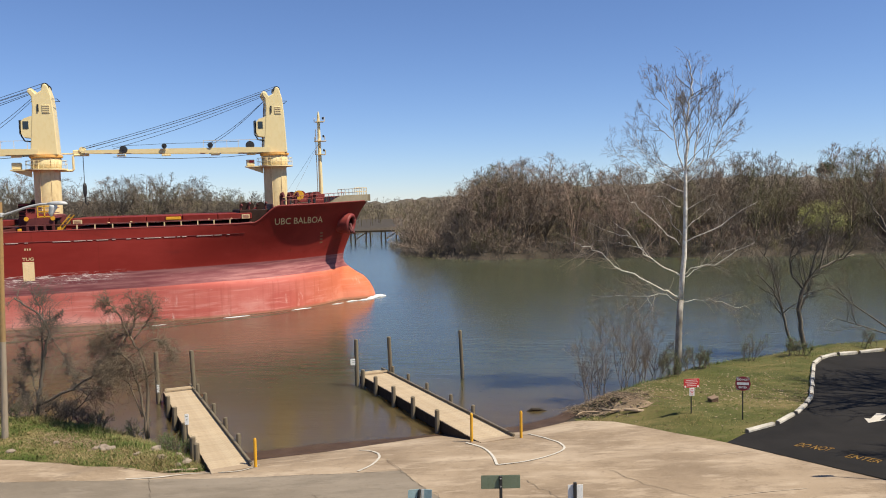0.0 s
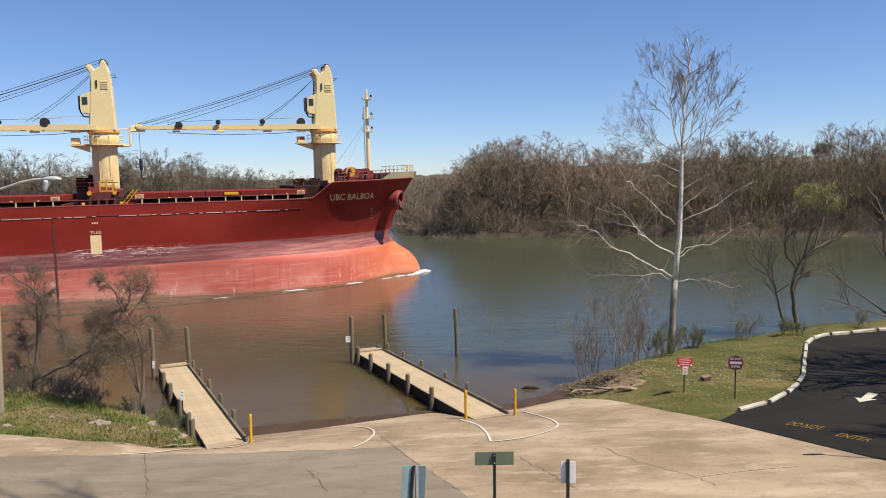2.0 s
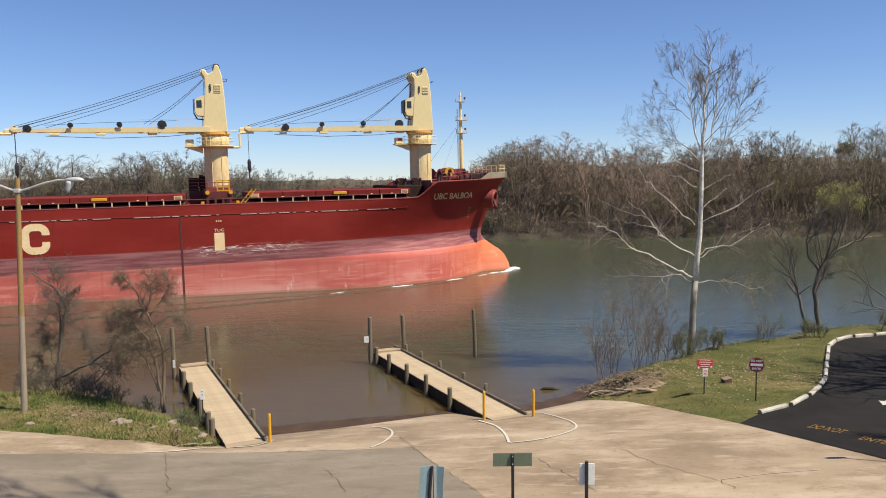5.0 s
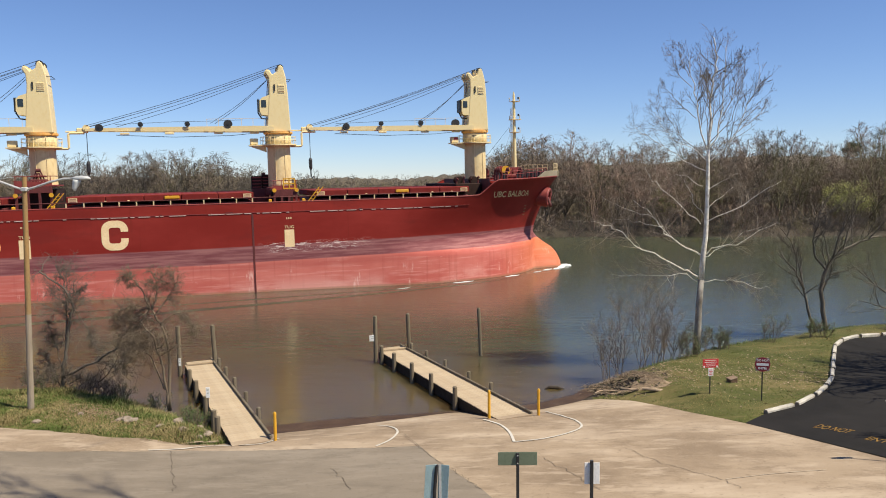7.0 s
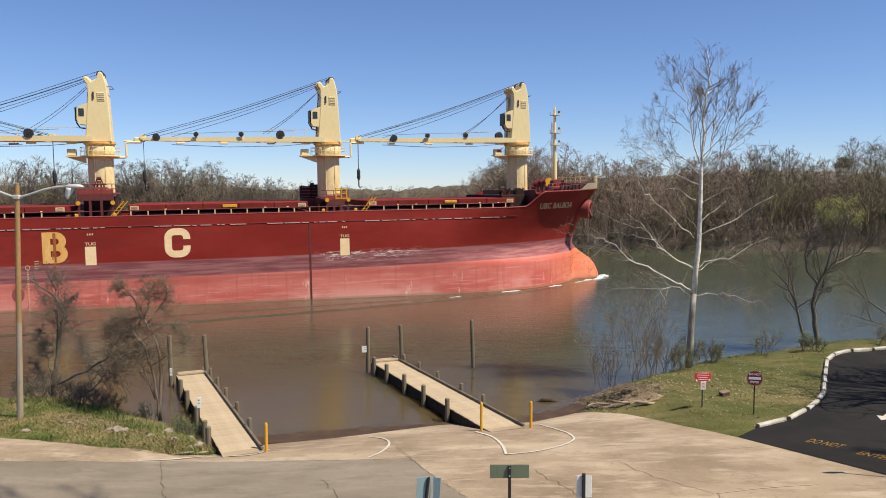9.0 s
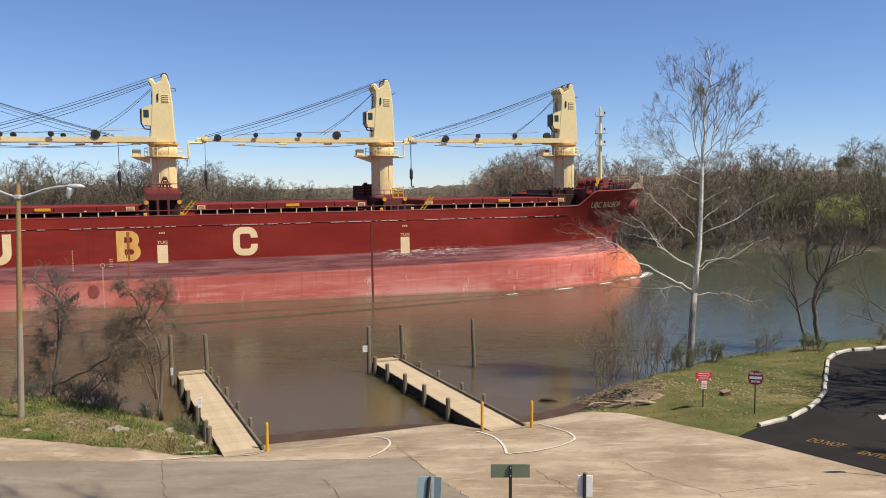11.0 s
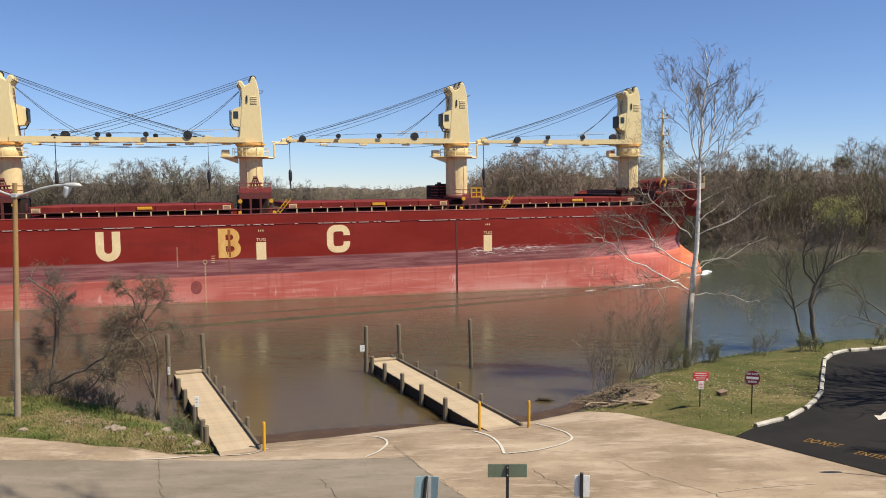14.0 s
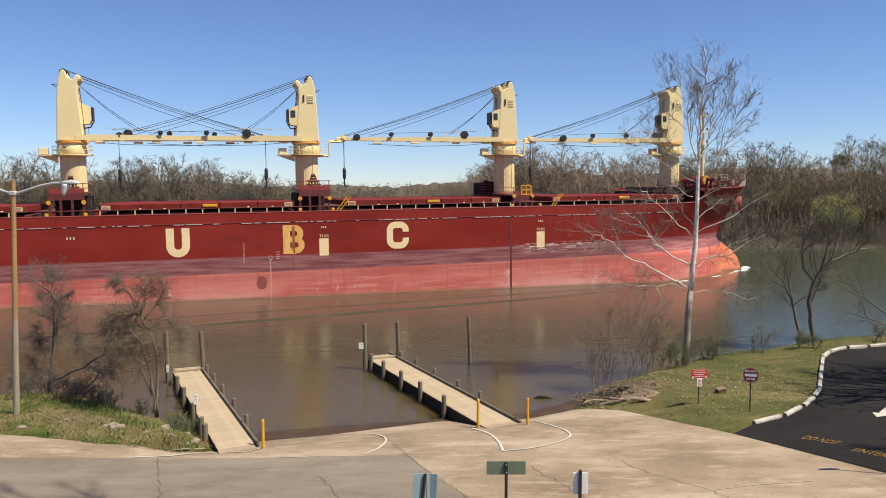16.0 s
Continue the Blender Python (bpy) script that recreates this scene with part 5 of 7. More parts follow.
def fork(rnd, out, pts, radius, level, spec):
    """Adds a limb and all that grows from it to out: (points, first radius, last radius, level)."""
    end = radius * spec["taper"]
    out.append((pts, radius, end, level))
    if level >= len(spec["count"]):
        return
    lo, hi = spec["count"][level]
    total = sum((b - a).length for a, b in zip(pts, pts[1:]))
    for _ in range(rnd.randint(lo, hi)):
        t = rnd.uniform(spec["from"][level], 1.0)
        k = min(int(t * (len(pts) - 1)), len(pts) - 2)
        w = t * (len(pts) - 1) - k
        p = pts[k].lerp(pts[k + 1], w)
        d = (pts[k + 1] - pts[k]).normalized()
        way = off_dir(rnd, d, rnd.uniform(*spec["angle"][level]))
        length = total * rnd.uniform(*spec["length"][level]) * (1.15 - 0.5 * t)
        r = min((radius + (end - radius) * t) * 0.75, spec["thick"][level])
        fork(rnd, out, limb(rnd, p, way, length, spec["bends"][level], spec["wander"], spec["lift"]), r, level + 1, spec)


def limbs_to_shape(limbs, sides=(9, 6, 4, 3, 3)):
    s = Shape()
    for pts, r0, r1, level in limbs:
        if level >= 3:
            pts = [pts[0], pts[-1]]
        n = len(pts) - 1
        s.tube(pts, [max(0.0045, r0 + (r1 - r0) * i / n) for i in range(n + 1)], sides[min(level, len(sides) - 1)], caps=level < 2)
    return s


def leaf_bits(rnd, spots, size, spread):
    """Small flat leaves near the given spots."""
    s = Shape()
    for p in spots:
        c = Vector(p) + Vector((rnd.gauss(0, spread), rnd.gauss(0, spread), rnd.gauss(0, spread)))
        a = Vector((rnd.gauss(0, 1), rnd.gauss(0, 1), rnd.gauss(0, 1))).normalized()
        b = a.orthogonal().normalized()
        k = size * rnd.uniform(0.6, 1.3)
        s.add([c - a * k, c + b * k * 0.45, c + a * k, c - b * k * 0.45], [(0, 1, 2, 3)])
    return s


def raw_mesh(name, s, material):
    me = bpy.data.meshes.new(name)
    me.from_pydata(s.v, [], s.f)
    me.materials.append(material)
    return me


def tree_thing(name, label, x, y, limbs_by_mat, leaves=(), group=""):
    """limbs_by_mat: (part name, limbs, material); leaves: (part name, shape, material)."""
    tree = thing(name, label, "tree" if "tree" in name or "sycamore" in name else "shrub", group, at=pose(x, y, gz(x, y) - 0.06))
    for pname, limbs, material in limbs_by_mat:
        for one in ([[q] for q in limbs] if pname == "bough" else [limbs]):
            ob = new(pname, raw_mesh(pname, limbs_to_shape(one), material))
            ob.parent = tree
            ob.data.shade_smooth()
            if pname in ("branchwork", "twigwork"):
                tagged(ob, kind="stuff")
    for pname, s, material in leaves:
        ob = new(pname, raw_mesh(pname, s, material))
        ob.parent = tree
    return tree


def build_sycamore():
    """White upper trunk with long pale side boughs and an egg-shaped crown of forked leaders."""
    rnd = random.Random(21)
    trunk = [Vector(p) for p in ((0.05, 0, 0), (0.15, 0, 1.6), (0.22, 0.05, 3.5), (0.32, 0.0, 5.1), (0.42, 0.05, 6.6), (0.56, 0.0, 8.1), (0.6, 0.05, 9.2), (0.62, 0.0, 11.1), (0.62, 0.0, 12.9), (0.62, 0.0, 13.7))]
    low, high = [(trunk[:4], 0.25, 0.185, 0)], [(trunk[3:], 0.185, 0.10, 0)]

    def bough(ends, r, depth, spec, out, wave=0.04):
        """A wandering bough through a few (across, up) knees, swinging out in depth."""
        pts = [Vector((x, depth * k / (len(ends) - 1), z + 0.12)) for k, (x, z) in enumerate(ends)]
        path = []
        for a, b in zip(pts, pts[1:]):
            for m in range(3):
                q = a.lerp(b, m / 3)
                path.append(q + (Vector((rnd.gauss(0, wave), rnd.gauss(0, wave), rnd.gauss(0, wave * 0.9))) if path else Vector()))
        path.append(pts[-1])
        fork(rnd, out, path, r * 0.72, 1, spec)
    side = dict(taper=0.25, count=[(0, 0), (18, 22), (6, 8), (2, 4)], angle=[(0, 0), (25, 60), (25, 60), (25, 60)], length=[(0, 0), (0.20, 0.44), (0.3, 0.6), (0.3, 0.6)],
                thick=[0.1, 0.034, 0.018, 0.011], bends=[6, 6, 5, 3], wander=0.15, lift=0.02)
    side["from"] = [0, 0.25, 0.2, 0.2]
    west = ((((0.1, 5.2), (-0.9, 5.7), (-2.4, 6.5), (-4.2, 7.3), (-5.1, 8.2), (-6.0, 8.7), (-7.0, 9.0)), 0.085, -0.8), (((0.3, 6.6), (-0.6, 7.2), (-2.1, 8.2), (-2.6, 8.9), (-3.2, 9.7), (-4.1, 10.3)), 0.08, 0.6),
            (((-1.9, 8.0), (-2.9, 8.7), (-4.0, 8.9), (-5.2, 9.0)), 0.035, 0.9), (((-2.8, 9.1), (-3.6, 9.4), (-5.1, 9.9), (-6.3, 10.6)), 0.03, 0.2), (((0.2, 8.7), (-1.0, 9.7), (-2.2, 10.8), (-3.3, 11.7), (-3.8, 12.5)), 0.05, -1.2))
    upper = ((((0.4, 9.3), (-0.1, 10.2), (-0.6, 11.4), (-0.8, 12.0)), 0.035, 1.2), (((0.3, 11.2), (-0.7, 11.7), (-1.8, 12.0)), 0.03, -1.0), (((0.5, 12.2), (-0.9, 13.0), (-2.2, 13.8), (-3.3, 14.6), (-4.0, 15.2)), 0.04, 0.8),
             (((0.6, 12.8), (-0.5, 13.6), (-1.9, 14.3), (-2.6, 15.2), (-3.1, 16.0)), 0.035, -0.9), (((0.0, 4.9), (-0.5, 5.3), (-2.4, 5.3), (-4.3, 5.2), (-5.5, 5.3)), 0.05, 1.0), (((-2.0, 5.3), (-1.6, 4.4), (-1.8, 3.4)), 0.018, -0.4))
    east = ((((0.4, 6.4), (0.9, 7.1), (2.4, 7.4), (3.9, 8.2), (5.0, 8.8)), 0.06, -0.6), (((0.3, 4.8), (1.7, 5.0), (2.7, 4.8), (4.2, 4.3), (5.2, 4.3)), 0.045, 0.8), (((0.7, 8.9), (2.4, 9.7), (3.8, 10.8), (5.1, 11.5)), 0.05, -0.9),
            (((0.7, 9.7), (1.6, 10.4), (2.6, 11.1)), 0.04, 0.9), (((0.7, 11.0), (1.4, 11.5), (2.4, 12.0)), 0.035, -0.5), (((0.5, 6.5), (1.7, 7.1), (3.2, 8.0), (4.8, 8.4)), 0.035, 1.4))
    boughs = []
    for ends, r, depth in west + upper + east:
        bough(ends, r, depth, side, boughs, 0.08)
    crown = dict(taper=0.2, count=[(0, 0), (15, 18), (6, 8), (2, 4)], angle=[(0, 0), (22, 50), (25, 55), (25, 60)], length=[(0, 0), (0.20, 0.40), (0.24, 0.44), (0.25, 0.45)],
                 thick=[0.1, 0.030, 0.016, 0.012], bends=[6, 6, 5, 3], wander=0.055, lift=0.035)
    crown["from"] = [0, 0.22, 0.1, 0.15]
    leaders = ((((0.6, 13.6), (0.7, 14.7), (0.7, 16.5), (0.9, 17.8), (1.1, 18.9), (0.9, 20.1)), 0.135, 0.2), (((0.6, 13.5), (0.1, 14.5), (-0.2, 16.0), (-0.5, 17.3), (-0.8, 18.2), (-0.9, 19.1)), 0.075, -0.5),
               (((0.6, 13.5), (1.2, 14.3), (1.5, 15.6), (1.6, 16.9), (1.7, 18.0), (1.8, 19.6)), 0.075, 0.5), (((0.7, 12.8), (1.6, 13.6), (2.4, 14.7), (3.0, 16.2), (3.6, 17.3), (3.6, 18.3)), 0.06, -0.7))
    forks = ((((0.7, 16.7), (0.4, 17.6), (0.1, 18.4), (0.1, 19.2)), 0.04, 0.8), (((-0.2, 15.4), (-1.0, 16.1), (-1.8, 16.9), (-2.5, 17.6)), 0.035, 0.5), (((-0.5, 17.2), (-1.4, 17.9), (-2.0, 18.9), (-2.2, 19.2)), 0.03, -0.8),
             (((-0.7, 17.8), (-1.2, 18.7), (-1.3, 19.4)), 0.03, 0.3), (((1.5, 15.5), (2.3, 16.7), (2.7, 17.8), (2.8, 19.1)), 0.04, 0.9), (((1.7, 17.8), (2.2, 18.4), (2.4, 19.2)), 0.03, -0.5))
    outer = ((((2.2, 14.4), (3.3, 15.1), (4.3, 15.9), (4.7, 16.3)), 0.035, 0.8), (((3.0, 16.1), (3.7, 16.9), (4.1, 17.5)), 0.028, -0.4), (((0.7, 14.3), (1.2, 16.0), (1.2, 17.3), (0.6, 19.3)), 0.04, 2.2),
             (((0.6, 13.8), (0.2, 15.2), (0.0, 16.9), (-0.3, 19.2)), 0.04, -2.2), (((0.6, 13.2), (-0.9, 14.2), (-1.8, 15.6), (-2.4, 16.8)), 0.035, 1.6), (((0.7, 14.0), (1.8, 15.2), (2.2, 16.6), (2.2, 18.6)), 0.035, -1.9))
    top = []
    for ends, r, depth in leaders + forks + outer:
        bough([(x, 13.5 + (z - 13.5) * 1.11 if z > 13.5 else z) for x, z in ends], r, depth, crown, top)
    main = [q for q in top if q[3] <= 1]
    pale = [q for q in boughs if q[3] <= 1] + main[:4]
    light = [q for q in boughs if q[3] == 2]
    mid = [q for q in top if q[3] == 2]
    fine = [q for q in boughs + top if q[3] > 2]
    tree_thing("sycamore", "tall bare sycamore with white upper bark on the bank", 16.2, 52.4,
               [("trunk", low, TRUNKBARK), ("upper_trunk", high, PALEBARK), ("bough", pale, PALEBARK), ("bough", main[4:], PALETWIG), ("branchwork", light, PALETWIG), ("branchwork", mid, BROWNTWIG), ("twigwork", fine, BROWNTWIG)])


build_sycamore()

SCRUB = dict(taper=0.35, count=[(7, 9), (7, 10), (6, 8), (3, 5)], angle=[(25, 60), (25, 70), (30, 75), (30, 80)], length=[(0.4, 0.7), (0.3, 0.55), (0.3, 0.55), (0.3, 0.6)],
             thick=[0.06, 0.03, 0.014, 0.008], bends=[6, 5, 4, 3], wander=0.2, lift=0.0)
SCRUB["from"] = [0.5, 0.2, 0.15, 0.1]
OPEN = dict(taper=0.3, count=[(5, 7), (5, 7), (4, 6)], angle=[(25, 50), (25, 55), (25, 60)], length=[(0.35, 0.6), (0.3, 0.5), (0.3, 0.5)],
            thick=[0.06, 0.025, 0.011], bends=[6, 5, 4], wander=0.12, lift=0.05)
OPEN["from"] = [0.3, 0.2, 0.2]
SAPLING = dict(taper=0.3, count=[(7, 9), (5, 7), (2, 4)], angle=[(18, 40), (20, 45), (20, 50)], length=[(0.3, 0.5), (0.3, 0.5), (0.3, 0.5)],
               thick=[0.02, 0.011, 0.007], bends=[5, 4, 3], wander=0.08, lift=0.05)
SAPLING["from"] = [0.2, 0.2, 0.2]


def stems_tree(name, label, x, y, stems, spec, seed, wood=BARK, leaves=None, group=""):
    """stems: (dx, dy, way x, way y, way z, length, radius), or (knees, radius) for a stem of known bends."""
    rnd = random.Random(seed)
    out = []
    for knees, r in [q for q in stems if len(q) == 2]:
        path = []
        for a, b in zip(knees, knees[1:]):
            for m in range(3):
                path.append(Vector(a).lerp(Vector(b), m / 3) + Vector([rnd.gauss(0, 0.03) if path else 0 for _ in range(3)]))
        fork(rnd, out, path + [Vector(knees[-1])], r, 0, spec)
    stems = [q for q in stems if len(q) > 2]
    for dx, dy, ax, ay, az, length, r in stems:
        fork(rnd, out, limb(rnd, (dx, dy, 0), (ax, ay, az), length, 8, 0.08, 0.0), r, 0, spec)
    thick, fine = [q for q in out if q[3] <= 1], [q for q in out if q[3] > 1]
    extra = []
    if leaves:
        share, size, material, spread = leaves
        spots = [q[0][-1] for q in fine if rnd.random() < share]
        extra = [("foliage", leaf_bits(rnd, spots * 2, size, spread), material)]
    return tree_thing(name, label, x, y, [("trunk", thick, wood), ("twigwork", fine, SCRUBBARK if wood is SCRUBBARK else BROWNTWIG if wood is not BARK else BARK)], extra, group)


TANGLE = dict(SCRUB, count=[(11, 13), (8, 10), (6, 8), (2, 3)], length=[(0.32, 0.55), (0.3, 0.55), (0.3, 0.55), (0.3, 0.6)], lift=-0.03, wander=0.15, thick=[0.034, 0.015, 0.008, 0.005])
TANGLE["from"] = [0.42, 0.12, 0.1, 0.1]
WISPY = dict(TANGLE, count=[(20, 24), (7, 9), (4, 6)], angle=[(25, 75), (25, 70), (25, 75)], length=[(0.2, 0.42), (0.35, 0.7), (0.4, 0.8)], thick=[0.022, 0.010, 0.006], bends=[6, 5, 4], wander=0.2, lift=-0.02)
WISPY["from"] = [0.3, 0.1, 0.1]
WEEPING = dict(WISPY, length=[(0.24, 0.5), (0.4, 0.75), (0.4, 0.8)], lift=-0.07, count=[(18, 22), (8, 10), (4, 6)])
stems_tree("scrub_tree", "bare leaning scrub tree on the grassy bank", -22.7, 45.4,
           [([(-0.35, 0, 0.0), (-0.25, 0, 1.3), (-0.1, 0, 2.1), (0.1, 0, 3.1), (0.4, 0, 4.6), (0.6, 0, 5.1), (0.3, 0, 5.7), (0.1, 0, 6.2), (-0.9, 0.1, 6.8), (-1.4, 0.1, 7.2)], 0.115), ([(0.3, 0, 5.7), (0.7, 0.1, 6.0), (1.3, 0.2, 6.3)], 0.05),
            ([(-0.2, 0, 1.3), (0.0, 0.1, 3.4), (0.1, 0.1, 4.7), (0.1, 0.1, 5.6), (0.0, 0.1, 6.7), (-0.4, 0.2, 7.5)], 0.06), ([(0.6, 0, 5.0), (1.2, 0.1, 3.9), (1.7, 0.2, 2.7), (1.9, 0.2, 1.9)], 0.035),
            ([(-0.3, 0, 1.2), (-0.6, 0.1, 2.6), (-0.9, 0.1, 3.4), (-1.0, 0.1, 4.2)], 0.04), ([(-0.4, 0.1, 0.2), (-1.0, 0.2, 1.4), (-1.5, 0.3, 2.2)], 0.035)], dict(WISPY, count=[(26, 30), (7, 9), (4, 6)], length=[(0.14, 0.30), (0.35, 0.7), (0.4, 0.8)]), 4)
stems_tree("scrub_tree", "arched bare scrub tree with a tangled weeping crown", -15.7, 42.2,
           [([(0.1, 0, 0.4), (0.05, 0, 1.4), (-0.3, 0, 3.4), (-0.6, 0, 4.5), (-1.2, 0, 5.3), (-1.5, 0, 5.5)], 0.085), ([(0.15, 0, 0.4), (0.2, 0.1, 3.1), (0.1, 0.1, 4.3), (-0.2, 0.1, 5.2), (-0.6, 0, 6.0), (-0.9, 0, 6.2)], 0.095),
            ([(-0.1, 0, 1.6), (-0.8, 0.1, 3.4), (-1.3, 0.1, 4.1), (-2.0, 0.1, 4.3)], 0.05), ([(-0.6, 0, 6.0), (-0.3, 0.1, 6.8), (-0.4, 0.2, 7.5), (-0.6, 0.2, 8.1)], 0.05), ([(-0.7, 0, 6.1), (-1.1, 0.2, 6.9), (-1.6, 0.3, 7.5), (-2.0, 0.3, 7.9)], 0.05),
            ([(-0.4, 0, 5.8), (0.2, 0.2, 6.6), (0.6, 0.3, 7.3), (0.4, 0.3, 8.0)], 0.045), ([(-0.2, 0, 5.2), (0.5, 0.1, 5.8), (1.1, 0.2, 5.7), (1.6, 0.2, 5.0)], 0.04), ([(-0.9, 0, 6.1), (-1.6, 0.1, 6.3), (-2.4, 0.2, 6.0), (-2.7, 0.2, 5.4)], 0.04),
            ([(-1.2, 0, 5.5), (-1.7, 0.1, 4.9), (-2.0, 0.1, 4.1), (-2.5, 0.1, 3.0)], 0.03), ([(-0.7, 0.1, 6.1), (-1.2, 0.1, 5.2), (-1.8, 0.2, 4.5), (-2.1, 0.2, 3.8)], 0.03), ([(-0.8, -0.1, 6.0), (-1.4, -0.1, 5.0), (-1.7, 0, 4.3), (-1.9, 0, 3.6)], 0.028)],
           WEEPING, 11, wood=SCRUBBARK)
stems_tree("leaning_tree", "long bare trunk leaning along the bank into its neighbour", -22.7, 45.4,
           [([(-0.1, -0.2, 1.0), (1.2, -0.6, 1.6), (2.2, -1.0, 2.1), (3.6, -1.6, 2.9), (4.2, -1.8, 3.7), (4.7, -2.0, 4.4), (5.3, -2.2, 5.2)], 0.085), ([(1.6, -0.8, 0.4), (2.6, -1.2, 1.1), (3.5, -1.5, 2.0), (3.9, -1.7, 2.9)], 0.04),
            ([(0.9, -0.5, 0.5), (1.9, -0.8, 1.1), (2.8, -1.2, 1.7), (3.4, -1.5, 2.6)], 0.03), ([(0.2, -0.2, 0.6), (0.9, -0.4, 0.9), (1.9, -0.7, 1.0), (2.6, -1.0, 0.7)], 0.03)], dict(WEEPING, length=[(0.16, 0.38), (0.4, 0.7), (0.4, 0.8)], count=[(10, 12), (4, 6), (2, 4)]), 15)
for x, y, h, seed in ((-23.1, 44.9, 1.7, 151), (-21.9, 44.9, 1.5, 152), (-20.9, 44.2, 1.3, 153), (-19.6, 43.6, 1.1, 154), (-24.3, 45.2, 1.6, 155)):
    rnd = random.Random(seed)
    stems_tree("thorn_shrub", "low bare thorny shrub on the bank edge", x, y, [(rnd.uniform(-0.4, 0.4), rnd.uniform(-0.3, 0.3), rnd.uniform(-0.7, 0.7), rnd.uniform(-0.4, 0.4), 1, h * rnd.uniform(0.7, 1.1), 0.016) for _ in range(9)],
               dict(WISPY, count=[(7, 9), (4, 6), (2, 3)], length=[(0.3, 0.6), (0.4, 0.7), (0.4, 0.7)]), seed, group="thorny shrubs on the bank")
OPEN["from"] = [0.42, 0.2, 0.2]
SPREADING = dict(OPEN, count=[(8, 10), (7, 9), (5, 7), (2, 4)], angle=[(28, 60), (25, 60), (25, 60), (25, 60)], length=[(0.3, 0.55), (0.3, 0.5), (0.3, 0.5), (0.3, 0.5)], thick=[0.05, 0.022, 0.011, 0.006], bends=[6, 5, 4, 3])
SPREADING["from"] = [0.36, 0.2, 0.2, 0.2]
stems_tree("bank_tree", "dark many-stemmed bare tree at the water", 29.8, 62.3,
           [([(-0.2, 0, 0), (-0.5, 0, 2.0), (-0.75, 0, 3.6), (-0.4, 0, 5.2), (0.1, 0, 6.0), (1.0, 0.1, 6.8), (2.4, 0.1, 7.4), (3.7, 0.1, 7.8)], 0.20), ([(-0.9, 0.1, 0), (-1.7, 0.1, 2.1), (-2.0, 0.1, 3.6), (-2.8, 0.2, 5.2), (-4.0, 0.2, 6.4)], 0.13),
            ([(-0.4, 0, 5.2), (-1.1, 0.3, 6.1), (-1.3, 0.4, 7.4), (-0.9, 0.4, 9.3), (-0.6, 0.4, 10.6)], 0.10), ([(0.1, 0, 6.0), (0.5, -0.2, 7.9), (1.4, -0.3, 9.3), (1.8, -0.3, 10.4)], 0.09), ([(-0.65, 0, 3.4), (0.1, 0.2, 4.7), (0.2, 0.3, 6.0)], 0.07),
            ([(-2.0, 0.1, 3.6), (-2.4, 0.3, 5.7), (-3.0, 0.4, 7.5), (-4.0, 0.5, 8.6)], 0.07)], SPREADING, 6, wood=BARK)
stems_tree("bank_tree", "bare spreading tree at the water beside the driveway", 38.6, 63.4, [(0, 0, -0.15, 0, 1, 10.5, 0.2), (-0.2, 0.1, -0.9, 0.1, 0.55, 7.6, 0.10), (-0.1, 0, -0.95, -0.1, 0.28, 6.4, 0.08), (0.1, 0, -0.6, 0, 1, 8.4, 0.12), (0.2, 0, 0.5, 0, 1, 8, 0.12)], OPEN, 9, leaves=(0.06, 0.05, BUD, 0.1))
for k, (x, y, h) in enumerate(((9.6, 48.9, 3.6), (10.7, 49.9, 5.0), (11.6, 49.6, 5.4), (12.3, 50.4, 5.2), (13.0, 50.9, 4.6), (13.8, 51.6, 3.6), (10.1, 49.2, 4.2), (14.7, 52.2, 3.2))):
    rnd = random.Random(60 + k)
    stems = [(rnd.uniform(-0.3, 0.3), rnd.uniform(-0.3, 0.3), rnd.uniform(-0.3, 0.3), rnd.uniform(-0.2, 0.2), 1, h * rnd.uniform(0.7, 1.1), 0.020) for _ in range(4)]
    stems_tree("sapling_shrub", "thin brown bare saplings at the water's edge", x, y, stems, SAPLING, 70 + k, wood=BARK_B, group="saplings on the bank")
for k, (x, y, h, n) in enumerate(((15.1, 52.0, 2.5, 6), (16.9, 52.9, 1.9, 8), (17.9, 53.4, 1.6, 8), (15.6, 51.6, 1.3, 7), (18.8, 53.8, 1.3, 7), (22.6, 55.9, 2.0, 6), (26.4, 57.4, 1.3, 9), (27.2, 57.5, 1.2, 9), (33.4, 59.7, 1.6, 7),
                                  (-13.2, 39.6, 1.1, 8), (-13.9, 40.5, 1.2, 8), (-16.6, 43.0, 1.3, 7), (-18.9, 44.0, 1.3, 7), (-24.0, 45.3, 1.2, 6))):
    rnd = random.Random(90 + k)
    stems = [(rnd.uniform(-0.5, 0.5), rnd.uniform(-0.4, 0.4), rnd.uniform(-0.5, 0.5), rnd.uniform(-0.4, 0.4), 1, h * rnd.uniform(0.6, 1), 0.018) for _ in range(n)]
    stems_tree("leafy_shrub", "small shrub with fresh green leaves on the bank", x, y, stems, SAPLING, 110 + k, wood=BARK_B, leaves=(0.24, 0.036, LEAF, 0.09), group="leafy shrubs on the bank")


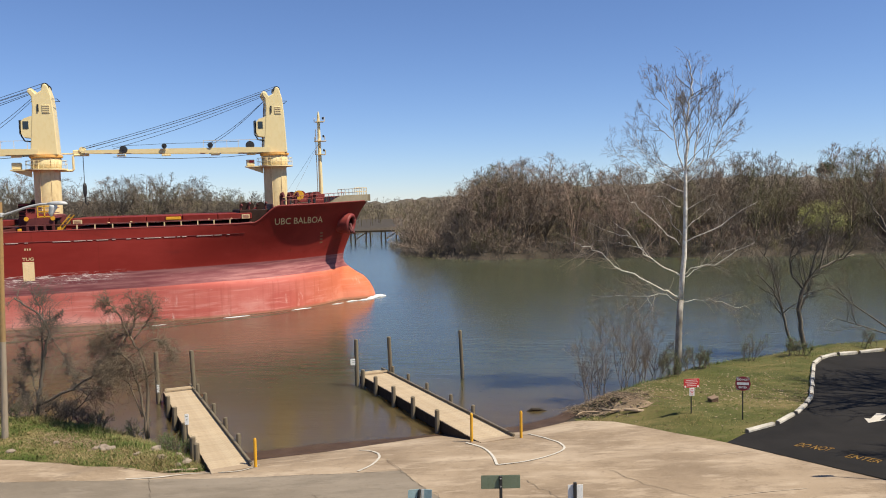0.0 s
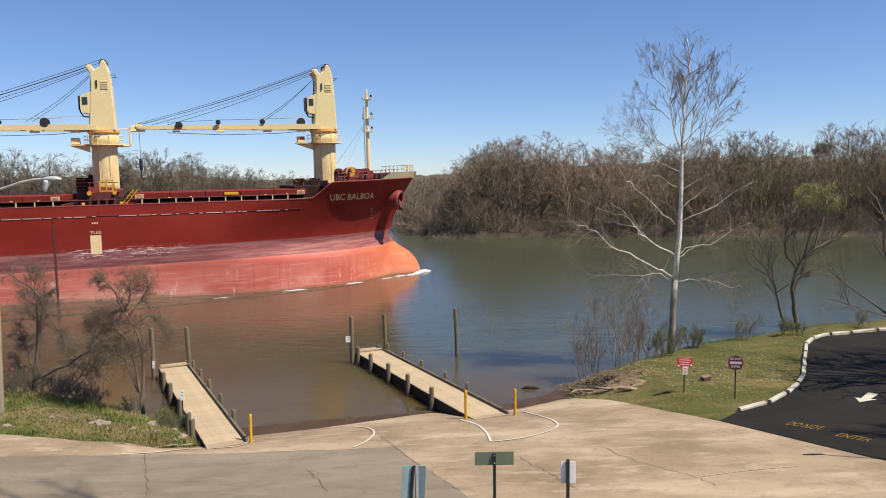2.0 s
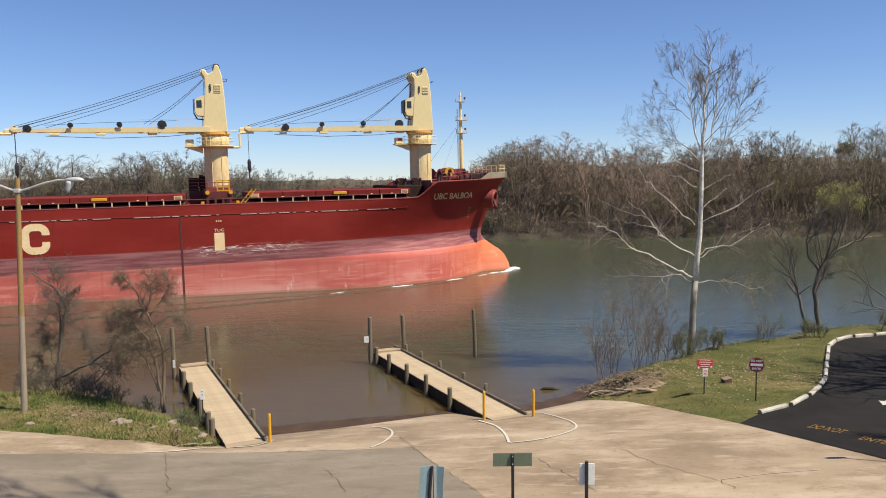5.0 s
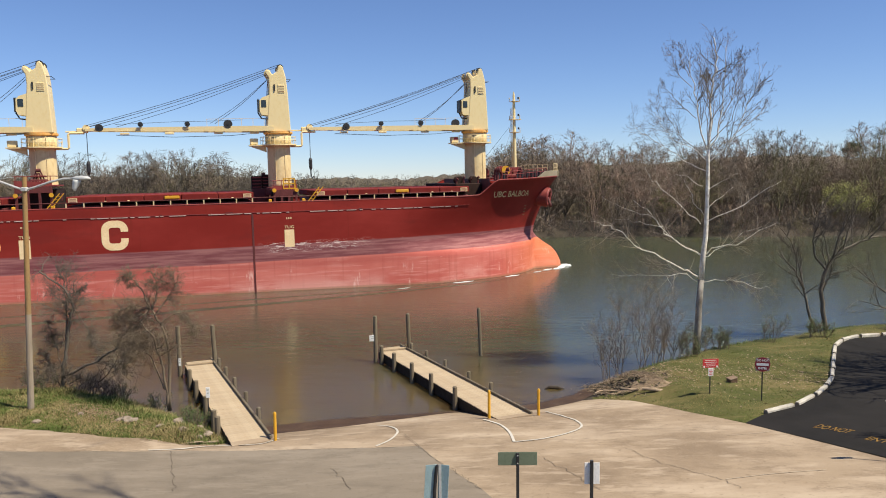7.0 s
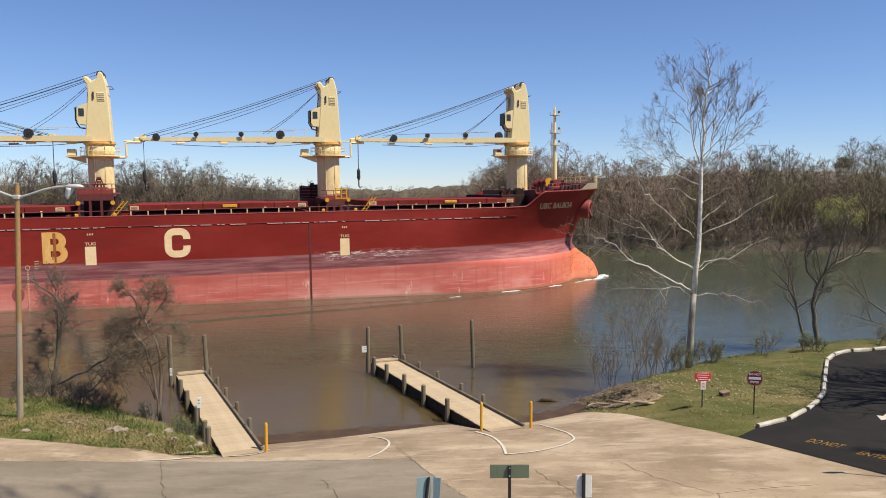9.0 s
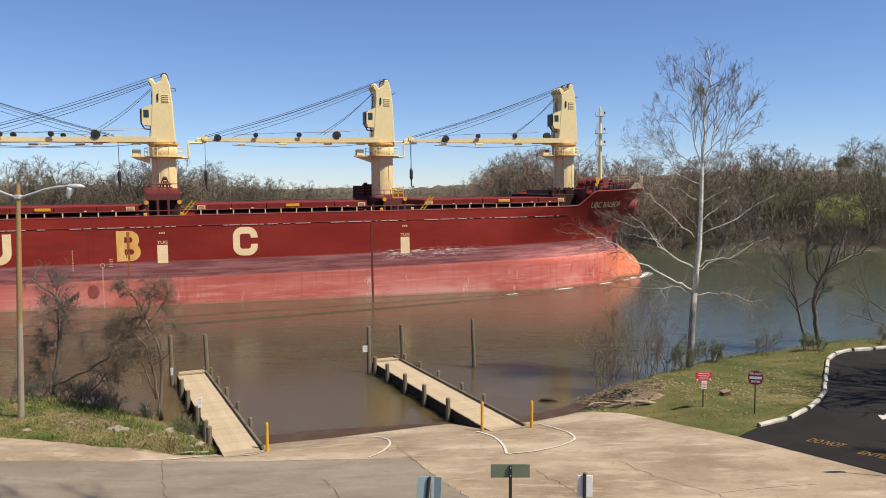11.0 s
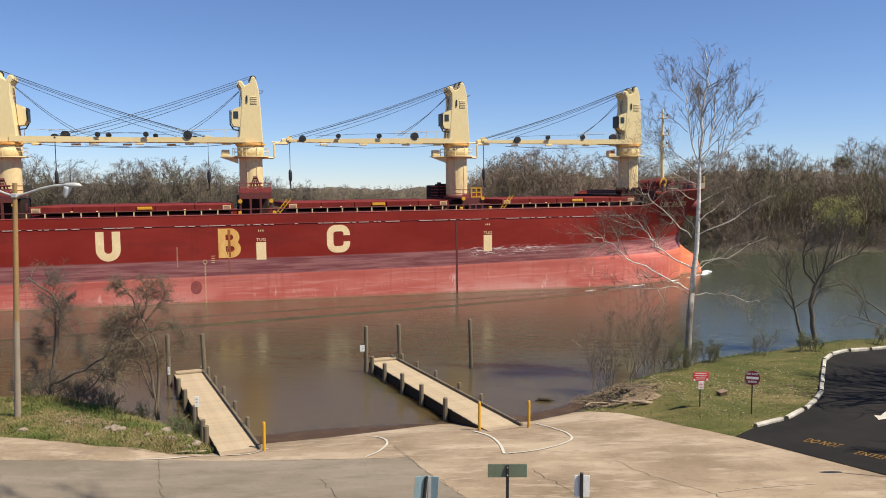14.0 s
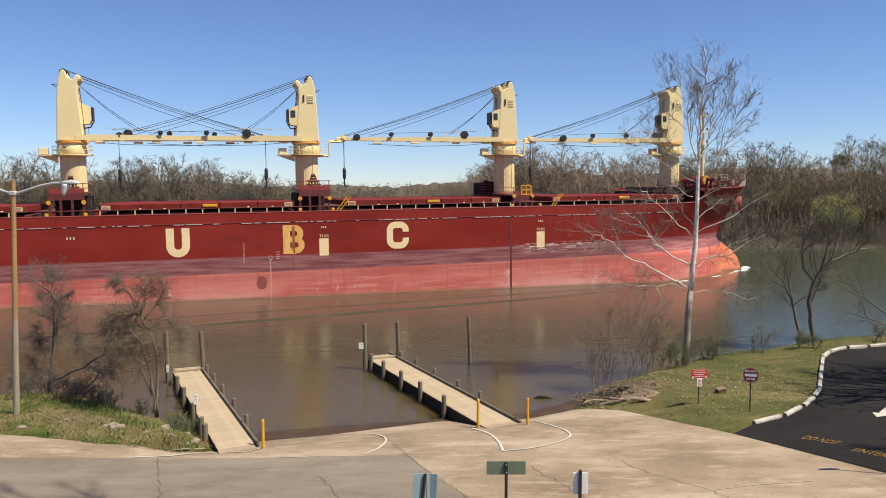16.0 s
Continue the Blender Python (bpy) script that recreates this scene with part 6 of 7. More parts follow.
# ---- woods on the far banks ----
def far_tree(seed, tall, wide, twig_w, leads=6, branches=5, sprays=5, twigs_n=11):
    """A bare tree whose forked limbs rise and fan out into a domed crown of fine twigs; made once, used many times."""
    rnd = random.Random(seed)
    v, f = [], []
    half, mid = tall * 0.40, tall * 0.62

    def blade(p, q, w):
        s = (q - p).orthogonal().normalized() * w
        s.rotate(Matrix.Rotation(rnd.uniform(0, 6.28), 3, (q - p).normalized()))
        o = len(v)
        v.extend([p - s, p + s, q])
        f.append((o, o + 1, o + 2))

    def bar(pts, r0, r1):
        n, o = len(pts) - 1, len(v)
        for i, p in enumerate(pts):
            r = r0 + (r1 - r0) * i / n
            v.extend([p + Vector((r, 0, 0)), p + Vector((-0.5 * r, 0.87 * r, 0)), p + Vector((-0.5 * r, -0.87 * r, 0))])
        for i in range(n):
            for j in range(3):
                a, b, c, d = o + 3 * i + j, o + 3 * i + (j + 1) % 3, o + 3 * i + 3 + (j + 1) % 3, o + 3 * i + 3 + j
                f.extend([(a, b, c), (a, c, d)])

    def inside(p):
        """How far out a place lies in the crown's egg: 1 on its skin."""
        k = half if p.z > mid else tall * 0.46
        return math.sqrt((p.x * p.x + p.y * p.y) / (wide * tall) ** 2 + ((p.z - mid) / k) ** 2)

    def grow(p, d, length, n, wander, lift):
        """A limb that stops at the crown's skin."""
        pts = [p]
        for q in limb(rnd, p, d, length, n, wander, lift)[1:]:
            if inside(q) > 1.0 and len(pts) > 1 and q.z > mid * 0.8:
                break
            pts.append(q)
        return pts
    fork_z = tall * rnd.uniform(0.16, 0.32)
    trunk = limb(rnd, (0, 0, -0.5), (0, 0, 1), fork_z, 3, 0.05, 0.05)
    bar(trunk, 0.26, 0.20)
    for k in range(leads):
        t = radians(rnd.uniform(4, 18) if k < 2 else rnd.uniform(22, 48))
        a = 2 * math.pi * (k + rnd.random()) / leads
        d = Vector((math.sin(t) * math.cos(a), math.sin(t) * math.sin(a), math.cos(t)))
        lead = grow(trunk[-1 if k < 4 else 2], d, tall * 0.86, 7, 0.12, 0.015)
        bar(lead, 0.15, 0.03)
        for m in range(branches):
            u = min(len(lead) - 1.01, 1.3 + (len(lead) - 2.3) * (m + rnd.random()) / branches)
            j = max(0, int(u))
            side = grow(lead[j].lerp(lead[min(j + 1, len(lead) - 1)], u - j), off_dir(rnd, (lead[min(j + 1, len(lead) - 1)] - lead[j]).normalized(), rnd.uniform(28, 65)), tall * rnd.uniform(0.18, 0.34), 4, 0.14, 0.03)
            bar(side, 0.06, 0.02)
            for _ in range(sprays):
                i = rnd.randint(0, len(side) - 2)
                b = limb(rnd, side[i].lerp(side[i + 1], rnd.random()), off_dir(rnd, (side[i + 1] - side[i]).normalized(), rnd.uniform(25, 65)), tall * rnd.uniform(0.07, 0.15), 2, 0.15, 0.03)
                if inside(b[2]) > 1.0 and b[2].z > mid:
                    b = [b[0], b[0].lerp(b[1], 0.5), b[0].lerp(b[2], 0.5)]
                blade(b[0], b[1], 0.035)
                blade(b[1], b[2], 0.025)
                for _ in range(twigs_n):
                    i2 = rnd.randint(0, 1)
                    q = b[i2].lerp(b[i2 + 1], rnd.random())
                    way = off_dir(rnd, (b[2] - b[0]).normalized(), rnd.uniform(10, 80))
                    end = q + way * rnd.uniform(0.5, 1.7)
                    if inside(end) > 1.03 and end.z > mid:
                        end = q + (end - q) * 0.4
                    blade(q, end, twig_w)
    return np.array([tuple(p) for p in v]), np.array(f)


def bush(seed, thin=1.0):
    """A rounded bare bush about 5 m high: arching stems that carry many short twigs near their ends, as triangles."""
    rnd = random.Random(seed)
    v, f = [], []

    def blade(p, q, w):
        s = (q - p).orthogonal().normalized() * w
        s.rotate(Matrix.Rotation(rnd.uniform(0, 6.28), 3, (q - p).normalized()))
        o = len(v)
        v.extend([p - s, p + s, q])
        f.append((o, o + 1, o + 2))
    for _ in range(20):
        a, rise = rnd.uniform(0, 6.28), radians(rnd.uniform(40, 88))
        d = Vector((math.cos(a) * math.cos(rise), math.sin(a) * math.cos(rise), math.sin(rise)))
        path = limb(rnd, (rnd.gauss(0, 0.5), rnd.gauss(0, 0.5), -0.2), d, rnd.uniform(2.8, 5.0), 4, 0.22, -0.07)
        for i in range(4):
            blade(path[i], path[i + 1], thin * (0.045 - 0.008 * i))
        for _ in range(17):
            i = rnd.randint(1, 3)
            p = path[i].lerp(path[i + 1], rnd.random())
            w = off_dir(rnd, (path[i + 1] - path[i]).normalized(), rnd.uniform(15, 60))
            blade(p, p + w * rnd.uniform(0.3, 0.8), 0.03 * thin)
    return np.array([tuple(p) for p in v]), np.array(f)


def pole_stand(seed):
    """A stand of slim upright saplings about 8 m high with fine rising twigs, as triangles."""
    rnd = random.Random(seed)
    v, f = [], []

    def blade(p, q, w):
        s = (q - p).orthogonal().normalized() * w
        s.rotate(Matrix.Rotation(rnd.uniform(0, 6.28), 3, (q - p).normalized()))
        o = len(v)
        v.extend([p - s, p + s, q])
        f.append((o, o + 1, o + 2))
    for _ in range(11):
        root = Vector((rnd.gauss(0, 1.4), rnd.gauss(0, 1.4), -0.2))
        path = limb(rnd, root, (rnd.gauss(0, 0.14), rnd.gauss(0, 0.14), 1), rnd.uniform(4.5, 8.0), 5, 0.07, 0.03)
        for i in range(5):
            blade(path[i], path[i + 1] + (path[i + 1] - path[i]) * 0.3, 0.06 - 0.009 * i)
        for _ in range(26):
            i = rnd.randint(1, 4)
            p = path[i].lerp(path[i + 1], rnd.random())
            w = off_dir(rnd, (path[i + 1] - path[i]).normalized(), rnd.uniform(20, 60))
            blade(p, p + w * rnd.uniform(0.4, 1.2), 0.024)
    return np.array([tuple(p) for p in v]), np.array(f)


def scatter(name, label, category, kinds, spots, material, parent=None, squeeze=(0.8, 1.2), seed=1):
    """Many turned and scaled copies of a few shapes in one mesh."""
    rnd = random.Random(seed)
    vs, fs, ms, o = [], [], [], 0
    material = material if isinstance(material, list) else [material]
    for x, y, s in spots:
        v, f = kinds[rnd.randrange(len(kinds))]
        a = rnd.uniform(0, 2 * math.pi)
        k = rnd.uniform(*squeeze)
        c, d = math.cos(a) * s * k, math.sin(a) * s * k
        vs.append(np.stack([v[:, 0] * c - v[:, 1] * d + x, v[:, 0] * d + v[:, 1] * c + y, v[:, 2] * s + gz(x, y)], -1))
        fs.append(f + o)
        ms.append(np.full(len(f), rnd.randrange(len(material)), np.int32))
        o += len(v)
    ob = new(name, array_mesh(name, np.concatenate(vs), np.concatenate(fs), material[0]))
    for more in material[1:]:
        ob.data.materials.append(more)
    ob.data.polygons.foreach_set("material_index", np.concatenate(ms))
    ob.parent = parent
    return tagged(ob, label, category, kind="stuff") if category else ob


def spots_along(line, depth, n, seed, s0, s1, first=1.5):
    """Places behind a bank line, densest at the front."""
    rnd = random.Random(seed)
    pts = [Vector((x, y)) for x, y in line]
    lens = [(b - a).length for a, b in zip(pts, pts[1:])]
    out = []
    for i in range(n):
        q, k = (i + rnd.random()) / n * sum(lens), 0
        while q > lens[k] and k < len(lens) - 1:
            q -= lens[k]
            k += 1
        d = (pts[k + 1] - pts[k]).normalized()
        away = Vector((-d.y, d.x))
        p = pts[k] + d * q + away * (first + depth * rnd.random() ** 1.4)
        out.append((p.x, p.y, rnd.uniform(s0, s1)))
    return out


KINDS = [far_tree(200 + k, 16.5, 0.29 + 0.05 * (k % 4), 0.020, 7, 5, 5, 13) for k in range(8)]
BUSH = [bush(400 + k) for k in range(6)]
POLES = [pole_stand(430 + k) for k in range(6)]
LIGHT = [far_tree(240 + k, 17.0, 0.36, 0.09, 5, 3, 3, 5) for k in range(3)]
MIXED = [DULLBARK, TWIG, BARK, OLIVEBARK, RUSTBARK, DULLBARK, BROWNTWIG]
right_bank = [(-2, 330), (-10, 250), (-8, 205), (-3, 184), (10, 172), (29, 174), (68, 168), (99, 171), (135, 168)]
left_bank = [(-175, 208), (-150, 206), (-90, 212), (-52, 232), (-40, 262)]


def skyline(spots, marks, lo, hi, seed):
    """Trees sized by the woods' rise and fall along the bank: marks are (across over depth, height at 195 m)."""
    xs, ks = zip(*marks)
    rnd = random.Random(seed)
    return [(x, y, rnd.uniform(lo, hi) * (13 + (float(np.interp(x / y, xs, ks)) - 13) * y / 195 - gz(x, y)) / 16.5) for x, y, _ in spots]


RISE = ((-0.05, 12.5), (-0.02, 14.5), (0.025, 16.0), (0.05, 18.3), (0.07, 20.5), (0.09, 22.6), (0.155, 23.2), (0.18, 22.0), (0.21, 23.0), (0.24, 21.9), (0.28, 20.6), (0.34, 21.6), (0.385, 22.8), (0.405, 24.4), (0.43, 23.4),
        (0.445, 20.8), (0.47, 21.6), (0.51, 23.2), (0.53, 26.6), (0.57, 27.4))
WEST = ((-0.9, 20.6), (-0.54, 21.6), (-0.44, 19.9), (-0.40, 20.8), (-0.36, 22.6), (-0.325, 21.3), (-0.31, 19.1), (-0.29, 20.5), (-0.275, 17.3), (-0.22, 16.7), (-0.19, 16.7), (-0.16, 15.1))
scatter("far_woods", "bare brown winter woods along the far bank", "woods", KINDS, skyline(spots_along(right_bank, 16, 98, 5, 1, 1), RISE, 0.62, 0.93, 51), MIXED, seed=5)
scatter("far_woods", "taller grey-brown woods behind the far bank", "woods", KINDS, skyline(spots_along(right_bank[2:], 26, 98, 6, 1, 1, 14), RISE, 0.9, 1.04, 52), MIXED, seed=6)
scatter("bank_brush", "brown tangled brush along the far water's edge", "brush", BUSH, spots_along(right_bank, 5, 440, 7, 0.4, 0.95, -2.6), [DULLBARK, BARK, DARKBARK, TWIG, OLIVEBARK], seed=7)
scatter("understory", "dense brown thicket of slim stems between the trunks", "thicket", POLES, spots_along(right_bank, 24, 230, 17, 0.4, 0.9, 1.5), MIXED, seed=27)
scatter("understory", "brown rounded bushes between the trunks", "thicket", BUSH, spots_along(right_bank, 22, 170, 37, 0.9, 1.7, 1.5), [DULLBARK, TWIG, RUSTBARK, OLIVEBARK, BARK], seed=47)
scatter("far_woods", "bare grey woods behind the ship", "woods", KINDS, skyline(spots_along(left_bank, 34, 108, 8, 1, 1), WEST, 0.76, 1.04, 53), [BARK, BARK, DARKBARK, OLIVEBARK, DULLBARK], seed=8)
scatter("bank_brush", "brown and budding green thicket under the bare woods", "brush", BUSH, spots_along(left_bank, 26, 260, 9, 1.3, 2.5, 1), [OLIVEBARK, BARK, BUD, BARK, OLIVEBARK, DARKBARK, BARK], seed=9)
scatter("bank_brush", "budding yellow-green shrubs under the grey woods", "brush", [bush(460 + k, 2.4) for k in range(4)], spots_along(left_bank, 16, 130, 19, 1.1, 2.3, 2), [BUD, OLIVEBARK, BARK, BUD, OLIVEBARK], seed=29)
distant = [(-175, 300), (-60, 330), (-30, 380), (30, 470), (110, 500)]
scatter("distant_woods", "low distant woods at the river bend", "woods", LIGHT, spots_along(distant, 60, 130, 12, 0.5, 0.8), [BARK, DULLBARK, OLIVEBARK, BARK], seed=12)
scatter("distant_woods", "bare woods along the far rise", "woods", LIGHT, spots_along([(-330, 505), (150, 512)], 30, 170, 14, 0.64, 0.90), [BARK, DULLBARK, OLIVEBARK, BARK], seed=15)


def build_ridge():
    """The wooded rise that closes the view, and solid backing between the trees."""
    # the one at y 204 is added to block sky between the right bank's trees
    for name, y0, h0, x0, x1 in (("ridge", 520, 15.0, -420, 140), ("ridge", 204, 16.5, 14, 700), ("ridge", 330, 14, -800, -150)):
        rnd = random.Random(int(y0))
        n, v = 220, []
        for i in range(n + 1):
            x = x0 + (x1 - x0) * i / n
            t = h0 + 1.6 * math.sin(x * 0.021) + 1.0 * math.sin(x * 0.07 + 1) + rnd.uniform(-0.7, 0.7)
            for d, z in ((0, -1), (6, t * 0.55), (16, t * 0.85), (34, t), (80, t * 0.9), (160, -1)):
                v.append((x, y0 + d + rnd.uniform(-2, 2), z + rnd.uniform(-0.5, 0.5)))
        f = [(6 * i + j, 6 * i + 6 + j, 6 * i + 7 + j, 6 * i + 1 + j) for i in range(n) for j in range(5)]
        tagged(new(name, array_mesh(name, v, f, HILL)), "low solid wooded rise behind the trees", "hill", kind="structure")


build_ridge()


def budding_willow(x, y, tall, name, label, material, n, seed, wide=0.36, mid=0.60, high=0.38, leaf=0.17):
    """A full crown of fresh buds or needles on a bare frame."""
    rnd = random.Random(seed)
    t = thing(name, label, "tree", at=pose(x, y, gz(x, y)))
    v, f = KINDS[seed % len(KINDS)]
    ob = new("trunk", array_mesh("trunk", v * (0.92 * tall / 16.5), f, BARK))
    ob.parent = t
    # clumps of leaves spread through the crown
    clumps = []
    for _ in range(46):
        a, b, r = rnd.uniform(0, 6.28), rnd.uniform(-0.8, 1), rnd.random() ** 0.45
        c = math.sqrt(1 - b * b)
        clumps.append((r * c * math.cos(a) * tall * wide, r * c * math.sin(a) * tall * wide, tall * mid + r * b * tall * high))
    spots = []
    for _ in range(n):
        c = rnd.choice(clumps)
        spots.append(tuple(q + rnd.gauss(0, tall * wide * 0.13) for q in c))
    ob = new("crown", raw_mesh("crown", leaf_bits(rnd, spots, leaf, 0.2), material))
    ob.parent = t


budding_willow(86, 174, 10.5, "willow_tree", "yellow-green budding tree on the far bank", WILLOW, 5200, 3, 0.48, 0.56, 0.40)
budding_willow(104, 208, 19.6, "pine_tree", "dark evergreen above the bare woods", EVERGREEN, 3000, 4, 0.11, 0.90, 0.07, 0.26)
budding_willow(46, 177, 8.5, "willow_tree", "low budding tree at the far water's edge", BUD, 1800, 5)


SHADY = dict(SPREADING, count=[(8, 10), (7, 9), (4, 6)], thick=[0.09, 0.045, 0.025])
# trees beside the driveway and by the house, whose shadows fall on the paving
stems_tree("roadside_tree", "tall bare tree beside the driveway", 31.6, 42.0, [(0, 0, 0.0, 0, 1, 12.5, 0.26), (0.1, 0, -0.28, 0.15, 1, 10.5, 0.15), (-0.1, 0.1, 0.3, -0.2, 1, 10.5, 0.15), (0, 0.1, -0.2, 0.45, 1, 9.5, 0.12)], SHADY, 31, wood=BARK_B)
stems_tree("roadside_tree", "wide bare tree on the driveway's far verge", 30.6, 40.6, [(0, 0, 0.02, 0, 1, 13.0, 0.24), (0.1, 0, -0.02, 0.15, 1, 12.5, 0.15), (-0.1, 0.1, 0.12, -0.2, 1, 12.0, 0.14), (0, 0.1, 0.15, 0.25, 1, 12.5, 0.14)], SHADY, 37, wood=BARK_B)
stems_tree("roadside_tree", "slim bare tree at the mouth of the driveway", 25.6, 31.4, [(0, 0, -0.05, 0.05, 1, 9.0, 0.16), (0.1, 0, -0.3, 0.1, 1, 7.5, 0.09), (-0.1, 0.1, 0.2, 0.3, 1, 7.5, 0.09)], dict(SHADY, thick=[0.06, 0.03, 0.018]), 41, wood=BARK_B)
stems_tree("roadside_tree", "bare tree on the verge of the driveway", 35.2, 48.0, [(0, 0, 0.0, 0, 1, 12.5, 0.24), (0.1, 0, -0.28, 0.1, 1, 10.5, 0.14), (-0.1, 0.1, 0.25, 0.2, 1, 9.5, 0.14)], SHADY, 33, wood=BARK_B)
tall = []
rnd_tall = random.Random(77)
fork(rnd_tall, tall, [Vector(p) for p in ((0, 0, 0), (0, 0, 10), (-0.6, 0, 19), (-2.2, 0.4, 27), (-5.0, 0.8, 32.5), (-8.4, 1.2, 36.0))], 0.26, 1, dict(OPEN, count=[(0, 0), (9, 11), (5, 7), (2, 3)], angle=[(0, 0), (20, 45), (25, 50), (25, 55)], length=[(0, 0), (0.14, 0.22), (0.3, 0.5), (0.3, 0.5)],
     thick=[0.1, 0.07, 0.03, 0.014], bends=[5, 5, 4, 4], lift=0.12, **{"from": [0, 0.76, 0.2, 0.2]}))
tree_thing("house_tree", "very tall bare tree leaning over the car park", 13.4, 18.4, [("trunk", tall, BARK_B)])


# ---- the far trestle ----
def build_trestle():
    t = thing("trestle", "old timber trestle across the side channel", "bridge")
    a, b = Vector((-33, 262, 0)), Vector((2, 268, 0))
    d = (b - a).normalized()
    part("beam", Shape().tube([a + Vector((0, 0, 3.3)), b + Vector((0, 0, 3.3))], 0.4, 4), FASCIA, t)
    n = 7
    for k in range(n):
        p = a.lerp(b, (k + 0.3) / n)
        for q in (-0.8, 0.8):
            part("bent_post", Shape().tube([p + Vector((q, 0, -1.5)), p + Vector((q * 0.8, 0, 3.2))], 0.26, 6), FASCIA, t)
        if k % 2:
            part("brace", Shape().tube([p + Vector((1.0, -0.4, 0.8)), p + d * 4.2 + Vector((0, -0.4, 2.8))], 0.18, 5), FASCIA, t)


build_trestle()


# ---- things by the ramp ----
def lone_pile():
    x, y = 1.95, 57.3
    p = thing("mooring_pile", "tall weathered mooring pile standing in the water", "pile", at=pose(x, y, 0))
    part("shaft", Shape().tube([(0.08, 0, -2), (0, 0, 1.2), (-0.09, 0, 3.5), (-0.09, 0, 3.56)], [0.14, 0.135, 0.13, 0.08], 12), PILEWOOD, p)


lone_pile()


def bollard(x, y, tall=1.25):
    p = thing("bollard", "yellow painted steel bollard on the concrete", "bollard", "yellow bollards", at=pose(x, y, gz(x, y) + 0.02))
    part("pipe", Shape().tube([(0, 0, -0.2), (0, 0, tall), (0, 0, tall + 0.05), (0, 0, tall + 0.075)], [0.075, 0.075, 0.055, 0.02], 14), BRIGHT, p, smooth=False)
    part("foot", Shape().tube([(0, 0, -0.02), (0, 0, 0.03)], 0.10, 14), CONCRETE, p)


for x, y, tall in ((1.80, 39.75, 1.42), (4.42, 40.55, 1.38), (-8.55, 36.75, 1.35)):
    bollard(x, y, tall)


def lamp_post():
    x, y = -22.55, 41.0
    p = thing("street_lamp", "weathered wooden street lamp pole with two curved arms", "street lamp", at=pose(x, y, gz(x, y) - 0.05, 0, 1.6, 0))
    part("pole", Shape().tube([(0, 0, -0.3), (0, 0, 3), (0, 0, 5.15)], [0.17, 0.155, 0.145], 14), mat("grey_pole_wood", (0.25, 0.20, 0.145), (0.32, 0.265, 0.20), 1.0, 0.9, 0.005, stretch=(1, 1, 0.2)), p, "weathered grey foot of the pole")
    part("upper_pole", Shape().tube([(0, 0, 5.15), (0, 0, 8), (0, 0, 11.92), (0, 0, 12.37)], [0.145, 0.135, 0.12, 0.115], 14), WOODPOLE, p, "orange-brown upper pole")
    for sgn in (-1, 1):
        arm = part("arm", Shape().tube([(0, 0, 11.67), (sgn * 0.5, 0, 11.82), (sgn * 1.4, 0, 12.14), (sgn * 2.1, 0, 12.30), (sgn * 2.6, 0, 12.32)], 0.06, 8), STEEL, p, "curved galvanised arm")
        head = Shape()
        prof = [(2.45, 0.05, 0.10), (2.7, 0.13, 0.15), (3.05, 0.17, 0.17), (3.3, 0.14, 0.13), (3.45, 0.05, 0.06)]
        pts = []
        for q, h, w in prof:
            for a in range(10):
                ang = 2 * math.pi * a / 10
                pts.append((sgn * q, w * 1.15 * math.cos(ang), 12.32 + h * max(math.sin(ang), -0.35)))
        faces = [(i * 10 + j, i * 10 + (j + 1) % 10, i * 10 + 10 + (j + 1) % 10, i * 10 + 10 + j) for i in range(4) for j in range(10)] + [tuple(range(10)), tuple(range(40, 50))]
        part("lamp_head", head.add(pts, faces), STEEL, p, "grey cobra-head lamp", True)
        part("lens", Shape().tube([(sgn * 2.75, 0, 12.26), (sgn * 2.72, 0, 12.12), (sgn * 2.62, -0.04, 11.82), (sgn * 2.66, -0.05, 11.67)], [0.20, 0.19, 0.13, 0.05], 10), LENSGLASS, p, "hanging glass lens bowl", True)
    part("bracket", Shape().box(0, 0, 11.72, 0.3, 0.3, 0.22, bevel=0.03), STEEL, p)


lamp_post()


def board(outline, y0, y1):
    return Shape().prism(outline, y0, y1)


def bars(parent, material, x, y, z, rows, widths, tall, gap):
    for r in range(rows):
        part("lettering_bar", Shape().box(x, y, z - r * gap, widths[r % len(widths)], 0.006, tall), material, parent)


def do_not_enter():
    x, y = 16.23, 41.05
    p = thing("road_sign", "round dull red no entry sign on a thin post", "road sign", at=pose(x, y, gz(x, y) - 0.02, 0, 0, -14))
    part("post", Shape().box(0, 0.04, 0.95, 0.06, 0.045, 2.0), BLACK, p, "dark steel post")
    part("plate", board([(0.345 * sx, 1.98 + 0.345 * sz) for sx, sz in ((-1, -0.85), (-0.85, -1), (0.85, -1), (1, -0.85), (1, 0.85), (0.85, 1), (-0.85, 1), (-1, 0.85))], -0.004, 0.006), mat("dulled_sign_plate", (0.26, 0.22, 0.21), (0.30, 0.25, 0.24), 2.0, 0.5), p, "square backing plate")
    part("disc", board([(0.385 * math.cos(i * math.pi / 16), 1.98 + 0.385 * math.sin(i * math.pi / 16)) for i in range(32)], -0.012, -0.005), DEEPRED, p, "red disc")
    part("bar", board([(-0.30, 1.915), (0.30, 1.915), (0.30, 2.045), (-0.30, 2.045)], -0.018, -0.0125), WHITE, p, "white bar")
    for words, z in (("DO NOT", 2.19), ("ENTER", 1.77)):
        ob = text_mesh(words, 0.145, Matrix.Translation((0, -0.016, z)) @ pose(0, 0, 0, 90), WHITE, "lettering", 0.002, 0.004)
        ob.parent = p


